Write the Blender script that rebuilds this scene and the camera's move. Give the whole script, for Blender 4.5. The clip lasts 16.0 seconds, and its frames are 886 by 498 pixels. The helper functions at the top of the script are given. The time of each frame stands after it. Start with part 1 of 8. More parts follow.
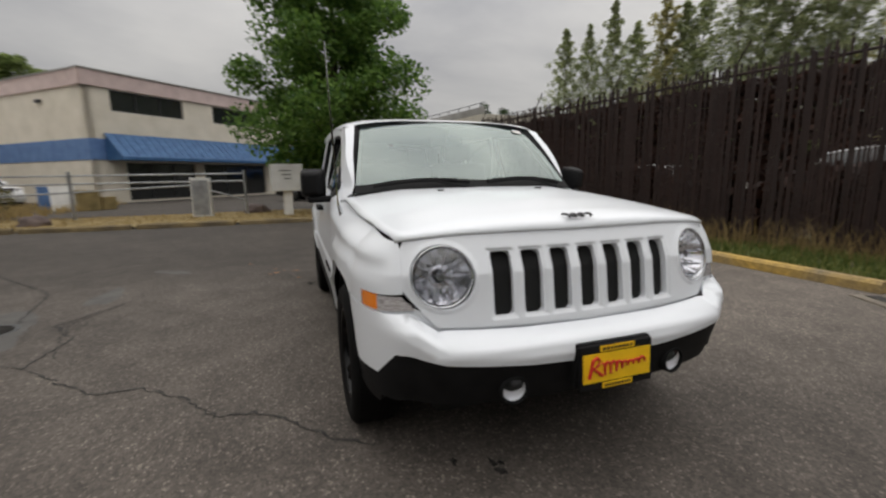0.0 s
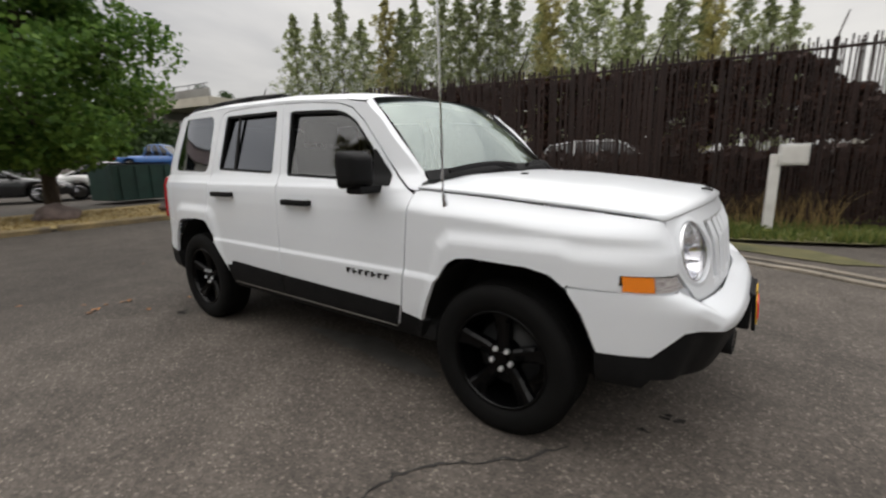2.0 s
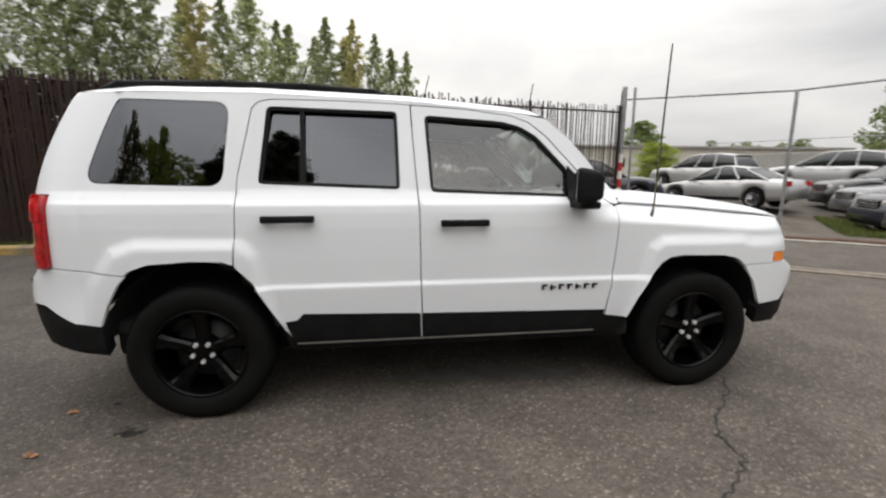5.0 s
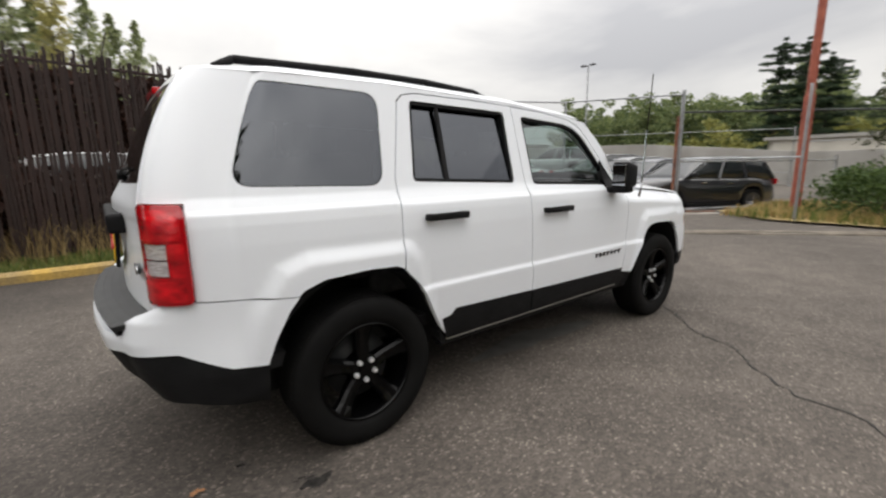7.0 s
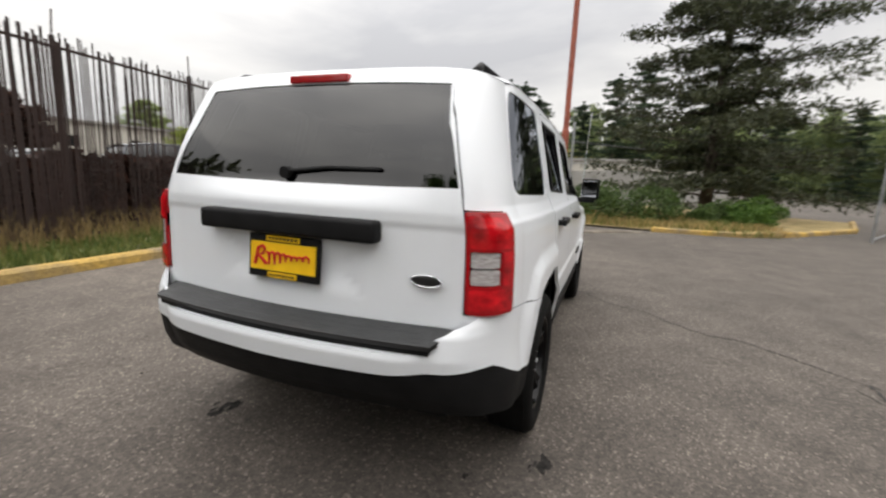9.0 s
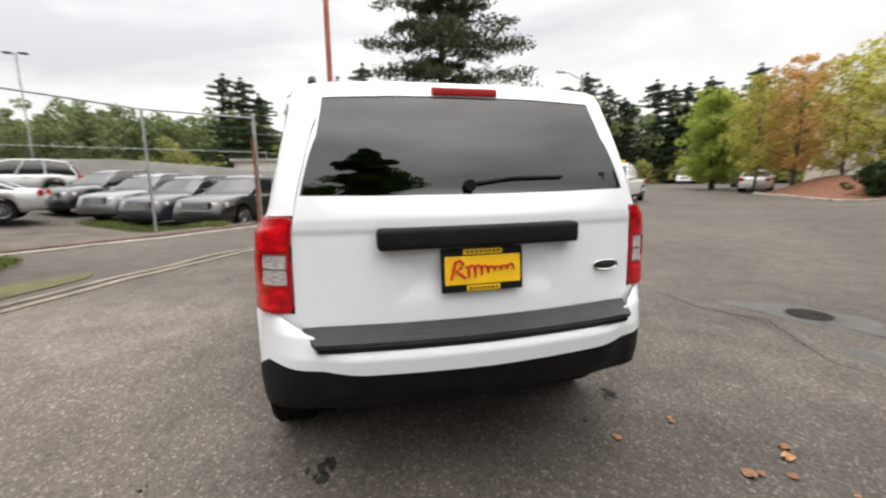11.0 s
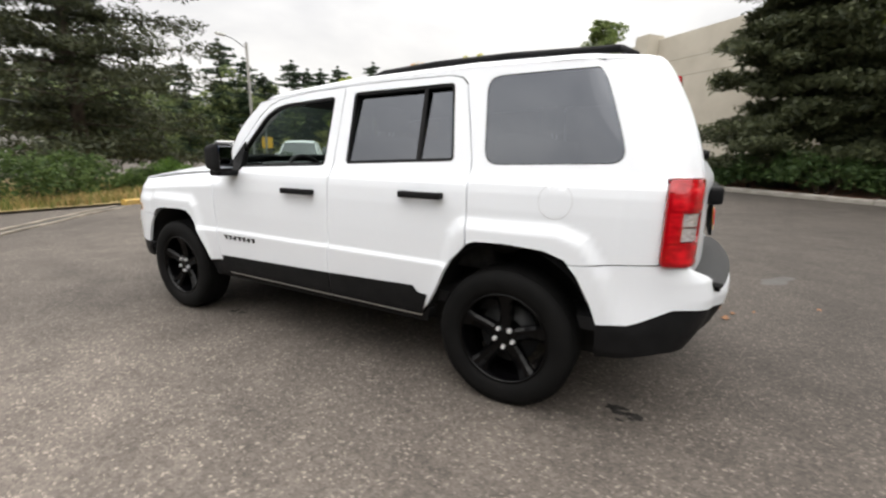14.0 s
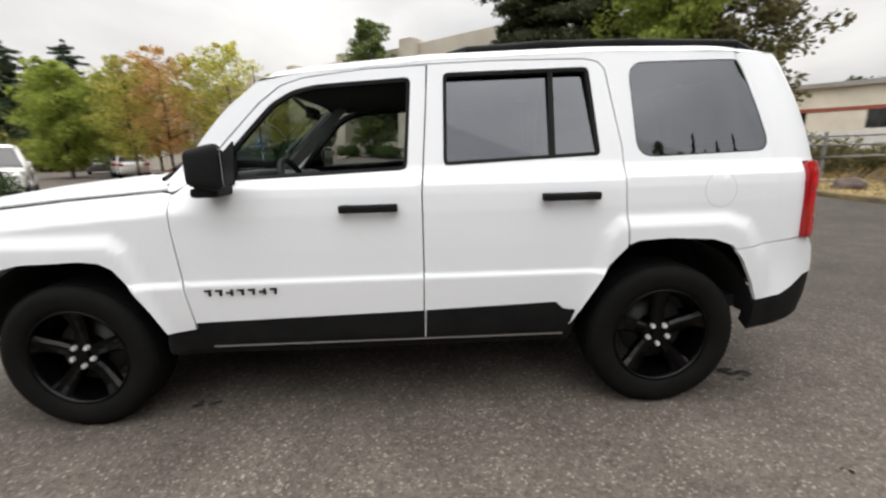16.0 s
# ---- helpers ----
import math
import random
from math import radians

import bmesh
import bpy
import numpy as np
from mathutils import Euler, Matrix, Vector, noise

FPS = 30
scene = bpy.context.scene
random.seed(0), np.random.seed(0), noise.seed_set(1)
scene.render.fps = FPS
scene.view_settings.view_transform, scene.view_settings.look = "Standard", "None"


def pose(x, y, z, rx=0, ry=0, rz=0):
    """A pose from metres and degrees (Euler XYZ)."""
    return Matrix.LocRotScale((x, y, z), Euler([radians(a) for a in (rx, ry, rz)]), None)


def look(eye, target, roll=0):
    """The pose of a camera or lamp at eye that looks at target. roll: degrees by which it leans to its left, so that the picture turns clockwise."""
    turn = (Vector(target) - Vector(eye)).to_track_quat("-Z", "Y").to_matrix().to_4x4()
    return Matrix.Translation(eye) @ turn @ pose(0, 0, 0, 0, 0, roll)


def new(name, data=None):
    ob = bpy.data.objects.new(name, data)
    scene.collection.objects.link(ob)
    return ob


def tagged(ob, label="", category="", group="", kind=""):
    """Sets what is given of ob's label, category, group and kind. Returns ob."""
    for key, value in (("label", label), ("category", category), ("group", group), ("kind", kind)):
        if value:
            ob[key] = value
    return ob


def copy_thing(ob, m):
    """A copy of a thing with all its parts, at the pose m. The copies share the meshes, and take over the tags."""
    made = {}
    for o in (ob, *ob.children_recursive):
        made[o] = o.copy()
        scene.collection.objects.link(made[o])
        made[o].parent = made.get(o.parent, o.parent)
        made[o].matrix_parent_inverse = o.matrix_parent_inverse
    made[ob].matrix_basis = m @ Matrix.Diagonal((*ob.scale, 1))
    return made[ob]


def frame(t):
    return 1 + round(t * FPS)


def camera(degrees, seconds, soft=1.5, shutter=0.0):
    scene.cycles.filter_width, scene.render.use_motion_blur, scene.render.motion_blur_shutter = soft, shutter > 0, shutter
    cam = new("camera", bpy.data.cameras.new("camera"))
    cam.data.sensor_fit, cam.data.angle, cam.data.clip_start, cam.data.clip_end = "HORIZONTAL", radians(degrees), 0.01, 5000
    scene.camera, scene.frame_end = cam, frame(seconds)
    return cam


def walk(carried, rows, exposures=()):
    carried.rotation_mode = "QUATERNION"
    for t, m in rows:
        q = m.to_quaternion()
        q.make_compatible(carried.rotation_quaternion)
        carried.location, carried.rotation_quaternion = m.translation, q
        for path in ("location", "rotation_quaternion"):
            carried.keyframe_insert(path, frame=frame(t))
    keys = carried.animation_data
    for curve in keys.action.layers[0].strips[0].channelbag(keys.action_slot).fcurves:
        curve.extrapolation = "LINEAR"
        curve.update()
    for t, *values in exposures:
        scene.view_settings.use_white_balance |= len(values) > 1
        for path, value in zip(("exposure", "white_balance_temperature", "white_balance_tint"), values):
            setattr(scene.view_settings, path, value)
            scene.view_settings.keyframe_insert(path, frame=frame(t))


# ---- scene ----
cam = camera(91.9, 16.0, 2.3, 0.5)

PATH = [
    (0, (3.377, -1.05, 1.195), (1.512, -0.412, 0.857), -0.8),
    (0.5, (3.134, -1.432, 1.199), (1.4, -0.5, 0.844), -0.0),
    (1, (2.868, -1.809, 1.21), (1.301, -0.62, 0.846), -1.0),
    (1.5, (2.529, -2.09, 1.195), (1.154, -0.692, 0.802), -1.6),
    (2, (2.161, -2.366, 1.188), (0.99, -0.795, 0.787), -1.3),
    (2.5, (1.781, -2.59, 1.178), (0.836, -0.87, 0.792), -1.3),
    (3, (1.363, -2.767, 1.187), (0.687, -0.926, 0.796), -1.0),
    (3.5, (0.948, -2.925, 1.196), (0.573, -0.998, 0.812), -1.9),
    (4, (0.475, -2.979, 1.188), (0.229, -1.026, 0.834), -2.4),
    (4.2, (0.287, -2.998, 1.185), (0.149, -1.027, 0.872), -1.5),
    (6.3, (-1.53, -2.708, 1.244), (-0.693, -0.935, 0.847), -0.1),
    (6.5, (-1.714, -2.632, 1.217), (-0.775, -0.907, 0.84), -0.2),
    (7, (-2.148, -2.452, 1.22), (-0.931, -0.909, 0.85), -0.8),
    (7.5, (-2.502, -2.192, 1.225), (-1.132, -0.794, 0.815), -0.4),
    (8, (-2.823, -1.855, 1.215), (-1.245, -0.68, 0.858), -0.8),
    (8.5, (-3.109, -1.495, 1.211), (-1.39, -0.536, 0.854), -1.1),
    (8.7, (-3.222, -1.338, 1.221), (-1.454, -0.475, 0.866), 0.7),
    (10.8, (-3.62, 0.367, 1.238), (-1.685, -0.021, 0.912), -1.5),
    (11, (-3.611, 0.527, 1.238), (-1.698, 0.044, 0.911), -0.9),
    (11.5, (-3.517, 0.933, 1.231), (-1.725, 0.108, 0.899), 0.5),
    (12, (-3.356, 1.386, 1.255), (-1.673, 0.377, 0.87), -0.8),
    (12.5, (-3.118, 1.768, 1.241), (-1.579, 0.546, 0.869), -0.0),
    (13, (-2.794, 2.157, 1.23), (-1.438, 0.738, 0.842), 0.1),
    (13.5, (-2.419, 2.459, 1.213), (-1.263, 0.879, 0.806), -0.1),
    (14, (-1.999, 2.652, 1.189), (-1.044, 0.948, 0.762), 0.8),
    (14.5, (-1.556, 2.784, 1.22), (-0.829, 0.968, 0.8), 0.3),
    (15, (-1.105, 2.803, 1.207), (-0.679, 0.9, 0.764), -0.3),
    (15.5, (-0.649, 2.768, 1.237), (-0.447, 0.826, 0.807), -1.6),
    (16, (-0.266, 2.66, 1.198), (-0.324, 0.712, 0.751), -1.5),
]
walk(cam, [(t, look(eye, target, roll)) for t, eye, target, roll in PATH], [(0, 0.26, 6800, 10), (0.8, 0.2, 6800, 10), (1.5, 0.4, 6800, 10), (3, 0.74, 6800, 10), (4.2, 0.85, 6800, 10), (7, 0.95, 6800, 10), (8.7, 1.02, 6800, 10), (11, 1.38, 6800, 10), (12.5, 1.4, 6800, 10), (14, 1.34, 6800, 10), (15.3, 1.34, 6800, 10), (16, 1.16, 6800, 10)])

# ---- world and light ----
SKY_HORIZON, SKY_ZENITH = 0.385, 1.8
world = bpy.data.worlds.new("overcast_sky")
scene.world = world
world.use_nodes = True
wn, wl = world.node_tree.nodes, world.node_tree.links
wn.clear()
w_out = wn.new("ShaderNodeOutputWorld")
w_bg = wn.new("ShaderNodeBackground")
w_sky = wn.new("ShaderNodeTexSky")
w_sky.sky_type = "NISHITA"
w_sky.sun_disc = False
w_sky.sun_elevation = radians(60)
w_sky.sun_rotation = radians(225)
w_tex = wn.new("ShaderNodeTexCoord")
w_map = wn.new("ShaderNodeMapping")
w_map.inputs["Scale"].default_value = (1.0, 1.0, 2.6)
w_noise = wn.new("ShaderNodeTexNoise")
w_noise.inputs["Scale"].default_value = 1.5
w_noise.inputs["Detail"].default_value = 7.0
w_noise.inputs["Roughness"].default_value = 0.52
w_noise.inputs["Distortion"].default_value = 0.35
w_ramp = wn.new("ShaderNodeValToRGB")
w_ramp.color_ramp.elements[0].position = 0.34
w_ramp.color_ramp.elements[0].color = (6.5, 6.65, 7.1, 1)
w_ramp.color_ramp.elements[1].position = 0.66
w_ramp.color_ramp.elements[1].color = (11.6, 11.6, 11.6, 1)
w_mix = wn.new("ShaderNodeMixRGB")
w_mix.inputs["Fac"].default_value = 0.94
wl.new(w_tex.outputs["Generated"], w_map.inputs["Vector"])
wl.new(w_map.outputs["Vector"], w_noise.inputs["Vector"])
wl.new(w_noise.outputs["Fac"], w_ramp.inputs["Fac"])
wl.new(w_sky.outputs["Color"], w_mix.inputs["Color1"])
wl.new(w_ramp.outputs["Color"], w_mix.inputs["Color2"])
# an overcast sky grows brighter from the horizon to the zenith, and a little towards its thinner side
w_sep = wn.new("ShaderNodeSeparateXYZ")
w_side = wn.new("ShaderNodeMapRange")
w_side.inputs["From Min"].default_value, w_side.inputs["From Max"].default_value = -0.9, 0.9
w_side.inputs["To Min"].default_value, w_side.inputs["To Max"].default_value = 0.93, 1.12
w_up = wn.new("ShaderNodeMapRange")
w_up.inputs["From Min"].default_value, w_up.inputs["From Max"].default_value = 0.0, 1.0
w_up.inputs["To Min"].default_value, w_up.inputs["To Max"].default_value = 0.0, 1.0
w_pow = wn.new("ShaderNodeMath")
w_pow.operation = "POWER"
w_pow.inputs[1].default_value = 2.1
w_grade = wn.new("ShaderNodeMath")
w_grade.operation = "MULTIPLY_ADD"
w_grade.inputs[1].default_value = SKY_ZENITH - SKY_HORIZON
w_grade.inputs[2].default_value = SKY_HORIZON
w_both = wn.new("ShaderNodeMath")
w_both.operation = "MULTIPLY"
w_mul = wn.new("ShaderNodeVectorMath")
w_mul.operation = "MULTIPLY"
wl.new(w_tex.outputs["Generated"], w_sep.inputs["Vector"])
wl.new(w_sep.outputs["Y"], w_side.inputs["Value"])
wl.new(w_sep.outputs["Z"], w_up.inputs["Value"])
wl.new(w_up.outputs["Result"], w_pow.inputs[0])
wl.new(w_pow.outputs["Value"], w_grade.inputs[0])
wl.new(w_side.outputs["Result"], w_both.inputs[0])
wl.new(w_grade.outputs["Value"], w_both.inputs[1])
wl.new(w_mix.outputs["Color"], w_mul.inputs[0])
wl.new(w_both.outputs["Value"], w_mul.inputs[1])
wl.new(w_mul.outputs["Vector"], w_bg.inputs["Color"])
w_bg.inputs["Strength"].default_value = 0.1
wl.new(w_bg.outputs["Background"], w_out.inputs["Surface"])

sun_data = bpy.data.lights.new("sun", "SUN")
sun_data.energy = 0.5
sun_data.angle = radians(150)
sun_data.color = (1.0, 0.97, 0.93)
sun = new("sun", sun_data)
sun.matrix_world = look((0, 0, 30), (13, 11, 0))

# ---- materials ----
def principled(name, color, rough=0.5, metal=0.0, coat=0.0, spec=0.5):
    m = bpy.data.materials.new(name)
    m.use_nodes = True
    b = m.node_tree.nodes["Principled BSDF"]
    b.inputs["Base Color"].default_value = (*color, 1)
    b.inputs["Roughness"].default_value = rough
    b.inputs["Metallic"].default_value = metal
    b.inputs["Coat Weight"].default_value = coat
    b.inputs["Coat Roughness"].default_value = 0.04
    b.inputs["Specular IOR Level"].default_value = spec
    return m


def vary(m, a, b, scale=6.0, detail=5.0, bump=0.0, bump_scale=60.0, rough=None, fine=None, stretch=(1, 1, 1), rand=0.0):
    """Colour from a to b by noise at two scales, with bump; rand: brightness by object."""
    nt = m.node_tree
    n, l = nt.nodes, nt.links
    bs = n["Principled BSDF"]
    tc = n.new("ShaderNodeTexCoord")
    mp = n.new("ShaderNodeMapping")
    mp.inputs["Scale"].default_value = stretch
    l.new(tc.outputs["Object"], mp.inputs["Vector"])
    no = n.new("ShaderNodeTexNoise")
    no.inputs["Scale"].default_value = scale
    no.inputs["Detail"].default_value = detail
    l.new(mp.outputs["Vector"], no.inputs["Vector"])
    rp = n.new("ShaderNodeValToRGB")
    rp.color_ramp.elements[0].position, rp.color_ramp.elements[1].position = 0.3, 0.7
    rp.color_ramp.elements[0].color, rp.color_ramp.elements[1].color = (*a, 1), (*b, 1)
    l.new(no.outputs["Fac"], rp.inputs["Fac"])
    col = rp.outputs["Color"]
    if fine:
        f = n.new("ShaderNodeTexNoise")
        f.inputs["Scale"].default_value = fine[0]
        f.inputs["Detail"].default_value = 3
        l.new(mp.outputs["Vector"], f.inputs["Vector"])
        mr = n.new("ShaderNodeMapRange")
        mr.inputs["From Min"].default_value, mr.inputs["From Max"].default_value = 0.3, 0.7
        mr.inputs["To Min"].default_value, mr.inputs["To Max"].default_value = 1 - fine[1], 1 + fine[1]
        l.new(f.outputs["Fac"], mr.inputs["Value"])
        mx = n.new("ShaderNodeVectorMath")
        mx.operation = "MULTIPLY"
        l.new(col, mx.inputs[0])
        l.new(mr.outputs["Result"], mx.inputs[1])
        col = mx.outputs["Vector"]
    if rand:
        oi = n.new("ShaderNodeObjectInfo")
        mr = n.new("ShaderNodeMapRange")
        mr.inputs["To Min"].default_value, mr.inputs["To Max"].default_value = 1 - rand, 1 + rand
        l.new(oi.outputs["Random"], mr.inputs["Value"])
        mx = n.new("ShaderNodeVectorMath")
        mx.operation = "MULTIPLY"
        l.new(col, mx.inputs[0])
        l.new(mr.outputs["Result"], mx.inputs[1])
        col = mx.outputs["Vector"]
    l.new(col, bs.inputs["Base Color"])
    if rough:
        mr = n.new("ShaderNodeMapRange")
        mr.inputs["To Min"].default_value, mr.inputs["To Max"].default_value = rough
        l.new(no.outputs["Fac"], mr.inputs["Value"])
        l.new(mr.outputs["Result"], bs.inputs["Roughness"])
    if bump:
        bn = n.new("ShaderNodeTexNoise")
        bn.inputs["Scale"].default_value = bump_scale
        bn.inputs["Detail"].default_value = 4
        l.new(mp.outputs["Vector"], bn.inputs["Vector"])
        bu = n.new("ShaderNodeBump")
        bu.inputs["Strength"].default_value = bump
        bu.inputs["Distance"].default_value = 0.01
        l.new(bn.outputs["Fac"], bu.inputs["Height"])
        l.new(bu.outputs["Normal"], bs.inputs["Normal"])
    return m


def glass(name, tint, f0=0.08, power=4.0, gloss=(0.8, 0.8, 0.8)):
    """Thin pane: tinted see-through, with a gloss that grows towards grazing."""
    m = bpy.data.materials.new(name)
    m.use_nodes = True
    n, l = m.node_tree.nodes, m.node_tree.links
    n.clear()
    out, mix = n.new("ShaderNodeOutputMaterial"), n.new("ShaderNodeMixShader")
    tr, gl, fr = n.new("ShaderNodeBsdfTransparent"), n.new("ShaderNodeBsdfGlossy"), n.new("ShaderNodeLayerWeight")
    fr.inputs["Blend"].default_value = 0.5
    pw, mr = n.new("ShaderNodeMath"), n.new("ShaderNodeMapRange")
    pw.operation = "POWER"
    pw.inputs[1].default_value = power
    mr.inputs["To Min"].default_value = f0
    l.new(fr.outputs["Facing"], pw.inputs[0])
    l.new(pw.outputs["Value"], mr.inputs["Value"])
    tr.inputs["Color"].default_value = (*tint, 1)
    gl.inputs["Roughness"].default_value = 0.02
    gl.inputs["Color"].default_value = (*gloss, 1)
    l.new(mr.outputs["Result"], mix.inputs["Fac"])
    l.new(tr.outputs["BSDF"], mix.inputs[1])
    l.new(gl.outputs["BSDF"], mix.inputs[2])
    l.new(mix.outputs["Shader"], out.inputs["Surface"])
    return m


def leaves(name, a, b, trans=0.35):
    """Leaf colour varied by island and by tree, partly see-through to light."""
    m = bpy.data.materials.new(name)
    m.use_nodes = True
    n, l = m.node_tree.nodes, m.node_tree.links
    bs, out = n["Principled BSDF"], n["Material Output"]
    geo, oi = n.new("ShaderNodeNewGeometry"), n.new("ShaderNodeObjectInfo")
    rp = n.new("ShaderNodeValToRGB")
    rp.color_ramp.elements[0].color, rp.color_ramp.elements[1].color = (*a, 1), (*b, 1)
    l.new(geo.outputs["Random Per Island"], rp.inputs["Fac"])
    mr = n.new("ShaderNodeMapRange")
    mr.inputs["To Min"].default_value, mr.inputs["To Max"].default_value = 0.8, 1.2
    l.new(oi.outputs["Random"], mr.inputs["Value"])
    mx = n.new("ShaderNodeVectorMath")
    mx.operation = "MULTIPLY"
    l.new(rp.outputs["Color"], mx.inputs[0])
    l.new(mr.outputs["Result"], mx.inputs[1])
    l.new(mx.outputs["Vector"], bs.inputs["Base Color"])
    bs.inputs["Roughness"].default_value = 0.6
    bs.inputs["Specular IOR Level"].default_value = 0.25
    ts, ms = n.new("ShaderNodeBsdfTranslucent"), n.new("ShaderNodeMixShader")
    l.new(mx.outputs["Vector"], ts.inputs["Color"])
    ms.inputs["Fac"].default_value = trans
    l.new(bs.outputs["BSDF"], ms.inputs[1])
    l.new(ts.outputs["BSDF"], ms.inputs[2])
    l.new(ms.outputs["Shader"], out.inputs["Surface"])
    return m


def asphalt_material():
    m = principled("asphalt", (0.12, 0.115, 0.105), 0.85, spec=0.3)
    n, l = m.node_tree.nodes, m.node_tree.links
    bs = n["Principled BSDF"]
    tc = n.new("ShaderNodeTexCoord")
    def noise_tex(scale, detail):
        t = n.new("ShaderNodeTexNoise")
        t.inputs["Scale"].default_value, t.inputs["Detail"].default_value = scale, detail
        l.new(tc.outputs["Object"], t.inputs["Vector"])
        return t
    big, mid = noise_tex(0.35, 6), noise_tex(3.0, 5)
    vo = n.new("ShaderNodeTexVoronoi")
    vo.inputs["Scale"].default_value = 95
    l.new(tc.outputs["Object"], vo.inputs["Vector"])
    rp = n.new("ShaderNodeValToRGB")
    rp.color_ramp.elements[0].position, rp.color_ramp.elements[1].position = 0.3, 0.72
    rp.color_ramp.elements[0].color, rp.color_ramp.elements[1].color = (0.064, 0.056, 0.049, 1), (0.1, 0.087, 0.076, 1)
    l.new(big.outputs["Fac"], rp.inputs["Fac"])
    # stones of the aggregate: a few pale, most grey
    st = n.new("ShaderNodeValToRGB")
    e = st.color_ramp.elements
    e[0].position, e[0].color = 0.0, (0.7, 0.69, 0.69, 1)
    e[1].position, e[1].color = 1.0, (2.3, 2.25, 2.15, 1)
    k = st.color_ramp.elements.new(0.9)
    k.color = (1.18, 1.16, 1.13, 1)
    sep = n.new("ShaderNodeSeparateColor")
    l.new(vo.outputs["Color"], sep.inputs["Color"])
    l.new(sep.outputs["Red"], st.inputs["Fac"])
    m0, m1, m2 = n.new("ShaderNodeVectorMath"), n.new("ShaderNodeVectorMath"), n.new("ShaderNodeVectorMath")
    m0.operation = m1.operation = m2.operation = "MULTIPLY"
    # mottling of worn binder between the grain and the broad tone
    mot, mo = noise_tex(26.0, 4), n.new("ShaderNodeMapRange")
    mo.inputs["From Min"].default_value, mo.inputs["From Max"].default_value = 0.32, 0.68
    mo.inputs["To Min"].default_value, mo.inputs["To Max"].default_value = 0.82, 1.2
    l.new(mot.outputs["Fac"], mo.inputs["Value"])
    l.new(rp.outputs["Color"], m0.inputs[0])
    l.new(mo.outputs["Result"], m0.inputs[1])
    l.new(m0.outputs["Vector"], m1.inputs[0])
    l.new(st.outputs["Color"], m1.inputs[1])
    mr = n.new("ShaderNodeMapRange")
    mr.inputs["From Min"].default_value, mr.inputs["From Max"].default_value = 0.3, 0.7
    mr.inputs["To Min"].default_value, mr.inputs["To Max"].default_value = 0.8, 1.18
    l.new(mid.outputs["Fac"], mr.inputs["Value"])
    l.new(m1.outputs["Vector"], m2.inputs[0])
    l.new(mr.outputs["Result"], m2.inputs[1])
    # brightness painted into the colour: paler towards +y, faded out along x
    xyz, brighten, m3 = n.new("ShaderNodeSeparateXYZ"), n.new("ShaderNodeMapRange"), n.new("ShaderNodeVectorMath")
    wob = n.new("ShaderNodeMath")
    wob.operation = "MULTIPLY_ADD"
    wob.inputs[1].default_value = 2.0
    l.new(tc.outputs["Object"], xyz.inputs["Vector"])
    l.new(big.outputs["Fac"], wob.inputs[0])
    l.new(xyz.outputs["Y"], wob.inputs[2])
    brighten.inputs["From Min"].default_value, brighten.inputs["From Max"].default_value = 1.2, 2.7
    l.new(wob.outputs["Value"], brighten.inputs["Value"])
    brighten.inputs["To Min"].default_value, brighten.inputs["To Max"].default_value = 0.0, 0.6
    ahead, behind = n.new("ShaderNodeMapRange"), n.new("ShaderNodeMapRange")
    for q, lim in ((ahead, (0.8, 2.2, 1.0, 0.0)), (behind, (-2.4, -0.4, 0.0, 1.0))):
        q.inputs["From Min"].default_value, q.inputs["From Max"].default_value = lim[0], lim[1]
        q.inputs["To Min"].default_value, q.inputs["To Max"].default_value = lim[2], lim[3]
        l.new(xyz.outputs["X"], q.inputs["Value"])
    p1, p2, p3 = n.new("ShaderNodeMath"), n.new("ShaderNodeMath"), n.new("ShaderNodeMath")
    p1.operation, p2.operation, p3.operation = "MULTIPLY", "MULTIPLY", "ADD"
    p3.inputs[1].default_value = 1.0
    l.new(brighten.outputs["Result"], p1.inputs[0])
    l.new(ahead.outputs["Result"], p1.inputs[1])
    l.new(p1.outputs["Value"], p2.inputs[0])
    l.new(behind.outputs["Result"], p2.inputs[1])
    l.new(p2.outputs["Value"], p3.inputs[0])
    # darkening painted into the base colour towards -x, its edge broken by noise
    darken, m4 = n.new("ShaderNodeMapRange"), n.new("ShaderNodeVectorMath")
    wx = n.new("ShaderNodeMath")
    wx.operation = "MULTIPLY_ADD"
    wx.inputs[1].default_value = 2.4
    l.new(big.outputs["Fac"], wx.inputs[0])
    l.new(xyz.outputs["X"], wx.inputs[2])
    darken.inputs["From Min"].default_value, darken.inputs["From Max"].default_value = -2.0, -0.5
    darken.inputs["To Min"].default_value, darken.inputs["To Max"].default_value = 0.68, 1.0
    l.new(wx.outputs["Value"], darken.inputs["Value"])
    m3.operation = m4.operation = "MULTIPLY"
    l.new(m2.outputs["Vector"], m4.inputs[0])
    l.new(darken.outputs["Result"], m4.inputs[1])
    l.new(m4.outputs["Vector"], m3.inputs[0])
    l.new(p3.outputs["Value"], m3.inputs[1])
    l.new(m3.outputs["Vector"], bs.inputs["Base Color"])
    bu = n.new("ShaderNodeBump")
    bu.inputs["Strength"].default_value, bu.inputs["Distance"].default_value = 0.4, 0.004
    l.new(vo.outputs["Distance"], bu.inputs["Height"])
    l.new(bu.outputs["Normal"], bs.inputs["Normal"])
    return m


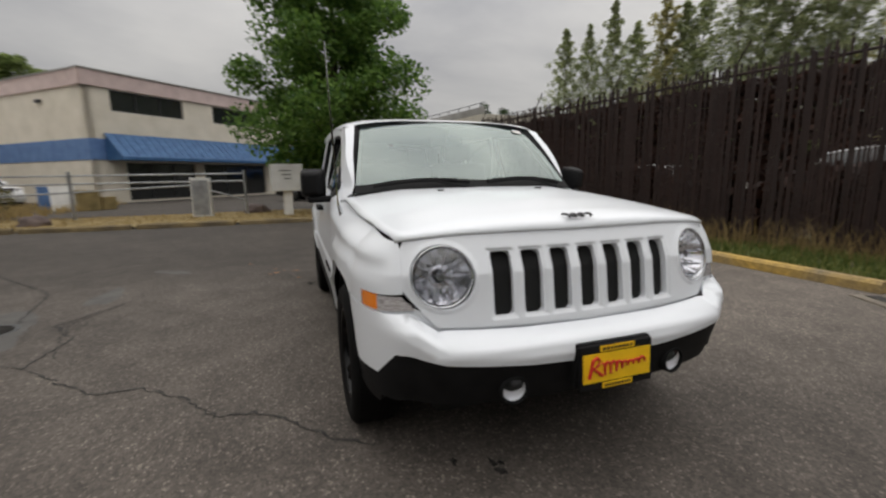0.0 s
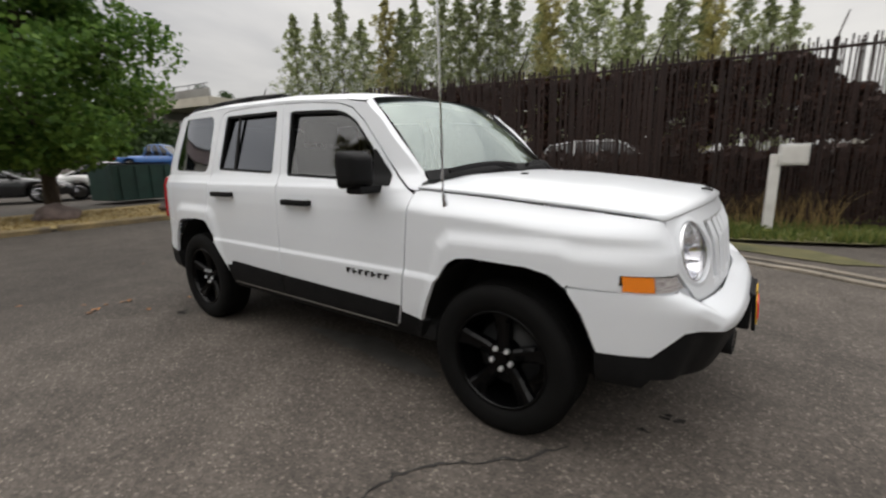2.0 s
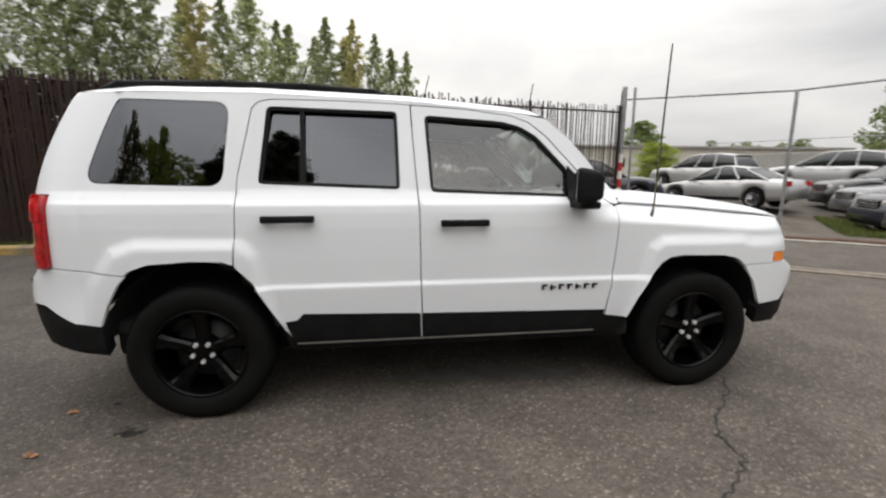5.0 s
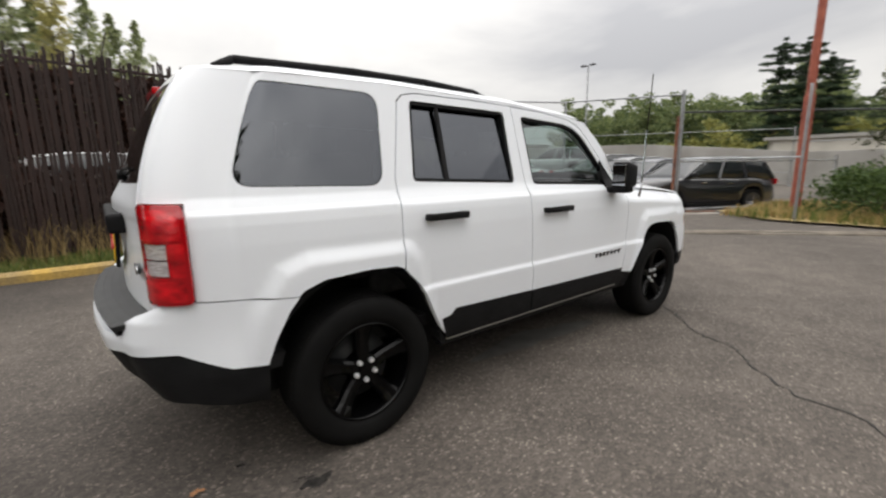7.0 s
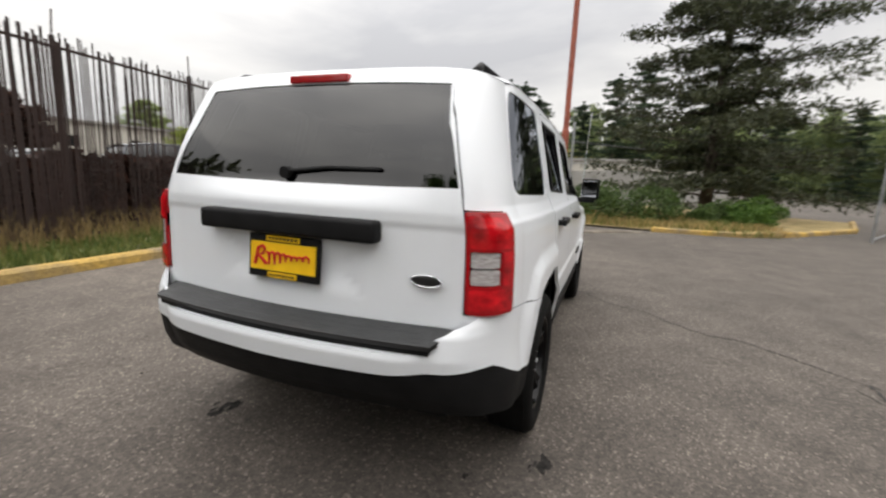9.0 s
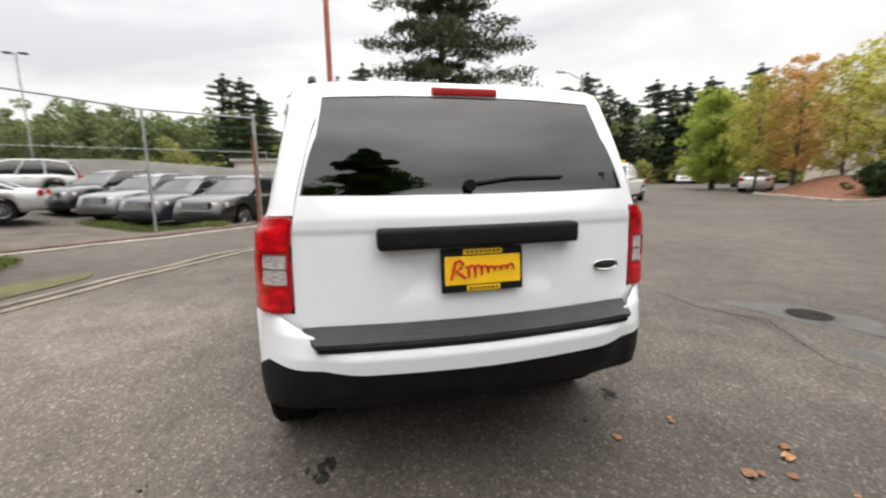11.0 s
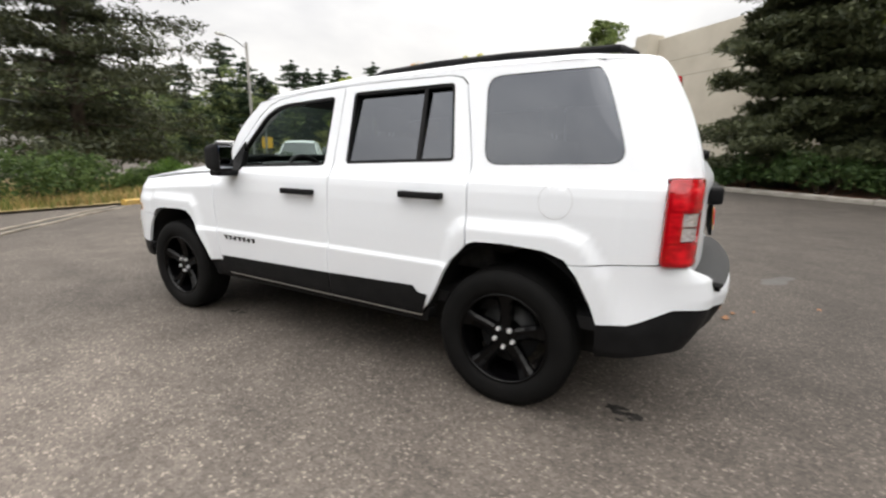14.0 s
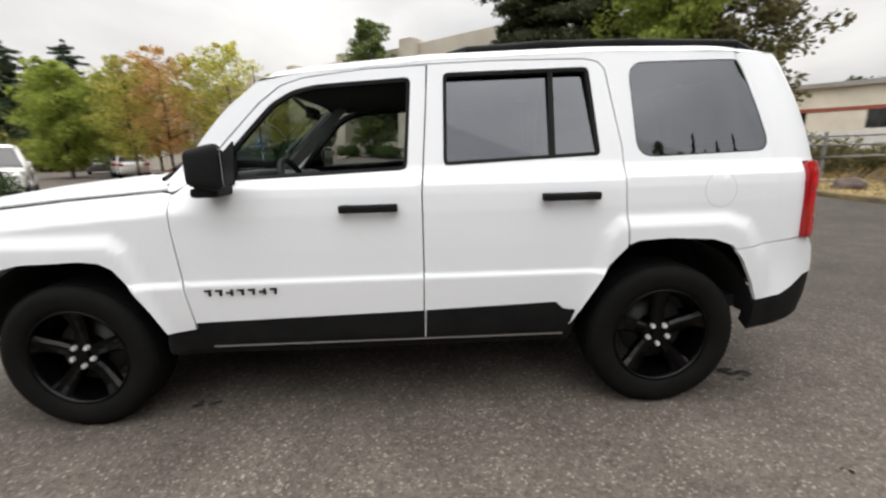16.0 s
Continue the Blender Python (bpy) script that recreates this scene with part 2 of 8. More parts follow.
M = {}
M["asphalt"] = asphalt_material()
M["tar"] = vary(principled("crack_filler", (0.02, 0.02, 0.02), 0.9), (0.012, 0.011, 0.01), (0.04, 0.037, 0.033), 20)
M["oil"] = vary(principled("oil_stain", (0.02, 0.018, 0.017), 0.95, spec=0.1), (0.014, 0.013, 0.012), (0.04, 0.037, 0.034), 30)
M["patch"] = vary(principled("dark_patch_asphalt", (0.07, 0.067, 0.06), 0.8), (0.05, 0.047, 0.043), (0.085, 0.08, 0.074), 6, bump=0.5)
M["concrete"] = vary(principled("concrete", (0.3, 0.28, 0.25), 0.9), (0.2, 0.185, 0.16), (0.36, 0.335, 0.3), 3, bump=0.4, fine=(40, 0.15))
M["kerb"] = vary(principled("kerb_paint", (0.5, 0.33, 0.1), 0.85), (0.2, 0.16, 0.1), (0.52, 0.33, 0.07), 2.2, bump=0.4, fine=(30, 0.25))
M["kerb_dirty"] = vary(principled("dirty_kerb", (0.18, 0.14, 0.09), 0.95), (0.1, 0.08, 0.055), (0.27, 0.2, 0.095), 1.8, bump=0.5, fine=(30, 0.25))
M["grass"] = vary(principled("grass_soil", (0.1, 0.11, 0.04), 1.0), (0.05, 0.055, 0.022), (0.14, 0.12, 0.05), 2.0, bump=0.8)
M["dry"] = vary(principled("dry_grass", (0.3, 0.22, 0.1), 1.0), (0.16, 0.12, 0.05), (0.36, 0.27, 0.12), 2.0, bump=0.8)
M["mulch"] = vary(principled("bark_mulch", (0.14, 0.06, 0.035), 1.0), (0.09, 0.038, 0.022), (0.24, 0.1, 0.055), 8, bump=0.8)
M["blade"] = leaves("grass_blades", (0.05, 0.09, 0.018), (0.19, 0.2, 0.06))
M["straw"] = leaves("straw_blades", (0.22, 0.15, 0.06), (0.42, 0.31, 0.14))
M["slat"] = vary(principled("brown_slat", (0.04, 0.02, 0.015), 0.7), (0.0115, 0.0045, 0.0035), (0.03, 0.0115, 0.008), 4, stretch=(1, 1, 0.2), rand=0.22)
M["galv"] = vary(principled("galvanised_steel", (0.35, 0.36, 0.37), 0.5, 0.8), (0.25, 0.26, 0.27), (0.42, 0.43, 0.44), 5)
M["rust"] = vary(principled("rusty_steel", (0.2, 0.08, 0.05), 0.85), (0.1, 0.035, 0.02), (0.28, 0.11, 0.06), 7, bump=0.4)
M["railrust"] = vary(principled("old_rail_rust", (0.1, 0.05, 0.035), 0.9), (0.05, 0.028, 0.02), (0.15, 0.08, 0.055), 5, bump=0.5, fine=(40, 0.25))
M["dirt"] = vary(principled("packed_dirt", (0.14, 0.115, 0.09), 1.0), (0.05, 0.043, 0.035), (0.12, 0.1, 0.082), 1.3, bump=0.6, fine=(30, 0.25))
M["redpole"] = vary(principled("red_primer", (0.3, 0.07, 0.04), 0.7), (0.22, 0.05, 0.03), (0.36, 0.1, 0.06), 4)
M["redpaint"] = vary(principled("red_paint", (0.5, 0.03, 0.03), 0.5), (0.4, 0.025, 0.025), (0.58, 0.05, 0.04), 6)
M["whitepaint"] = vary(principled("white_weathered_paint", (0.7, 0.69, 0.66), 0.6), (0.6, 0.59, 0.56), (0.76, 0.75, 0.72), 4)
M["box"] = vary(principled("pale_box_metal", (0.62, 0.62, 0.6), 0.5), (0.55, 0.55, 0.52), (0.68, 0.68, 0.66), 3)
M["bark"] = vary(principled("bark", (0.06, 0.045, 0.035), 0.95), (0.03, 0.022, 0.017), (0.1, 0.078, 0.06), 9, bump=0.9, stretch=(1, 1, 0.25))
M["leaf_maple"] = leaves("maple_leaf", (0.035, 0.09, 0.016), (0.15, 0.25, 0.05), 0.45)
M["leaf_poplar"] = leaves("poplar_leaf", (0.15, 0.195, 0.08), (0.44, 0.47, 0.25), 0.6)
M["leaf_popgold"] = leaves("poplar_turning_leaf", (0.3, 0.29, 0.12), (0.52, 0.47, 0.2), 0.62)
M["leaf_court"] = leaves("courtyard_leaf", (0.1, 0.15, 0.045), (0.26, 0.32, 0.11), 0.5)
M["gutterstone"] = vary(principled("gutter_stone", (0.2, 0.185, 0.165), 0.9), (0.11, 0.095, 0.075), (0.25, 0.215, 0.17), 3, bump=0.5, fine=(40, 0.2))
M["leaf_gold"] = leaves("turning_leaf", (0.26, 0.29, 0.055), (0.56, 0.5, 0.12), 0.55)
M["leaf_orange"] = leaves("autumn_leaf", (0.46, 0.36, 0.1), (0.78, 0.4, 0.2), 0.55)
M["leaf_lime"] = leaves("lime_leaf", (0.17, 0.23, 0.04), (0.4, 0.45, 0.1), 0.55)
M["needle"] = leaves("pine_needle", (0.028, 0.036, 0.018), (0.085, 0.095, 0.046), 0.25)
M["needle_dark"] = leaves("fir_needle", (0.012, 0.026, 0.014), (0.045, 0.07, 0.032), 0.2)
M["bramble"] = leaves("bramble", (0.018, 0.0075, 0.005), (0.065, 0.026, 0.016), 0.15)
M["hedge"] = leaves("hedge_leaf", (0.015, 0.035, 0.01), (0.05, 0.085, 0.022), 0.2)
M["wood_green"] = leaves("far_wood_leaf", (0.07, 0.1, 0.045), (0.2, 0.235, 0.095), 0.45)
M["wood_yellow"] = leaves("far_yellowing_leaf", (0.16, 0.17, 0.05), (0.33, 0.32, 0.1), 0.45)
M["stucco"] = vary(principled("cream_stucco", (0.6, 0.54, 0.44), 0.9), (0.64, 0.59, 0.49), (0.76, 0.7, 0.6), 1.2, bump=0.2)
M["stucco_blue"] = vary(principled("blue_band_paint", (0.1, 0.2, 0.42), 0.7), (0.08, 0.16, 0.35), (0.13, 0.24, 0.46), 2)
M["awning"] = vary(principled("blue_awning", (0.03, 0.1, 0.25), 0.6), (0.02, 0.08, 0.2), (0.05, 0.14, 0.3), 3)
M["trim_pink"] = vary(principled("pink_cornice", (0.5, 0.36, 0.33), 0.8), (0.54, 0.42, 0.4), (0.66, 0.53, 0.5), 2)
M["beige"] = vary(principled("beige_concrete", (0.5, 0.46, 0.38), 0.9), (0.43, 0.39, 0.32), (0.54, 0.5, 0.42), 0.8, bump=0.2)
M["jointgrey"] = principled("shaded_joint", (0.3, 0.27, 0.22), 0.9)
M["shed"] = vary(principled("warehouse_cladding", (0.5, 0.47, 0.42), 0.8), (0.44, 0.42, 0.37), (0.55, 0.52, 0.46), 0.7)
M["wallgrey"] = vary(principled("grey_block_wall", (0.3, 0.29, 0.27), 0.9), (0.25, 0.24, 0.22), (0.36, 0.35, 0.33), 0.6)
M["darkglass"] = principled("dark_window_glass", (0.015, 0.018, 0.02), 0.08, spec=0.7)
M["dumpster"] = vary(principled("dark_green_steel", (0.01, 0.04, 0.03), 0.5), (0.008, 0.03, 0.024), (0.016, 0.055, 0.042), 3)
M["rock"] = vary(principled("boulder_stone", (0.12, 0.09, 0.08), 0.95), (0.07, 0.05, 0.045), (0.17, 0.13, 0.12), 4, bump=0.9)
M["deadleaf"] = vary(principled("dead_leaf", (0.35, 0.14, 0.05), 0.8), (0.16, 0.07, 0.03), (0.34, 0.17, 0.075), 30, rand=0.3)
M["yellow"] = principled("yellow_paint", (0.75, 0.42, 0.02), 0.5)
M["paint"] = vary(principled("white_car_paint", (0.76, 0.785, 0.82), 0.35, coat=0.45), (0.75, 0.775, 0.81), (0.77, 0.795, 0.83), 1.0)
M["blackplastic"] = vary(principled("black_textured_plastic", (0.008, 0.008, 0.0085), 0.58, spec=0.14), (0.006, 0.006, 0.0065), (0.011, 0.011, 0.0115), 12, bump=0.15, bump_scale=300)
M["tread"] = vary(principled("grey_step_plastic", (0.024, 0.025, 0.026), 0.5), (0.018, 0.019, 0.02), (0.031, 0.032, 0.033), 14, bump=0.15, bump_scale=300)
M["liner"] = principled("wheel_well_liner", (0.004, 0.004, 0.004), 0.9)
M["rubber"] = vary(principled("tyre_rubber", (0.004, 0.004, 0.004), 0.8, spec=0.14), (0.003, 0.003, 0.003), (0.006, 0.0058, 0.0056), 10, bump=0.1, bump_scale=120)
M["rim"] = principled("gloss_black_alloy", (0.0015, 0.0015, 0.0017), 0.22, coat=0.12, spec=0.12)
M["nut"] = principled("zinc_wheel_nut", (0.8, 0.81, 0.83), 0.35, 0.5)
M["chrome"] = principled("chrome", (0.75, 0.76, 0.78), 0.1, 1.0)
M["glass"] = glass("clear_window_glass", (0.7, 0.76, 0.74), 0.16)
M["windscreen"] = glass("windscreen_glass", (0.58, 0.7, 0.67), 0.17, 2.8, (0.76, 0.86, 0.83))
M["fog_reflector"] = principled("fog_lamp_reflector", (0.85, 0.86, 0.88), 0.55, 0.35)
# gloss set weaker than on the side panes to imitate a darker reflection
M["rear_glass"] = glass("rear_window_glass", (0.02, 0.021, 0.023), 0.075)
M["privacy"] = glass("privacy_window_glass", (0.03, 0.031, 0.033), 0.15, 4.0, (0.72, 0.76, 0.83))
M["lampglass"] = glass("lamp_lens", (0.9, 0.9, 0.92), 0.06)
M["redlens"] = principled("red_lamp_lens", (0.34, 0.002, 0.006), 0.1, coat=0.6, spec=0.4)
M["clearlens"] = vary(principled("reverse_lamp_lens", (0.6, 0.56, 0.56), 0.12, 0.3, 1.0), (0.34, 0.31, 0.31), (0.78, 0.75, 0.75), 40, stretch=(1, 1, 6))
M["leaf_shrub"] = leaves("shrub_leaf", (0.03, 0.06, 0.015), (0.1, 0.15, 0.04), 0.3)
M["leaf_brown"] = leaves("brownish_leaf", (0.06, 0.065, 0.025), (0.2, 0.17, 0.07), 0.4)
M["redcell"] = vary(principled("red_lamp_cell", (0.5, 0.003, 0.008), 0.15, coat=0.5, spec=0.4), (0.24, 0.001, 0.004), (0.72, 0.006, 0.014), 16, detail=2.0, bump=0.25, bump_scale=45, stretch=(1, 1, 1.6))
M["mirrorglass"] = principled("mirror_glass", (0.3, 0.31, 0.33), 0.05, 1.0)
M["amber"] = principled("amber_lens", (0.95, 0.25, 0.01), 0.15, coat=1.0)
M["reflector"] = principled("lamp_reflector", (0.9, 0.9, 0.92), 0.15, 1.0)
M["plate"] = vary(principled("plate_yellow", (0.85, 0.5, 0.01), 0.4), (0.78, 0.46, 0.008), (0.88, 0.54, 0.012), 20)
M["platered"] = principled("plate_red", (0.55, 0.02, 0.02), 0.4)
M["interior"] = vary(principled("dark_grey_trim", (0.02, 0.02, 0.021), 0.7), (0.014, 0.014, 0.015), (0.028, 0.028, 0.03), 8)
M["cloth"] = vary(principled("seat_cloth", (0.045, 0.045, 0.047), 0.95), (0.035, 0.035, 0.037), (0.06, 0.06, 0.062), 30)
M["headliner"] = principled("headliner", (0.06, 0.06, 0.06), 0.95)
M["pillartrim"] = principled("grey_pillar_trim", (0.3, 0.3, 0.29), 0.8)
M["badge"] = principled("black_badge", (0.012, 0.012, 0.013), 0.3)
M["seam"] = principled("shaded_panel_seam", (0.42, 0.42, 0.43), 0.8)
M["black"] = principled("black_gap", (0.003, 0.003, 0.003), 0.9)
M["caremblem"] = principled("dark_chrome", (0.3, 0.3, 0.31), 0.25, 1.0)

# ---- geometry helpers ----
R = random.Random(7)


def mesh_object(name, verts, faces, material, parent=None, smooth=False, label=""):
    me = bpy.data.meshes.new(name)
    me.from_pydata([tuple(v) for v in verts], [], faces)
    mats = material if isinstance(material, (list, tuple)) else [material]
    for mt in mats:
        me.materials.append(mt)
    if smooth:
        me.polygons.foreach_set("use_smooth", [True] * len(me.polygons))
    me.update()
    ob = new(name, me)
    if parent is not None:
        ob.parent = parent
    if label:
        ob["label"] = label
    return ob


def part(name, bm, material, parent=None, label="", smooth=False):
    """Links a bmesh as one mesh object under a thing or a part."""
    me = bpy.data.meshes.new(name)
    bmesh.ops.recalc_face_normals(bm, faces=bm.faces)
    bm.to_mesh(me)
    bm.free()
    me.materials.append(material)
    if smooth:
        me.polygons.foreach_set("use_smooth", [True] * len(me.polygons))
    ob = new(name, me)
    if parent is not None:
        ob.parent = parent
    if label:
        ob["label"] = label
    return ob


def thing(name, place=(0, 0, 0), turn=0.0):
    ob = new(name)
    ob.empty_display_size = 0.2
    ob.matrix_basis = pose(*place, 0, 0, turn)
    return ob


def add_box(bm, c, s, rot=None, bevel=0.0, segs=2):
    """Box of size s at c into bm, bevelled."""
    r = bmesh.ops.create_cube(bm, size=1.0)
    vs = r["verts"]
    bmesh.ops.scale(bm, vec=s, verts=vs)
    if bevel:
        es = list({e for v in vs for e in v.link_edges})
        rb = bmesh.ops.bevel(bm, geom=es, offset=bevel, segments=segs, profile=0.6, affect="EDGES")
        vs = list({v for f in rb["faces"] for v in f.verts} | {v for v in vs if v.is_valid})
    if rot is not None:
        bmesh.ops.rotate(bm, cent=(0, 0, 0), matrix=rot, verts=vs)
    bmesh.ops.translate(bm, vec=c, verts=vs)
    return vs


def add_tube(bm, a, b, r0, r1=None, n=10, caps=True):
    """Tapered tube from a to b."""
    a, b = Vector(a), Vector(b)
    r1 = r0 if r1 is None else r1
    q = (b - a).to_track_quat("Z", "Y")
    rings = []
    for p, r in ((a, r0), (b, r1)):
        rings.append([bm.verts.new(p + q @ Vector((r * math.cos(2 * math.pi * i / n), r * math.sin(2 * math.pi * i / n), 0))) for i in range(n)])
    for i in range(n):
        bm.faces.new((rings[0][i], rings[0][(i + 1) % n], rings[1][(i + 1) % n], rings[1][i]))
    if caps:
        bm.faces.new(rings[0][::-1])
        bm.faces.new(rings[1])


def tube_path(bm, pts, r, n=8):
    """One connected tube along a line of points."""
    pts = [Vector(p) for p in pts]
    rings = []
    for i, p in enumerate(pts):
        d = pts[min(i + 1, len(pts) - 1)] - pts[max(i - 1, 0)]
        if d.length < 1e-6:
            d = pts[min(i + 1, len(pts) - 1)] - p
        q = d.to_track_quat("Z", "Y")
        rings.append([bm.verts.new(p + q @ Vector((r * math.cos(2 * math.pi * k / n), r * math.sin(2 * math.pi * k / n), 0))) for k in range(n)])
    for a, b in zip(rings[:-1], rings[1:]):
        for k in range(n):
            bm.faces.new((a[k], a[(k + 1) % n], b[(k + 1) % n], b[k]))
    bm.faces.new(rings[0][::-1])
    bm.faces.new(rings[-1])


def smooth01(t):
    t = np.clip(t, 0, 1)
    return t * t * (3 - 2 * t)


def softplus(v, k=1.5):
    return np.log1p(np.exp(np.clip(np.asarray(v, float) / k, -40, 40))) * k


def land(x, y):
    """Height of the ground: flat round the car, rising gently to the lots beyond."""
    x, y = np.asarray(x, float), np.asarray(y, float)
    lot = 0.045 * np.minimum(softplus(x * 0.74 + y * 0.67 - 9.8), 14) * smooth01((y + 3.0) / 4.0)
    yard = 0.072 * np.minimum(softplus(-y - 9.5), 16) * (1 - smooth01((x - 3.5) / 6)) * smooth01((x + 13) / 5)
    dip = 0.3 * smooth01((0.707 * (x + y) - 9.2) / 2.5) * (1 - smooth01((y - 9.5) / 5)) * smooth01((y + 2.0) / 4)
    west = 0.11 * np.minimum(softplus(-x - 22), 18) * smooth01((y - 2) / 6)
    return west + lot * (1 - 0.8 * (1 - smooth01((y - 4) / 7))) + yard - dip


def on_land(x, y, dz=0.0):
    return (x, y, float(land(x, y)) + dz)


# ---- ground ----
def build_ground():
    near = np.arange(-40, 40.01, 1.0)
    ring = np.array([50, 65, 90, 130, 200, 350, 700, 1500])
    ax = np.concatenate([-ring[::-1], near, ring])
    X, Y = np.meshgrid(ax, ax, indexing="ij")
    Z = land(X, Y)
    n = len(ax)
    verts = np.stack([X.ravel(), Y.ravel(), Z.ravel()], 1).tolist()
    faces = [(i * n + j, (i + 1) * n + j, (i + 1) * n + j + 1, i * n + j + 1) for i in range(n - 1) for j in range(n - 1)]
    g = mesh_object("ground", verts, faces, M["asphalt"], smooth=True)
    tagged(g, "worn grey asphalt with pale stone aggregate", "ground", kind="structure")


build_ground()


def sheet(name, outline, material, lift=0.006, step=0.5):
    """Flat patch lying on the ground, from an outline, finely divided."""
    from mathutils.geometry import delaunay_2d_cdt
    pts = []
    for a, b in zip(outline, outline[1:] + outline[:1]):
        k = max(1, int(math.dist(a, b) / step))
        pts += [(a[0] + (b[0] - a[0]) * i / k, a[1] + (b[1] - a[1]) * i / k) for i in range(k)]
    m = len(pts)
    xs, ys = [p[0] for p in pts], [p[1] for p in pts]
    inner = [(x, y) for x in np.arange(min(xs), max(xs), step) for y in np.arange(min(ys), max(ys), step)]
    vs = [Vector(p) for p in pts + inner]
    out = delaunay_2d_cdt(vs, [], [list(range(m))], 1, 1e-5)
    verts = [(v.x, v.y, float(land(v.x, v.y)) + lift) for v in out[0]]
    return mesh_object(name, verts, [tuple(f) for f in out[2]], material, smooth=True)


def strip(name, pts, width, height, material, lift=0.0, bevel=0.02, wobble=0.0):
    """Kerb-like bar along a line on the ground."""
    dense = []
    for a, b in zip(pts[:-1], pts[1:]):
        k = max(1, int(math.dist(a, b) / 0.4))
        dense += [(a[0] + (b[0] - a[0]) * i / k, a[1] + (b[1] - a[1]) * i / k) for i in range(k)]
    dense.append(pts[-1])
    verts, faces = [], []
    for i, p in enumerate(dense):
        a, b = dense[max(i - 1, 0)], dense[min(i + 1, len(dense) - 1)]
        d = Vector((b[0] - a[0], b[1] - a[1])).normalized()
        nx, ny = -d.y, d.x
        z = float(land(p[0], p[1])) + lift
        wv = wobble * (noise.noise(Vector((p[0] * 1.3, p[1] * 1.3, 3))))
        h = width / 2
        prof = [(-h, -0.03), (-h, height - bevel), (-h + bevel, height), (h - bevel, height), (h, height - bevel), (h, -0.03)]
        for o, zz in prof:
            verts.append((p[0] + nx * (o + wv), p[1] + ny * (o + wv), z + zz + (wv * 0.4 if zz > 0 else 0)))
    for i in range(len(dense) - 1):
        for k in range(5):
            a = i * 6 + k
            faces.append((a, a + 1, a + 7, a + 6))
    faces += [tuple(range(6)), tuple(range(len(verts) - 1, len(verts) - 7, -1))]
    return mesh_object(name, verts, faces, material)


def kerb_line(label, pts, material, joint=2.4):
    """Kerb of cast lengths with open joints."""
    lengths = []
    for a, b in zip(pts[:-1], pts[1:]):
        k = max(1, round(math.dist(a, b) / joint))
        for i in range(k):
            f0, f1 = i / k, (i + 1) / k - 0.008
            lengths.append([(a[0] + (b[0] - a[0]) * f, a[1] + (b[1] - a[1]) * f) for f in (f0, f1)])
    root = new("kerb")
    tagged(root, label, "kerb", kind="structure")
    for seg in lengths:
        s = strip("kerb_stone", seg, 0.16, 0.13 + R.uniform(-0.015, 0.01), material, wobble=0.03, bevel=0.03)
        s.parent = root


# grass beds behind the kerbs
bed = sheet("grass_bed", [(-7.6, 4.42), (1.0, 4.42), (3.3, 5.0), (4.9, 6.9), (4.4, 8.6), (-9.4, 6.3), (-9.8, 5.2)], M["grass"], 0.05)
tagged(bed, "strip of rough grass and soil along the fence", "grass", kind="structure")
bed = sheet("dry_grass_bed", [(-9.05, -14), (-9.05, 1.4), (-8.6, 3.2), (-7.6, 4.42), (-9.8, 5.2), (-13.6, 4.8), (-13.2, -2), (-11.9, -14)], M["dry"], 0.05)
tagged(bed, "verge of dry yellow grass beyond the kerb", "grass", kind="structure")
bed = sheet("planting_bed", [(9.0, 0.4), (9.0, -2.3), (9.35, -4.3), (10.7, -5.8), (13.5, -8.2), (18, -10), (22, -3), (14, 1.4), (10.2, 1.8)], M["dry"], 0.05)
tagged(bed, "bed of dry grass under the pine", "grass", kind="structure")
bed = sheet("mulch_bed", [(-0.9, -14.6), (-3.0, -12.9), (-6.0, -11.4), (-9.6, -9.5), (-12, -9), (-13, -13), (-6, -17.5), (-2.2, -16.6)], M["mulch"], 0.06)
tagged(bed, "bed of red-brown bark mulch under conifers", "mulch", kind="structure")
bed = sheet("mulch_island", [(9.9, -19.7), (16.6, -23.6), (19, -27.5), (18, -36), (8, -36), (4.4, -22.6)], M["mulch"], 0.06)
isl = [(9.9, -19.7), (16.6, -23.6), (19, -27.5), (18, -36), (8, -36), (4.4, -22.6)]
for v_ in bed.data.vertices:
    near = 9.0
    for a, b in zip(isl, isl[1:] + isl[:1]):
        dx, dy = b[0] - a[0], b[1] - a[1]
        k = min(1, max(0, ((v_.co.x - a[0]) * dx + (v_.co.y - a[1]) * dy) / (dx * dx + dy * dy)))
        near = min(near, math.hypot(v_.co.x - a[0] - k * dx, v_.co.y - a[1] - k * dy))
    v_.co.z += 1.0 * float(smooth01(near / 3.5))
tagged(bed, "planting island of red-brown bark mulch", "mulch", kind="structure")
bed = sheet("roadside_verge", [(-13, -9), (-9.9, -8.1), (-9.05, -14), (-14, -30), (-22, -26)], M["dry"], 0.04)
tagged(bed, "dry grass verge beside the road", "grass", kind="structure")

kerb_line("yellow-painted worn concrete kerb along the grass", [(0.95, 4.32), (-7.2, 4.3), (-8.4, 3.4)], M["kerb"])
kerb_line("dirty worn concrete kerb with traces of yellow paint", [(-8.4, 3.4), (-8.9, 2.0), (-8.95, -14)], M["kerb_dirty"])
kerb_line("yellow-painted worn kerb round the pine bed", [(8.95, -2.2), (9.25, -4.3), (10.6, -5.8), (13.4, -8.2), (18, -10)], M["kerb"])
kerb_line("plain concrete kerb round the mulch bed", [(-0.9, -14.6), (-3.0, -12.9), (-6.0, -11.4), (-9.6, -9.5), (-12, -9)], M["concrete"])
kerb_line("plain concrete kerb round the planting island", [(4.4, -22.6), (9.9, -19.7), (16.6, -23.6), (19, -27.5)], M["concrete"])

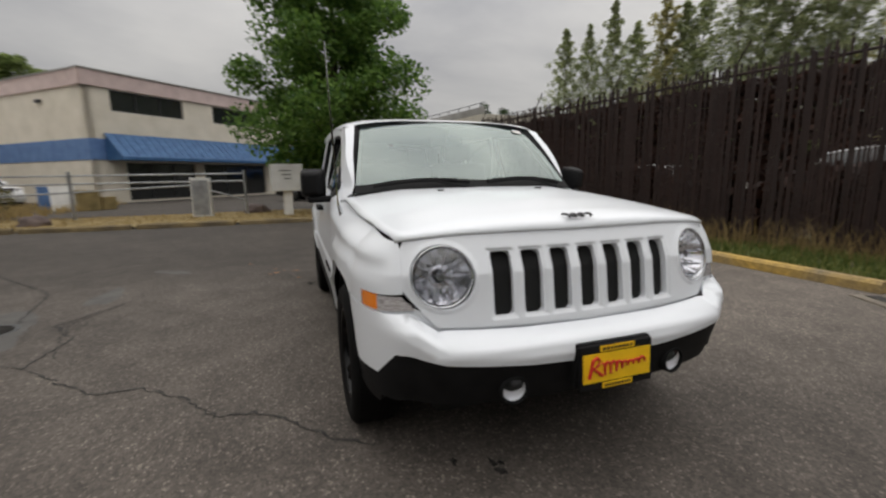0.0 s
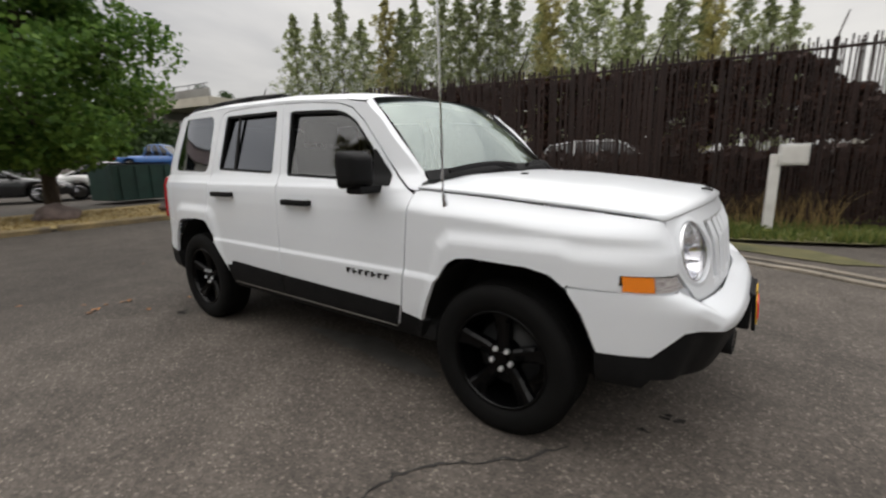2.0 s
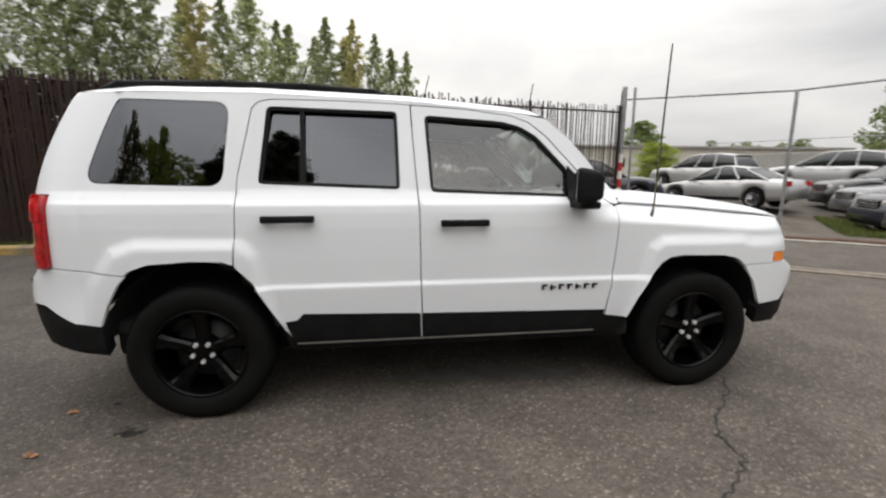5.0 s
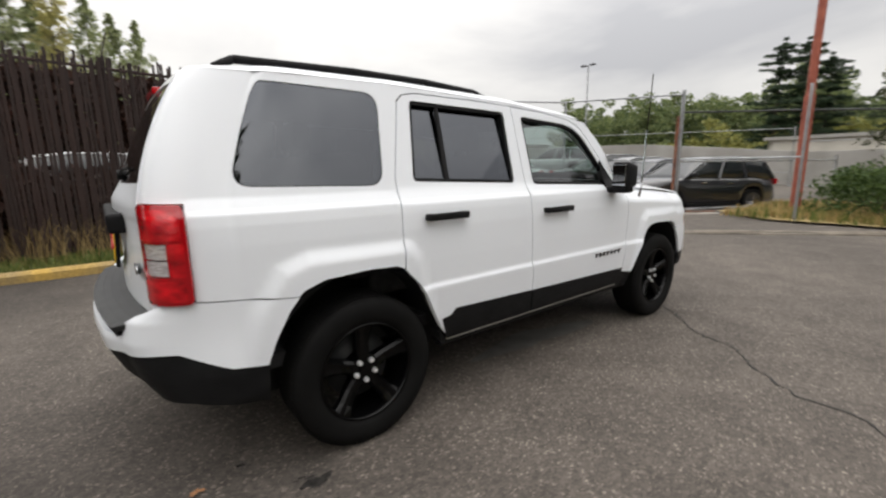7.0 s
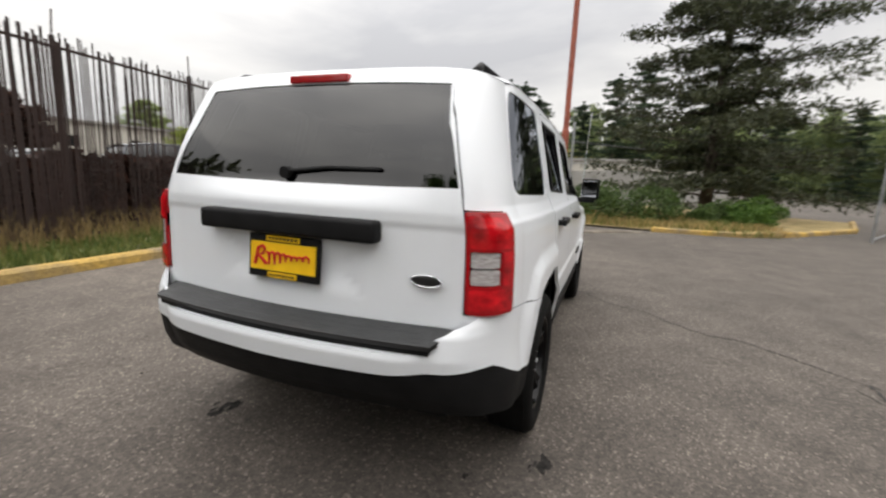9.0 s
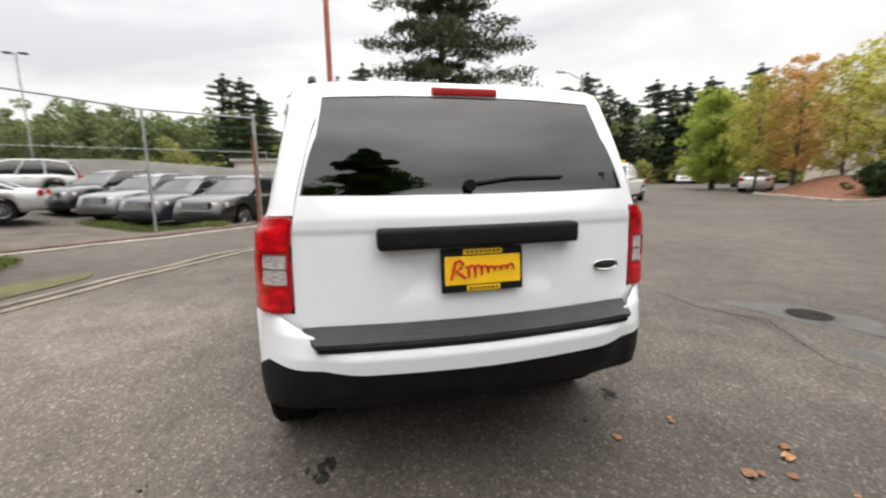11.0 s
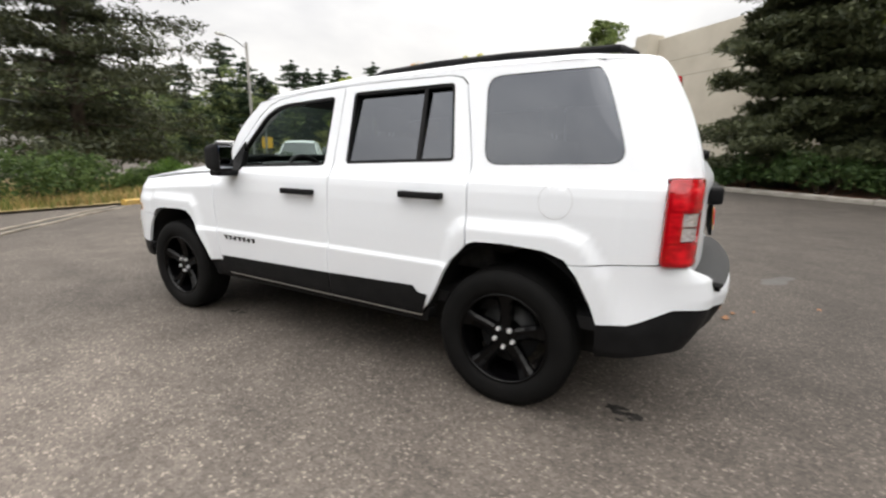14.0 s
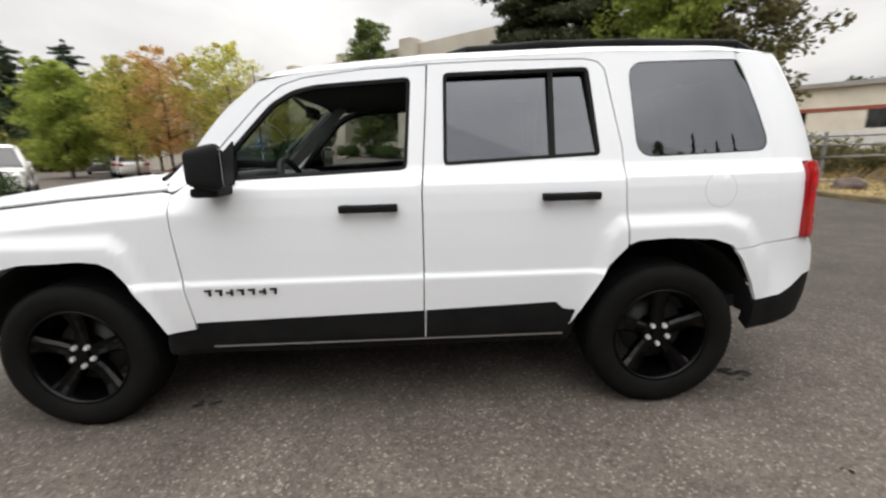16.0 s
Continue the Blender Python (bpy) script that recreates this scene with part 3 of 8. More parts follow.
# flush concrete gutter with a recessed slot, bending away past the car
GUT = [(0.9, 4.0), (1.6, 3.62), (2.6, 3.15), (4.4, 2.1), (6.0, 0.9), (7.4, -0.6), (8.7, -2.2)]
gutter = new("gutter")
tagged(gutter, "pair of flush concrete gutter edges across the drive", "gutter", kind="structure")
for off in (0.0, 0.26):
    s = strip("gutter_edge", [(x + off * 0.55, y + off * 0.84) for x, y in GUT], 0.1, 0.022, M["gutterstone"], wobble=0.06, bevel=0.006)
    s.parent = gutter
slot = strip("gutter_slot", [(x + 0.072, y + 0.11) for x, y in GUT], 0.13, 0.008, M["tar"], bevel=0.002)
slot.parent = gutter

# rolling gate's rail and sill across the entrance
rail_line = [(4.2, 7.6), (5.6, 6.2), (7.3, 4.35), (9.4, 2.4), (10.0, 1.8)]
gate_rail = new("gate_rail")
tagged(gate_rail, "rusty rolling-gate rail on a concrete sill", "rail", kind="structure")
s = strip("sill", rail_line, 0.5, 0.03, M["concrete"], wobble=0.05, bevel=0.01)
s.parent = gate_rail
s = strip("steel_rail", rail_line, 0.12, 0.075, M["railrust"], wobble=0.03, bevel=0.02)
s.parent = gate_rail

# dirt and weeds inside the car lot, and moss by the drain
bed = sheet("lot_dirt", [(4.9, 8.3), (6.2, 6.3), (7.8, 4.6), (9.6, 3.0), (10.6, 2.6), (12.5, 4.6), (14.4, 8.0), (14.0, 11.0), (9.0, 12.0), (5.6, 10.2)], M["dirt"], 0.012)
tagged(bed, "packed brown dirt of the car lot inside the rail", "dirt", kind="structure")
bed = sheet("moss_patch", [(1.05, 4.25), (1.9, 4.12), (2.9, 3.72), (3.3, 3.85), (2.7, 4.5), (1.5, 4.75)], M["grass"], 0.012, 0.25)
tagged(bed, "patch of moss and soil beside the drain", "moss", kind="structure")

# cracks: thin dark wandering strips
def crack(pts, width, seed):
    r = random.Random(seed)
    dense = []
    for a, b in zip(pts[:-1], pts[1:]):
        k = max(2, int(math.dist(a, b) / 0.035))
        for i in range(k):
            f = i / k
            dense.append((a[0] + (b[0] - a[0]) * f + r.gauss(0, 0.011), a[1] + (b[1] - a[1]) * f + r.gauss(0, 0.011)))
    verts, faces = [], []
    for i, p in enumerate(dense):
        a, b = dense[max(i - 1, 0)], dense[min(i + 1, len(dense) - 1)]
        d = Vector((b[0] - a[0], b[1] - a[1])).normalized()
        w = width * r.uniform(0.25, 1.2) * min(1, 4 * (len(dense) - i) / len(dense))
        z = float(land(*p)) + 0.004
        verts += [(p[0] - d.y * w, p[1] + d.x * w, z), (p[0] + d.y * w, p[1] - d.x * w, z)]
    faces = [(2 * i, 2 * i + 1, 2 * i + 3, 2 * i + 2) for i in range(len(dense) - 1)]
    c = mesh_object("pavement_crack", verts, faces, M["tar"])
    tagged(c, "long ragged crack in the asphalt", "crack", kind="structure")


crack([(1.6, -0.8), (1.48, -0.98), (1.27, -1.15), (1.12, -1.32), (1.1, -1.5), (0.82, -1.72), (0.62, -1.98), (0.6, -2.22), (0.04, -2.78), (-0.2, -3.2)], 0.008, 1)
crack([(0.04, -2.78), (-0.51, -2.73), (-0.88, -3.0), (-1.6, -2.62)], 0.012, 2)
crack([(-0.07, -2.68), (-0.87, -2.9), (-1.69, -2.6), (-2.1, -2.7)], 0.006, 3)
crack([(-0.9, -3.3), (-2.2, -3.6), (-3.4, -4.6), (-4.2, -5.2)], 0.012, 4)
crack([(-3.6, -4.8), (-5.0, -5.6), (-6.5, -5.4)], 0.012, 5)


def stain(name, label, x, y, rx, ry, material, seed, lift=0.003, turn=0.0):
    r = random.Random(seed)
    n = 26
    ph = [r.uniform(0, 6.28) for _ in range(4)]
    verts = [(x, y, float(land(x, y)) + lift)]
    for i in range(n):
        a = 2 * math.pi * i / n
        k = 1 + 0.22 * math.sin(2 * a + ph[0]) + 0.16 * math.sin(3 * a + ph[1]) + 0.12 * math.sin(5 * a + ph[2]) + r.uniform(-0.08, 0.08)
        px, py = rx * k * math.cos(a), ry * k * math.sin(a)
        c, s_ = math.cos(turn), math.sin(turn)
        verts.append((x + px * c - py * s_, y + px * s_ + py * c, float(land(x, y)) + lift))
    o = mesh_object(name, verts, [(0, 1 + i, 1 + (i + 1) % n) for i in range(n)], material)
    tagged(o, label, "stain", kind="structure")


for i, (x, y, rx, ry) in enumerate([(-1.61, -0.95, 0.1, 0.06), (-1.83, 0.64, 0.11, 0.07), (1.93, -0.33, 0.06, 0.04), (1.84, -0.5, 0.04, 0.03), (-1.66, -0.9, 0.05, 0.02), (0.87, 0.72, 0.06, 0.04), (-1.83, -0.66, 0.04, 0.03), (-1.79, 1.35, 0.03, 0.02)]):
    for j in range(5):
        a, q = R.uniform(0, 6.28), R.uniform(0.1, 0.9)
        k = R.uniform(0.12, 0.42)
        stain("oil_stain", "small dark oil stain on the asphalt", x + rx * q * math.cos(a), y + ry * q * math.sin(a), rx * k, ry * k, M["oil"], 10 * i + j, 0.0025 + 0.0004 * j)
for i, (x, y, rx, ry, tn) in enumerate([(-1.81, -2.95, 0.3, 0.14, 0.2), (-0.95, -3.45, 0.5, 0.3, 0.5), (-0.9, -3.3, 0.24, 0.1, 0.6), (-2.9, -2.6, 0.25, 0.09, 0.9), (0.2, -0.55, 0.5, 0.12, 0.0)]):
    stain("damp_patch", "dark patch on the asphalt", x, y, rx, ry, M["patch"], 40 + i, 0.002 + 0.0005 * i, tn)

# manhole
mh = thing("manhole_cover", (-0.9, -3.46, 0.0))
tagged(mh, "round rusty iron manhole cover in the asphalt", "manhole")
bm = bmesh.new()
add_tube(bm, (0, 0, 0.001), (0, 0, 0.006), 0.21, n=32)
part("rim", bm, M["tread"], mh)
bm = bmesh.new()
add_tube(bm, (0, 0, 0.002), (0, 0, 0.009), 0.17, n=32)
for i in range(-3, 4):
    w = math.sqrt(max(0.001, 0.15 ** 2 - (i * 0.045) ** 2))
    add_box(bm, (0, i * 0.045, 0.0105), (2 * w, 0.016, 0.004))
part("lid", bm, M["oil"], mh)


# fallen leaves
def fallen_leaf(x, y, size, turn, tag):
    n = 12
    verts = [(0, 0, 0.012)]
    for i in range(n):
        a = 2 * math.pi * i / n
        k = 0.8 * size * (0.62 + 0.38 * abs(math.sin(2.5 * a)))
        verts.append((k * math.cos(a), 0.7 * k * math.sin(a), 0.004 + 0.5 * size * (0.5 + 0.5 * math.sin(3 * a + turn)) * 0.5))
    o = mesh_object("fallen_leaf", verts, [(0, 1 + i, 1 + (i + 1) % n) for i in range(n)], M["deadleaf"])
    o.matrix_basis = pose(x, y, 0.004, 0, 0, math.degrees(turn))
    tagged(o, tag, "leaf", "fallen leaves")


for i, (x, y, s) in enumerate([(-2.37, -1.08, 0.05), (-2.33, -1.34, 0.05), (-2.43, -1.24, 0.035), (-1.96, -1.07, 0.03), (-2.01, -0.72, 0.03), (-2.58, -1.36, 0.022), (-2.27, -1.4, 0.04), (-2.38, -1.13, 0.03), (-1.93, -1.08, 0.022), (-1.99, -0.72, 0.022), (-3.05, -1.7, 0.03), (-4.0, -0.4, 0.03)]):
    fallen_leaf(x, y, s, i * 1.7, "curled brown dead leaf lying on the asphalt")


# ---- plants ----
def leaf_mesh(name, pts, size, material, seed, droop=0.0, aspect=0.6):
    """Many small leaf blades at pts, each a bent pair of triangles."""
    rs = np.random.RandomState(seed)
    pts = np.asarray(pts, float)
    n = len(pts)
    d = rs.normal(size=(n, 3))
    d[:, 2] -= droop
    d /= np.linalg.norm(d, axis=1)[:, None]
    e = np.cross(d, rs.normal(size=(n, 3)))
    e /= np.linalg.norm(e, axis=1)[:, None] + 1e-9
    s = size * rs.uniform(0.6, 1.35, size=(n, 1))
    a, b = pts - d * s, pts + d * s
    c1, c2 = pts + e * s * aspect, pts - e * s * aspect
    verts = np.stack([a, c1, b, c2], 1).reshape(-1, 3)
    me = bpy.data.meshes.new(name)
    faces = np.arange(n * 4).reshape(n, 4)
    me.from_pydata(verts.tolist(), [], faces.tolist())
    me.materials.append(material)
    me.update()
    return me


def clump_points(rs, centres, radii, per):
    out = []
    for c, r in zip(centres, radii):
        v = rs.normal(size=(per, 3))
        v /= np.linalg.norm(v, axis=1)[:, None]
        out.append(np.asarray(c) + v * (r * rs.uniform(0.25, 1.0, size=(per, 1)) ** 0.6) * np.array([1, 1, 0.75]))
    return np.concatenate(out)


def crowned_tree(name, label, height, radius, base, mat, seed, n_limbs=26, per=330, leaf=0.09, shape="cone", trunk_r=0.14, lean=0.0):
    """Broad-leaved tree: tapered trunk, limbs and a crown of leaf clumps with gaps."""
    rs = np.random.RandomState(seed)
    root = thing(name)
    tagged(root, label, "tree")
    bm = bmesh.new()
    pts = [Vector((lean * h * h * 0.02 + 0.03 * math.sin(h * 1.7 + seed), 0.03 * math.cos(h * 1.3 + seed), h)) for h in np.linspace(0, height * 0.95, 9)]
    for i in range(8):
        add_tube(bm, pts[i], pts[i + 1], trunk_r * (1 - i / 8.6), trunk_r * (1 - (i + 1) / 8.6), n=8, caps=(i == 0))
    cs, rr = [], []
    for k in range(n_limbs):
        f = (k + 0.5) / n_limbs
        h = base + (height - base) * (f ** 0.9)
        if shape == "cone":
            reach = radius * (1 - f) ** 0.75 * (0.35 + 0.65 * min(1, f * 7 + 0.35))
        elif shape == "column":
            reach = radius * (1 - f ** 1.5) ** 0.9 * (0.45 + 0.55 * min(1, f * 4)) * rs.uniform(0.55, 1.2)
        else:
            reach = radius * math.sqrt(max(0.02, 1 - (2 * f - 0.85) ** 2 / 1.4))
        for j in range(3):
            ang = k * 2.4 + j * 2.1 + rs.uniform(-0.4, 0.4)
            ln = reach * rs.uniform(0.5, 1.12)
            start = Vector((pts[min(8, int(h / (height * 0.95) * 8))].x, 0, max(base * 0.8, h - 0.35 * ln)))
            tip = start + Vector((ln * math.cos(ang), ln * math.sin(ang), ln * (0.35 if shape != "column" else 1.0)))
            if j < 2:
                add_tube(bm, start, tip, trunk_r * 0.28 * (1 - f * 0.6), 0.012, n=5, caps=False)
            for q in (0.55, 0.98):
                c = start.lerp(tip, q)
                cs.append((c.x, c.y, c.z + rs.uniform(-0.1, 0.2)))
                rr.append(max(0.22, reach * 0.3) * rs.uniform(0.7, 1.25))
    part("trunk", bm, M["bark"], root, smooth=True)
    per1 = max(20, int(per / 6))
    me = leaf_mesh("crown", clump_points(rs, cs, rr, per1), leaf, mat, seed, 0.25)
    crown = new("crown", me)
    crown.parent = root
    return root


def conifer(name, label, height, radius, base, mat, seed, whorls=16, per=8, tuft=70, leaf=0.13, trunk_r=0.2, ragged=0.3, taper=0.8):
    """Conifer: straight trunk with drooping boughs hung with needle tufts, ragged gaps."""
    rs = np.random.RandomState(seed)
    root = thing(name)
    tagged(root, label, "tree")
    bm = bmesh.new()
    add_tube(bm, (0, 0, 0), (0, 0, height * 0.5), trunk_r, trunk_r * 0.6, n=9)
    add_tube(bm, (0, 0, height * 0.5), (0, 0, height), trunk_r * 0.6, 0.015, n=9)
    pts = []
    for w in range(whorls):
        f = w / (whorls - 1)
        h0, gap = base + (height - base) * f, (height - base) / whorls
        for j in range(per):
            h = h0 + rs.uniform(-0.5, 0.5) * gap
            a = w * 1.1 + j * 2 * math.pi / per + rs.uniform(-0.3, 0.3)
            ln = (radius * (1 - f) ** taper + 0.25) * rs.uniform(1 - 2 * ragged, 1 + ragged * 0.4)
            if ln < 0.15:
                continue
            tip = Vector((ln * math.cos(a), ln * math.sin(a), h + ln * rs.uniform(-0.18, 0.12)))
            add_tube(bm, (0, 0, h), tip, 0.035 * (1 - 0.6 * f) + 0.008, 0.006, n=4, caps=False)
            for q in np.linspace(0.25, 1.0, 6):
                for side in (-1, 0, 1):
                    lat = side * (0.26 * ln * (1.15 - q) + 0.05)
                    c = np.array([tip.x * q - math.sin(a) * lat, tip.y * q + math.cos(a) * lat, h + (tip.z - h) * q + rs.uniform(-0.06, 0.06)])
                    sp = 0.03 * ln + 0.075
                    pts.append(c + rs.normal(size=(max(3, tuft // 18), 3)) * np.array([sp, sp, sp * 0.62]))
    part("trunk", bm, M["bark"], root, smooth=True)
    me = leaf_mesh("crown", np.concatenate(pts), leaf, mat, seed, 0.15, 0.32)
    c = new("crown", me)
    c.parent = root
    return root


def bush(name, label, sx, sy, sz, mat, seed, n=1500, leaf=0.06, category="bush"):
    """Uneven mound of leaf clumps on a few stems."""
    rs = np.random.RandomState(seed)
    root = thing(name)
    tagged(root, label, category)
    cs, rr = [], []
    for _ in range(26):
        a, k = rs.uniform(0, 6.28), rs.uniform(0, 1) ** 0.5
        x, y = k * math.cos(a) * sx * 0.8, k * math.sin(a) * sy * 0.8
        z = sz * (0.25 + 0.6 * rs.uniform() * math.sqrt(max(0.05, 1 - k * k)))
        cs.append((x, y, z))
        rr.append(0.33 * min(sx, sy, sz) * rs.uniform(0.7, 1.3))
    bm = bmesh.new()
    for c in cs[::3]:
        add_tube(bm, (c[0] * 0.3, c[1] * 0.3, 0), c, 0.02, 0.008, n=5)
    part("stems", bm, M["bark"], root)
    me = leaf_mesh("foliage", clump_points(rs, cs, rr, max(20, n // 26)), leaf, mat, seed, 0.0, 0.5)
    f = new("foliage", me)
    f.parent = root
    return root


def blades(name, label, area, count, h, mat, seed, width=0.012):
    """Grass as one mesh of thin bent blades scattered over an area test."""
    rs = np.random.RandomState(seed)
    verts, faces = [], []
    (x0, y0, x1, y1), ok = area
    made = 0
    while made < count:
        x, y = rs.uniform(x0, x1), rs.uniform(y0, y1)
        if not ok(x, y):
            continue
        made += 1
        a = rs.uniform(0, 6.28)
        hh = h * rs.uniform(0.4, 1.3) * (0.6 + 0.8 * (0.5 + 0.5 * noise.noise(Vector((x * 0.9, y * 0.9, seed)))))
        dx, dy = math.cos(a) * width, math.sin(a) * width
        bx, by = rs.normal() * hh * 0.35, rs.normal() * hh * 0.35
        z = float(land(x, y)) + 0.04
        k = len(verts)
        mx, my, mz = x + bx * 0.4, y + by * 0.4, z + hh * 0.65
        verts += [(x - dx, y - dy, z), (x + dx, y + dy, z), (mx + dx * 0.7, my + dy * 0.7, mz), (mx - dx * 0.7, my - dy * 0.7, mz), (x + bx, y + by, z + hh)]
        faces += [(k, k + 1, k + 2, k + 3), (k + 3, k + 2, k + 4)]
    o = mesh_object(name, verts, faces, mat)
    tagged(o, label, "grass", kind="stuff")


blades("grass", "rough green grass in front of the slatted fence", ((-9, 4.45, 4.6, 7.6), lambda x, y: y < 5.95 + 0.17 * x + 0.9 and y > 4.45 + 0.25 * max(0, x - 1)), 16000, 0.11, M["blade"], 1)
blades("tall_weeds", "tall dry weeds along the foot of the fence", ((-6.5, 5.0, 3.2, 6.9), lambda x, y: abs(y - (5.75 + 0.17 * x)) < 0.35), 1500, 0.45, M["straw"], 2, 0.004)
blades("dry_grass", "dry yellow grass on the verge", ((-13, -13, -8, 5), lambda x, y: x < -9.1 and x > -12.8), 9000, 0.06, M["straw"], 3)
blades("bed_grass", "tufts of dry and green grass round the posts", ((9.0, -5.5, 14.5, 1.4), lambda x, y: x > 9.15 + 0.1 * max(0, -y - 2)), 7000, 0.2, M["straw"], 4)
blades("bed_weeds", "green weeds round the posts", ((9.0, -5.0, 13, 1.2), lambda x, y: True), 3000, 0.22, M["blade"], 5)
blades("verge_grass", "long dry grass on the far verge", ((-22, -24, -9.5, -8.8), lambda x, y: True), 6000, 0.25, M["straw"], 6, 0.02)

blades("lot_weeds", "low green weeds in front of the parked row", ((8.6, 3.4, 13.0, 10.0), lambda x, y: 0.3 < (x - 9.4) * 0.78 - (y - 3.6) * 0.62 + 0.75 < 1.2), 2600, 0.12, M["blade"], 7)
t = crowned_tree("street_tree", "leafy green sweetgum on the dry verge", 12.4, 3.15, 1.4, M["leaf_maple"], 11, 44, 1900, 0.078, "cone", 0.17)
t.matrix_basis = pose(-12.3, 0.5, 0)
t = conifer("pine_tree", "tall ragged dark green pine with dead lower boughs", 12.8, 5.2, 1.2, M["needle"], 21, 16, 9, 480, 0.105, 0.26, 0.4, 0.55)
t.matrix_basis = pose(17.0, -4.75, 0.0)
for i, (x, y, s, m_) in enumerate([(10.6, -1.15, 1.15, "leaf_shrub"), (11.3, -2.3, 1.0, "leaf_shrub"), (12.0, -4.2, 0.75, "leaf_shrub"), (13.2, -5.6, 0.8, "leaf_maple"), (11.6, -4.9, 0.7, "leaf_maple"), (13.4, -0.6, 1.0, "hedge")]):
    b = bush("shrub", "dense green shrub growing in the dry bed", 1.0 * s, 1.1 * s, 1.25 * s, M[m_], 60 + i, 2600, 0.05)
    b.matrix_basis = pose(x, y, 0)
b = bush("clipped_shrub", "rounded clipped shrub by the chain-link fence", 1.0, 1.0, 1.3, M["hedge"], 71, 2600, 0.05)
b.matrix_basis = pose(12.0, -9.6, 0)

# poplars behind the slatted fence
pop = [crowned_tree("poplar_tree", "tall slender poplar with thinning grey-green leaves", 20, 4.0, 1.0, M["leaf_poplar"], 31, 42, 200, 0.14, "column", 0.2),
       crowned_tree("poplar_tree", "tall slender poplar with sparse yellowing leaves", 20, 3.6, 1.5, M["leaf_popgold"], 32, 40, 230, 0.14, "column", 0.18)]
spots = [(-46.9, 33.3, 18), (-45.1, 35.5, 18.2), (-43.2, 37.7, 20.3), (-41.4, 39.6, 17.8), (-39.1, 41.8, 20.5), (-36.2, 44.2, 20.2), (-33.5, 46.2, 22.7), (-29.6, 48.7, 22.9), (-25.5, 51, 21.4), (-21.4, 52.8, 22), (-16, 54.6, 21.7), (-11.7, 55.7, 18), (-7.3, 56.5, 19.2), (-4, 56.9, 19.3), (-1.2, 57, 17.8), (2.9, 57, 16), (-27.5, 50, 20), (-31.5, 47.5, 21), (-37.6, 43, 19), (-18.8, 53.8, 20), (-13.6, 58, 19), (-9.2, 60, 18), (-5.4, 60.5, 18), (0.9, 60, 17), (-23.6, 55, 20)]
for i, (x, y, h) in enumerate(spots):
    src = pop[1] if i in (4, 9, 13) else pop[0]
    m_ = pose(x, y, -0.5, 0, 0, i * 77) @ Matrix.Scale(1.1 * h / 20, 4)
    if i == 0 or i == 4:
        src.matrix_basis = m_
    else:
        c = copy_thing(src, m_)
        c.scale = (h / 20 * R.uniform(0.9, 1.25),) * 2 + (1.1 * h / 20,)

# dark thicket well behind the fence, falling away towards the gate
rs = np.random.RandomState(5)
cs, rr = [], []
for _ in range(1900):
    x = rs.uniform(-20, 5.4)
    top = 4.7 + 1.2 * noise.noise(Vector((x * 1.1, 1, 0))) + 0.8 * noise.noise(Vector((x * 3.7, 5, 0))) - max(0, x - 2.5) * 0.9
    low = 1.75 if x > 0 else 1.1
    f = rs.uniform()
    r_ = rs.uniform(0.3, 0.55) * (1 - 0.45 * f)
    cs.append((x, 14.8 + 0.17 * x + rs.uniform(0.0, 1.6), min(low + f * max(0.2, top - low), 4.3 - r_)))
    rr.append(r_)
for _ in range(160):
    x = rs.uniform(-9, 4.6)
    cs.append((x, 14.8 + 0.17 * x + rs.uniform(0.0, 1.6), rs.uniform(2.4, 4.1) - max(0, x - 2.5) * 0.5))
    rr.append(rs.uniform(0.1, 0.2))
for _ in range(900):
    x = rs.uniform(-8.8, 5)
    cs.append((x, 6.0 + 0.17 * x + rs.uniform(0.35, 1.0), rs.uniform(0.1, 1.2)))
    rr.append(rs.uniform(0.16, 0.28))
o = new("bramble_thicket", leaf_mesh("bramble_thicket", clump_points(rs, cs, rr, 34), 0.105, M["bramble"], 8, 0, 0.6))
tagged(o, "dark brown bramble thicket behind the slatted fence", "bramble", kind="stuff")


# ---- slatted chain-link fence ----
FA, FB = Vector((-9.0, 4.47, 0)), Vector((5.2, 6.88, 0))
FD = (FB - FA).normalized()
FN = Vector((-FD.y, FD.x, 0))
FH = 2.8
fence = new("slatted_fence")
tagged(fence, "tall chain-link fence woven with dark brown plastic slats", "fence")
for i in range(7):
    p = FA + FD * (i * (FB - FA).length / 6) + FN * 0.06
    bm = bmesh.new()
    add_tube(bm, (p.x, p.y, -0.05), (p.x, p.y, FH + 0.05), 0.032, n=10)
    add_tube(bm, (p.x, p.y, FH + 0.05), (p.x - FN.x * 0.0 + FD.x * 0.1, p.y + FD.y * 0.1 + 0.12, FH + 0.42), 0.012, n=6)
    part("post", bm, M["slat"], fence)
for z in (0.12, FH - 0.1):
    bm = bmesh.new()
    a, b = FA + FN * 0.035, FB + FN * 0.035
    add_tube(bm, (a.x, a.y, z), (b.x, b.y, z), 0.022, n=8)
    part("rail", bm, M["slat"], fence)


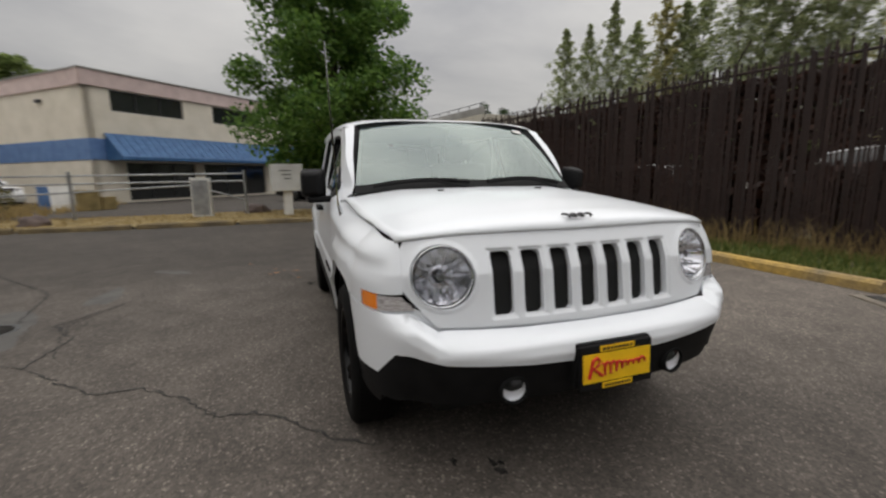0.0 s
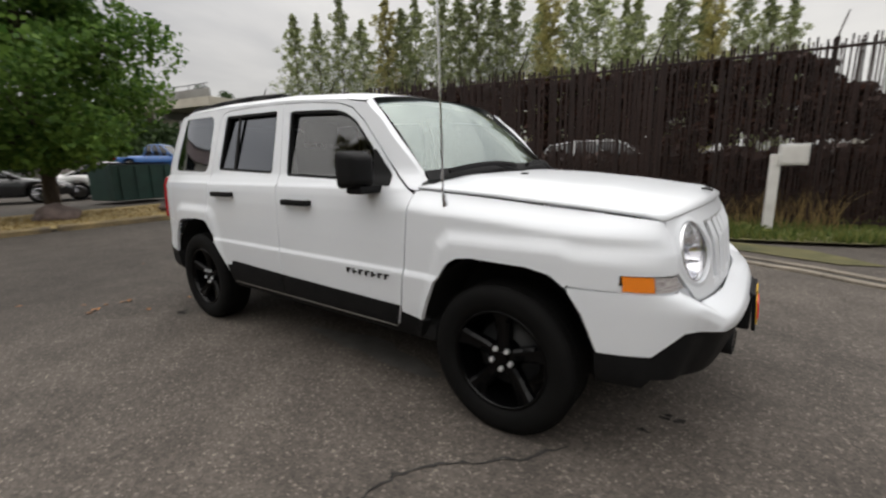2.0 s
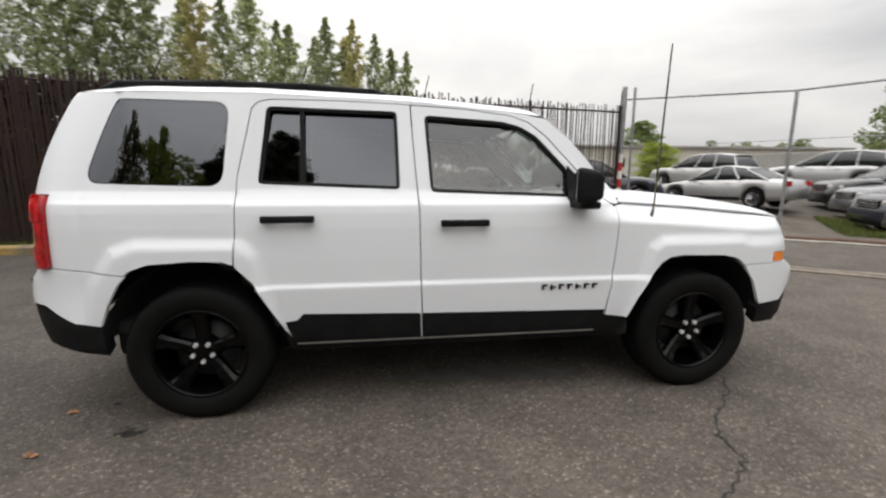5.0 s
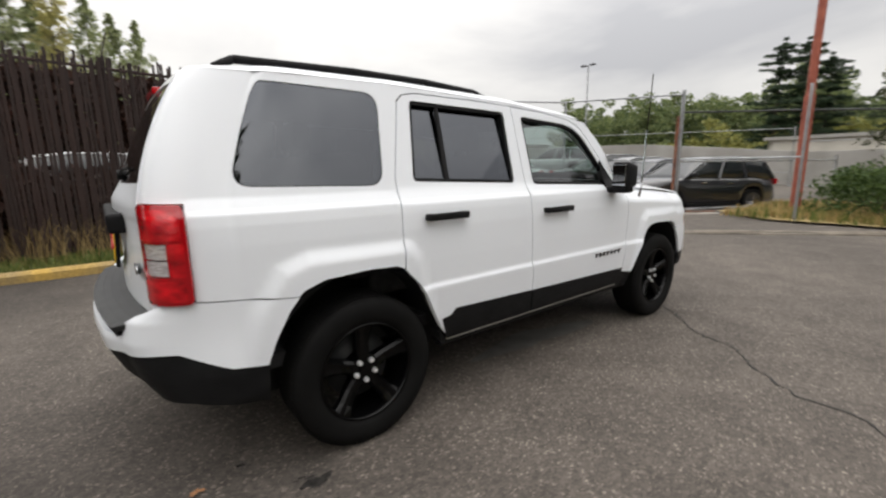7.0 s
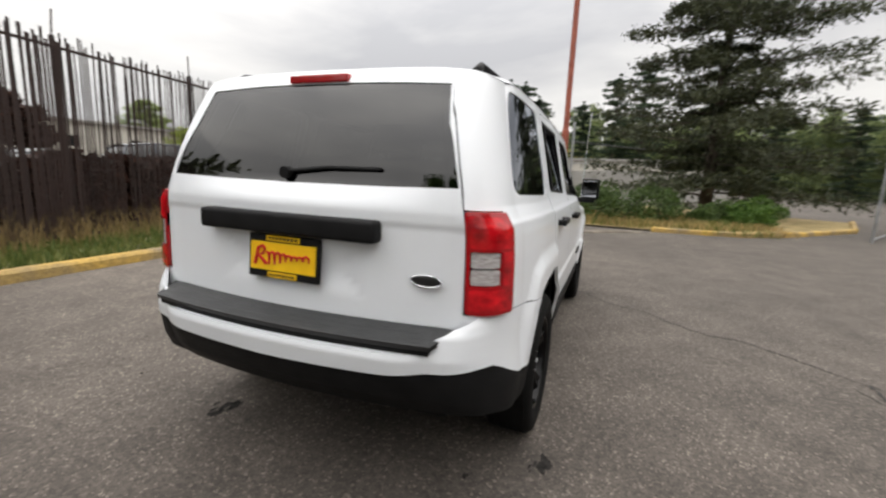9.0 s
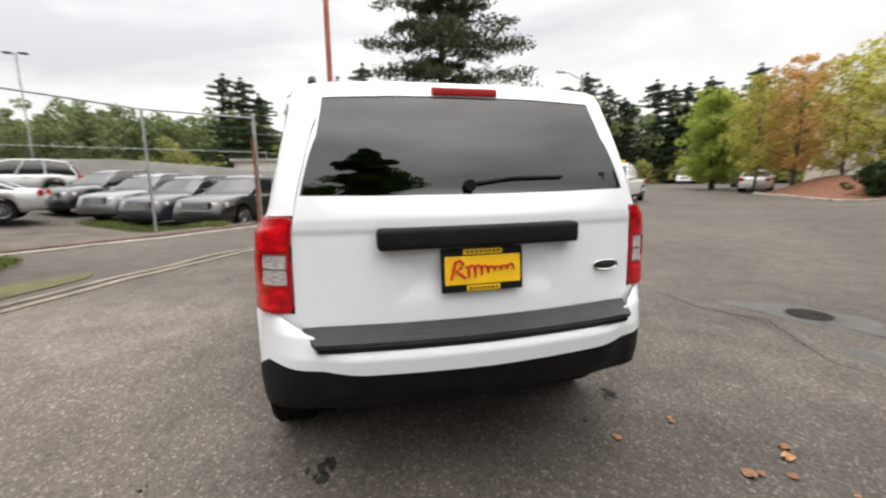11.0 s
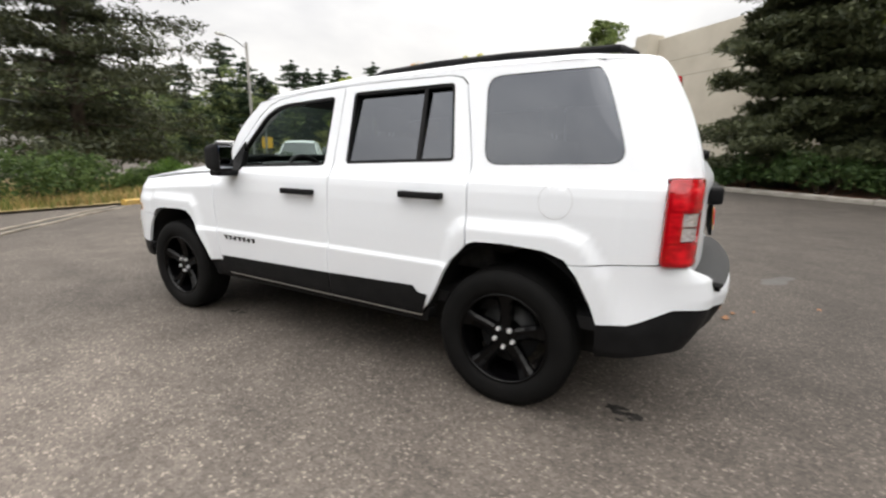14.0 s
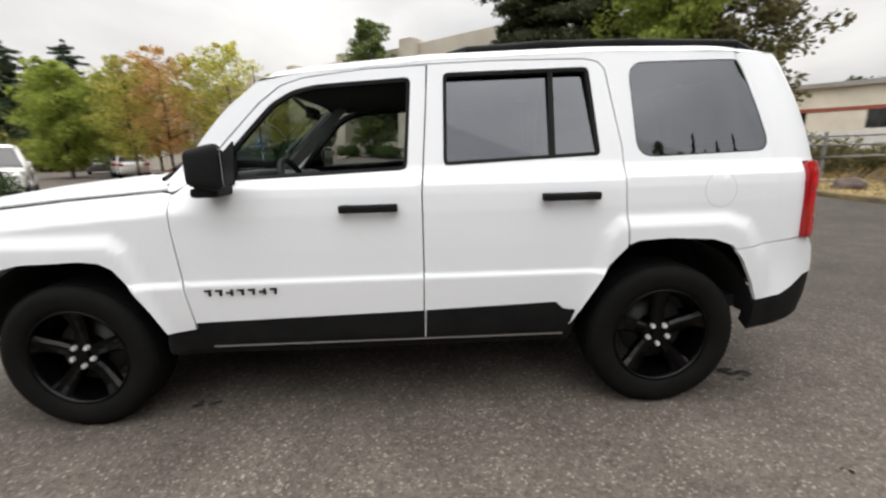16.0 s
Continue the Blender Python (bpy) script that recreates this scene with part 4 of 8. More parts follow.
def wire_mesh(a, b, z0, z1, pitch, r):
    """Diamond wire netting between two posts, as thin flat wires."""
    a, b = Vector(a), Vector(b)
    d = b - a
    L, H = d.length, z1 - z0
    d.normalize()
    verts, faces = [], []
    n = int((L + H) / pitch)
    for sgn in (1, -1):
        for i in range(n):
            s0 = i * pitch - (H if sgn > 0 else 0)
            lo, hi = 0.0, H
            if sgn > 0:
                lo, hi = max(0, -s0), min(H, L - s0)
                p, q = s0 + lo, s0 + hi
            else:
                lo, hi = max(0, s0 - L), min(H, s0)
                p, q = s0 - lo, s0 - hi
            if hi - lo < 0.02:
                continue
            k = len(verts)
            A = a + d * p + Vector((0, 0, z0 + lo))
            B = a + d * q + Vector((0, 0, z0 + hi))
            u = Vector((d.x * -sgn, d.y * -sgn, 1)).normalized() * r
            w = Vector((d.x, d.y, -sgn * -1)).normalized() * r
            verts += [A + w, A - w, B - w, B + w]
            faces.append((k, k + 1, k + 2, k + 3))
    return verts, faces


v, f = wire_mesh(FA + FN * -0.035, FB + FN * -0.035, 0.05, FH, 0.075, 0.0032)
net = mesh_object("netting", v, f, M["rust"], fence)
SL = []
for k in range(4):
    bm = bmesh.new()
    add_box(bm, (0, 0, 0.5), ((0.038, 0.035, 0.025, 0.023)[k], 0.01, 1.0), bevel=0.004, segs=1)
    me = bpy.data.meshes.new("slat")
    bm.to_mesh(me)
    bm.free()
    me.materials.append(M["slat"])
    SL.append(me)
n_sl = int((FB - FA).length / 0.047)
for i in range(n_sl):
    p = FA + FD * ((i + 0.5) * 0.047)
    if p.x > 4.0 and R.random() < 0.1:
        continue
    if R.random() < 0.02:
        continue
    top = FH + R.uniform(-0.05, 0.1)
    if R.random() < 0.04:
        top -= R.uniform(0.05, 0.3)
    if p.x > 1.5:
        top = FH + R.choice((0.02, 0.05, 0.06, 0.0, -0.04))
    z0 = 0.06 + R.uniform(0, 0.05)
    o = new("slat", SL[i % 2 + (2 if p.x > 0.8 + 1.2 * noise.noise(Vector((i * 0.13, 3, 1))) else 0)])
    o.parent = fence
    sx = 1.0
    o.matrix_basis = pose(p.x + R.uniform(-0.006, 0.006), p.y, z0, R.uniform(-0.8, 0.8), R.uniform(-0.5, 0.5), math.degrees(math.atan2(FD.y, FD.x)) + R.uniform(-6, 6)) @ Matrix.Diagonal((sx, 1, top - z0, 1))


# ---- gate posts, pipes and chain-link by the entrance ----
def post(name, label, x, y, h, r, mat, z0=0.0, cap=True, category="post"):
    ob = thing(name, on_land(x, y, z0))
    tagged(ob, label, category)
    bm = bmesh.new()
    add_tube(bm, (0, 0, -0.05), (0, 0, h), r, n=14)
    part("shaft", bm, mat, ob, smooth=False)
    if cap:
        bm = bmesh.new()
        add_tube(bm, (0, 0, h), (0, 0, h + 0.03), r * 1.12, r * 0.9, n=14)
        part("cap", bm, M["galv"], ob)
    return ob


gp = post("gate_post", "round steel gate post with red and white bands", 5.3, 6.98, 3.25, 0.055, M["galv"])
for i in range(8):
    bm = bmesh.new()
    add_tube(bm, (0, 0, 0.12 + i * 0.2), (0, 0, 0.12 + i * 0.2 + 0.2), 0.0585, n=14)
    part("band", bm, M["redpaint"] if i % 2 == 0 else M["whitepaint"], gp)
post("gate_post", "plain galvanised steel post beside the gate", 5.42, 6.75, 3.2, 0.03, M["galv"])
post("gate_post", "thin galvanised steel post beyond the rail", 7.27, 4.43, 2.75, 0.03, M["galv"])
gp = post("gate_post", "galvanised gate post with rusty brace", 9.42, 2.53, 3.0, 0.045, M["galv"])
bm = bmesh.new()
add_tube(bm, (-0.09, 0.05, 0), (-0.09, 0.05, 2.4), 0.035, n=10)
part("brace", bm, M["rust"], gp)
post("gate_post", "thin galvanised post with rusty foot", 8.98 + 0.2, 0.0, 2.75, 0.03, M["galv"])
pole = post("steel_pole", "tall rust-red painted steel pole", 11.05, 0.42, 11.0, 0.085, M["redpole"], cap=False, category="pole")
bm = bmesh.new()
add_tube(bm, (0, 0, -0.02), (0, 0, 2.75), 0.108, n=16)
add_tube(bm, (0, 0, 2.75), (0, 0, 2.8), 0.108, 0.087, n=16, caps=False)
part("sleeve", bm, M["redpole"], pole)


def pipe(name, label, pts, r, mat):
    bm = bmesh.new()
    tube_path(bm, pts, r)
    o = part(name, bm, mat, None)
    tagged(o, label, name.replace("_", " "))
    return o


pipe("overhead_pipe", "long grey overhead pipe between the gate posts", [(5.35, 6.95, 3.0), (7.27, 4.43, 2.8), (9.42, 2.53, 2.93)], 0.022, M["galv"])
pipe("fence_rail", "dark steel rail on the lot fence", [(9.42, 2.53, 2.5), (11.0, 0.5, 2.45), (12.9, -2.0, 2.35)], 0.022, M["tread"])
pipe("fence_rail", "galvanised mid rail on the lot fence", [(9.42, 2.53, 1.35), (9.18, 0.0, 1.35)], 0.02, M["galv"])


def netting_panel(label, a, b, h, mat=None):
    fp = new("chain_link_fence")
    tagged(fp, label, "fence")
    za, zb = float(land(*a)), float(land(*b))
    v, f = wire_mesh((a[0], a[1], za), (b[0], b[1], za), 0.05, h, 0.1, 0.0025)
    mesh_object("netting", v, f, M["galv"], fp)
    for p in (a, b):
        bm = bmesh.new()
        add_tube(bm, (p[0], p[1], za - 0.05), (p[0], p[1], za + h + 0.12), 0.035, n=10)
        part("post", bm, M["galv"], fp)
    for z in (0.08, h):
        bm = bmesh.new()
        add_tube(bm, (a[0], a[1], za + z), (b[0], b[1], za + z), 0.02, n=8)
        part("rail", bm, M["galv"], fp)


netting_panel("galvanised chain-link panel running back from the kerb", (10.4, -7.3), (17, -11.2), 2.4)
netting_panel("galvanised chain-link fence round the car lot", (9.42, 2.53), (14.6, 0.4), 1.3)
netting_panel("chain-link fence far behind the parked cars", (20, 22), (30, 5), 2.6)
netting_panel("chain-link fence far behind the parked cars", (30, 5), (31, -8), 2.6)

# sign box on a white post in the grass
sg = thing("utility_box", (2.27, 5.75, 0.05), 8)
tagged(sg, "pale metal box on a white post in the grass", "utility box")
bm = bmesh.new()
add_box(bm, (0, 0, 0.55), (0.13, 0.11, 1.16), bevel=0.012)
part("post", bm, M["whitepaint"], sg)
bm = bmesh.new()
add_box(bm, (0.2, -0.02, 1.12), (0.34, 0.16, 0.3), bevel=0.012)
part("box", bm, M["box"], sg)
bm = bmesh.new()
add_box(bm, (0.2, -0.105, 1.12), (0.28, 0.012, 0.24), bevel=0.004)
part("cover", bm, M["whitepaint"], sg)

# parcel mailbox on a pedestal
mb = thing("mailbox", (-11.0, -1.25, 0.05), 8)
tagged(mb, "pale grey communal mailbox on a pedestal", "mailbox")
bm = bmesh.new()
add_box(bm, (0, 0, 0.37), (0.22, 0.26, 0.76), bevel=0.02)
part("pedestal", bm, M["whitepaint"], mb)
bm = bmesh.new()
add_box(bm, (0, 0, 1.15), (0.46, 0.94, 0.82), bevel=0.02)
part("cabinet", bm, M["box"], mb)
for i in range(2):
    bm = bmesh.new()
    add_box(bm, (0.236, -0.22 + i * 0.44, 1.2), (0.012, 0.4, 0.6), bevel=0.004)
    part("door", bm, M["box"], mb)
for i in range(3):
    bm = bmesh.new()
    add_box(bm, (0.245, -0.06 + 0.03 * i, 1.36 - i * 0.12), (0.006, 0.34 - 0.08 * i, 0.03))
    part("label_bar", bm, M["tread"], mb, "grey bar of unreadable print")

# tube gate and grey cabinet on the far verge
tg = new("tube_gate")
tagged(tg, "low gate of bent galvanised tubes on the verge", "gate")
for y0, y1, z0, z1 in ((-13.5, -2.6, 1.05, 1.12), (-13.5, -4.0, 0.55, 1.0), (-4.0, -2.6, 0.98, 0.5), (-12, -2.6, 1.3, 1.35)):
    bm = bmesh.new()
    add_tube(bm, (-11.9, y0, z0), (-12.2, y1, z1), 0.025, n=8)
    part("tube", bm, M["galv"], tg)
for y in (-13, -10, -7.2, -2.55):
    bm = bmesh.new()
    add_tube(bm, (-12.05, y, 0), (-12.05, y, 1.45), 0.045, n=10)
    part("post", bm, M["galv"], tg)
cb = thing("electric_cabinet", (-11.6, -3.75, 0.03), 0)
tagged(cb, "grey steel service cabinet standing on the verge", "cabinet")
bm = bmesh.new()
add_box(bm, (0, 0, 0.6), (0.3, 0.52, 1.2), bevel=0.015)
part("body", bm, M["box"], cb)
bm = bmesh.new()
add_box(bm, (0.155, 0, 0.6), (0.012, 0.44, 1.05), bevel=0.004)
part("door", bm, M["galv"], cb)


def boulder(x, y, s, seed):
    bm = bmesh.new()
    bmesh.ops.create_icosphere(bm, subdivisions=3, radius=s)
    for v_ in bm.verts:
        k = 1 + 0.35 * noise.noise(v_.co * 1.6 / s + Vector((seed, 0, 0)))
        v_.co = Vector((v_.co.x * 1.25 * k, v_.co.y * k * 1.3, v_.co.z * 0.8 * k + s * 0.35))
    o = part("boulder", bm, M["rock"], None, smooth=True)
    o.matrix_basis = pose(x, y, 0.0, 0, 0, seed * 50)
    tagged(o, "dark brown rounded boulder on the dry verge", "boulder", "boulders on the verge")


for i, (x, y, s) in enumerate([(-11.2, 0.3, 0.34), (-12.6, -2.3, 0.3), (-10.6, 2.6, 0.26), (-11.3, 3.5, 0.3), (-11.6, 3.0, 0.22), (-10.4, -7.4, 0.28)]):
    boulder(x, y, s, i + 1)

# clutter left beside the cream building
for nm, lab, x, y, sz, mt, tilt in (("crate", "brown cardboard crate on the ground by the building", -17.6, -8.9, (0.6, 0.7, 0.8), "dry", 0), ("bin", "blue plastic bin standing by the building", -18.6, -10.6, (0.6, 0.6, 0.95), "stucco_blue", 0), ("panel_board", "white board leaning beside the crates", -17.9, -9.8, (0.06, 0.8, 1.0), "whitepaint", -14), ("crate", "brown cardboard crate on the ground by the building", -18.1, -8.4, (0.5, 0.5, 0.5), "dry", 0)):
    bm = bmesh.new()
    add_box(bm, (0, 0, sz[2] / 2), sz, bevel=0.02)
    add_box(bm, (0, 0, sz[2]), (sz[0] * 1.04, sz[1] * 1.04, 0.04), bevel=0.01)
    o = part(nm, bm, M[mt], None)
    o.matrix_basis = pose(x, y, 0.0, 0, tilt, 30)
    tagged(o, lab, nm.replace("_", " "))

# dumpster
dp = thing("dumpster", (-16.0, 3.5, 0.0), 10)
tagged(dp, "dark green steel dumpster with black lids", "dumpster")
bm = bmesh.new()
add_box(bm, (0, 0, 0.72), (1.5, 2.0, 1.2), bevel=0.03)
part("bin", bm, M["dumpster"], dp)
for i in range(4):
    bm = bmesh.new()
    add_box(bm, (0.77, -0.75 + i * 0.5, 0.7), (0.06, 0.08, 1.1))
    part("rib", bm, M["dumpster"], dp)
for i in range(2):
    bm = bmesh.new()
    add_box(bm, (0, -0.5 + i, 1.36), (1.56, 0.98, 0.05), bevel=0.01)
    part("lid", bm, M["blackplastic"], dp)

# yellow hydrant and a concrete bollard on the verge
hy = thing("fire_hydrant", on_land(-11.6, -10.9, 0.04))
tagged(hy, "yellow-painted iron fire hydrant on the grass verge", "hydrant")
bm = bmesh.new()
add_tube(bm, (0, 0, 0), (0, 0, 0.06), 0.17, n=16)
add_tube(bm, (0, 0, 0.06), (0, 0, 0.55), 0.11, 0.105, n=16)
part("barrel", bm, M["yellow"], hy)
bm = bmesh.new()
add_tube(bm, (0, 0, 0.55), (0, 0, 0.6), 0.15, n=16)
add_tube(bm, (0, 0, 0.6), (0, 0, 0.74), 0.12, 0.04, n=16)
add_tube(bm, (0, 0, 0.74), (0, 0, 0.79), 0.03, n=6)
part("bonnet", bm, M["yellow"], hy)
for dx, dy in ((1, 0), (-1, 0), (0, 1)):
    bm = bmesh.new()
    add_tube(bm, (dx * 0.09, dy * 0.09, 0.42), (dx * 0.19, dy * 0.19, 0.42), 0.06, 0.055, n=12)
    part("outlet", bm, M["yellow"], hy)
post("bollard", "grey concrete bollard beside the hydrant", -11.0, -11.3, 1.55, 0.17, M["concrete"], cap=False, category="bollard")
for i, (x, y, s) in enumerate([(-11.4, -12.8, 1.3), (-12.6, -12.0, 1.2), (-13.6, -10.6, 1.0), (-10.4, -13.4, 1.2)]):
    b = bush("shrub", "brownish green shrub on the far verge", 1.2 * s, 1.2 * s, 1.5 * s, M["leaf_brown"], 160 + i, 2600, 0.06)
    b.matrix_basis = pose(*on_land(x, y))


# ---- buildings ----
def wall_frame(root, a, u, n, name, x0, x1, z0, z1, mat, depth=0.3, out=0.0, label=""):
    """Box on a facade: from x0 to x1 along u, z0 to z1, depth behind the face."""
    bm = bmesh.new()
    pts = []
    for d in (out, out - depth):
        for x, z in ((x0, z0), (x1, z0), (x1, z1), (x0, z1)):
            pts.append(bm.verts.new((a[0] + u[0] * x + n[0] * d, a[1] + u[1] * x + n[1] * d, z)))
    for f in ((0, 1, 2, 3), (7, 6, 5, 4), (0, 4, 5, 1), (1, 5, 6, 2), (2, 6, 7, 3), (3, 7, 4, 0)):
        bm.faces.new([pts[i] for i in f])
    return part(name, bm, mat, root, label)


def facade(root, a, u, n, length, height, holes, mat, depth=0.3, z0=-0.2):
    """Wall with real openings: pieces round rectangular holes (x0, x1, z0, z1)."""
    xs = sorted({0.0, length, *[h[0] for h in holes], *[h[1] for h in holes]})
    zs = sorted({z0, height, *[h[2] for h in holes], *[h[3] for h in holes]})
    bm = bmesh.new()
    for x0, x1 in zip(xs[:-1], xs[1:]):
        for za, zb in zip(zs[:-1], zs[1:]):
            cx, cz = (x0 + x1) / 2, (za + zb) / 2
            if any(h[0] < cx < h[1] and h[2] < cz < h[3] for h in holes):
                continue
            pts = []
            for d in (0, -depth):
                for x, z in ((x0, za), (x1, za), (x1, zb), (x0, zb)):
                    pts.append(bm.verts.new((a[0] + u[0] * x + n[0] * d, a[1] + u[1] * x + n[1] * d, z)))
            for f in ((0, 1, 2, 3), (7, 6, 5, 4), (0, 4, 5, 1), (1, 5, 6, 2), (2, 6, 7, 3), (3, 7, 4, 0)):
                bm.faces.new([pts[i] for i in f])
    bmesh.ops.remove_doubles(bm, verts=bm.verts, dist=0.001)
    return part("wall", bm, mat, root)


def window_unit(root, a, u, n, x0, x1, z0, z1, panes=2, inset=0.14):
    fr = wall_frame(root, a, u, n, "window", x0, x1, z0, z0 + 0.07, M["tread"], 0.1, -inset + 0.04)
    wall_frame(fr, a, u, n, "frame", x0, x1, z1 - 0.07, z1, M["tread"], 0.1, -inset + 0.04)
    w = (x1 - x0) / panes
    for i in range(panes):
        wall_frame(fr, a, u, n, "pane", x0 + i * w + 0.03, x0 + (i + 1) * w - 0.03, z0 + 0.07, z1 - 0.07, M["darkglass"], 0.02, -inset)
    for i in range(panes + 1):
        xx = min(max(x0 + i * w, x0 + 0.035), x1 - 0.035)
        wall_frame(fr, a, u, n, "mullion", xx - 0.03, xx + 0.03, z0 + 0.07, z1 - 0.07, M["tread"], 0.08, -inset + 0.035)
    return fr


# two-storey cream building with a blue band and awning
BA = (-22.9, -10.45)
U1, U2 = (-0.744, 0.668), (-0.668, -0.744)
N1, NL = (0.668, 0.744), (0.744, -0.668)
bld = new("office_building")
tagged(bld, "two-storey cream stucco building with blue band and awning", "building")
h1 = [(1.2, 5.2, 4.7, 5.74), (7.2, 11.2, 4.7, 5.74), (13.2, 17.0, 4.7, 5.74), (1.6, 5.6, 0.1, 2.1), (6.2, 11.2, 0.1, 2.1), (12.6, 16.0, 0.1, 2.1)]
facade(bld, BA, U1, N1, 18.0, 6.1, h1, M["stucco"])
for h in h1:
    window_unit(bld, BA, U1, N1, *h, panes=3)
facade(bld, BA, U2, NL, 26.0, 6.1, [], M["stucco"])
wall_frame(bld, BA, U1, N1, "band", -0.02, 18, 2.22, 3.27, M["stucco_blue"], 0.2, 0.03)
wall_frame(bld, BA, U2, NL, "band", -0.02, 26, 2.22, 3.27, M["stucco_blue"], 0.2, 0.03)
for u, n in ((U1, N1), (U2, NL)):
    wall_frame(bld, BA, u, n, "cornice", -0.15, 18.2 if u == U1 else 26.2, 5.8, 6.55, M["trim_pink"], 0.5, 0.1)
wall_frame(bld, BA, U2, NL, "wall_lamp", 3.6, 3.95, 5.2, 5.36, M["tread"], 0.2, 0.16)
for u, n in ((U1, N1), (U2, NL)):
    wall_frame(bld, BA, u, n, "coping", -0.18, 18.3 if u == U1 else 26.3, 6.55, 6.62, M["wallgrey"], 0.55, 0.16)
bm = bmesh.new()
pts = [BA, (BA[0] + U1[0] * 18, BA[1] + U1[1] * 18), (BA[0] + U1[0] * 18 + U2[0] * 26, BA[1] + U1[1] * 18 + U2[1] * 26), (BA[0] + U2[0] * 26, BA[1] + U2[1] * 26)]
facade(bld, pts[1], U2, (-0.744, 0.668), 26.0, 6.1, [], M["stucco"])
for z in (6.12, 6.2):
    bm.faces.new([bm.verts.new((x, y, z)) for x, y in pts])
part("roof", bm, M["tread"], bld)
# sloped awning over the ground floor
bm = bmesh.new()
prof = [(0.0, 3.56), (1.2, 2.36), (1.2, 2.2), (0.0, 2.2)]
for x in (0.7, 17.5):
    for d, z in prof:
        bm.verts.new((BA[0] + U1[0] * x + N1[0] * (d + 0.03), BA[1] + U1[1] * x + N1[1] * (d + 0.03), z))
vs = list(bm.verts)
for i in range(4):
    bm.faces.new((vs[i], vs[(i + 1) % 4], vs[4 + (i + 1) % 4], vs[4 + i]))
bm.faces.new(vs[:4])
bm.faces.new(vs[4:])
aw = part("awning", bm, M["awning"], bld, "sloped blue metal awning")
for i in range(41):
    x = 0.7 + i * 0.42
    bm = bmesh.new()
    a3 = Vector((BA[0] + U1[0] * x + N1[0] * 0.04, BA[1] + U1[1] * x + N1[1] * 0.04, 3.57))
    b3 = Vector((BA[0] + U1[0] * x + N1[0] * 1.24, BA[1] + U1[1] * x + N1[1] * 1.24, 2.38))
    add_tube(bm, a3, b3, 0.018, n=4)
    part("seam", bm, M["awning"], aw)

# beige block with raked concrete piers
CA = (-5.27, -18.08)
CU, CN = (0.77, -0.64), (0.64, 0.77)
blk = new("concrete_building")
tagged(blk, "beige concrete building with raked piers and dark recessed windows", "building")
zb = 1.0
BAYS = [(7.9 + i * 5.3, 11.9 + i * 5.3) for i in range(7)]
holes = [(a, b, zb + 1.25, zb + 2.85) for a, b in BAYS] + [(a, b, zb + 3.6, zb + 4.7) for a, b in BAYS]
holes.append((4.9, 6.6, zb + 0.1, zb + 1.45))
facade(blk, CA, CU, CN, 46.0, zb + 5.9, holes, M["beige"], 0.4)
for h in holes[:-1]:
    window_unit(blk, CA, CU, CN, *h, panes=4, inset=0.3)
wall_frame(blk, CA, CU, CN, "recess", 4.7, 6.8, zb - 0.2, zb + 1.55, M["tread"], 0.1, -0.37)
for i in range(8):
    x = 6.85 + i * 5.3
    bm = bmesh.new()
    prof = [(1.35, -0.3), (0.75, zb + 4.6), (0.7, zb + 6.1), (-0.3, zb + 6.1), (-0.3, -0.3)]
    for xx in (x, x + 0.8):
        for d, z in prof:
            bm.verts.new((CA[0] + CU[0] * xx + CN[0] * d, CA[1] + CU[1] * xx + CN[1] * d, z))
    vs = list(bm.verts)
    for k in range(5):
        bm.faces.new((vs[k], vs[(k + 1) % 5], vs[5 + (k + 1) % 5], vs[5 + k]))
    bm.faces.new(vs[:5])
    bm.faces.new(vs[5:])
    part("pier", bm, M["beige"], blk, "raked concrete pier")
for i, (a, b) in enumerate(BAYS):
    wall_frame(blk, CA, CU, CN, "planter_wall", a - 0.1, b + 0.2, -0.3, zb + 0.75, M["beige"], 0.25, 1.3)
for z in (3.97, 4.75):
    wall_frame(blk, CA, CU, CN, "joint", 0.0, 6.84, zb + z, zb + z + 0.03, M["jointgrey"], 0.05, 0.006)
wall_frame(blk, CA, CU, CN, "alarm", 6.1, 6.38, zb + 2.34, zb + 2.6, M["redpaint"], 0.1, 0.08)
bm = bmesh.new()
for k in range(7):
    o = Vector((CA[0] + CU[0] * (5.5 - 0.26 * k) + CN[0] * 0.5, CA[1] + CU[1] * (5.5 - 0.26 * k) + CN[1] * 0.5, zb + 1.25 - 0.17 * k))
    add_box(bm, o, (0.34, 0.9, 0.05), rot=None)
add_tube(bm, (CA[0] + CU[0] * 5.7 + CN[0] * 0.9, CA[1] + CU[1] * 5.7 + CN[1] * 0.9, zb + 1.3), (CA[0] + CU[0] * 3.7 + CN[0] * 0.9, CA[1] + CU[1] * 3.7 + CN[1] * 0.9, zb + 0.05), 0.06, n=6)
part("stair_flight", bm, M["wallgrey"], blk, "short flight of grey concrete steps")
EU, EN = (-0.64, -0.77), (-0.77, 0.64)
facade(blk, CA, EU, EN, 20.0, zb + 5.9, [], M["beige"], 0.4)
bm = bmesh.new()
q = [CA, (CA[0] + CU[0] * 46, CA[1] + CU[1] * 46), (CA[0] + CU[0] * 46 + EU[0] * 20, CA[1] + CU[1] * 46 + EU[1] * 20), (CA[0] + EU[0] * 20, CA[1] + EU[1] * 20)]
bm.faces.new([bm.verts.new((x, y, zb + 5.8)) for x, y in q])
part("roof", bm, M["wallgrey"], blk)


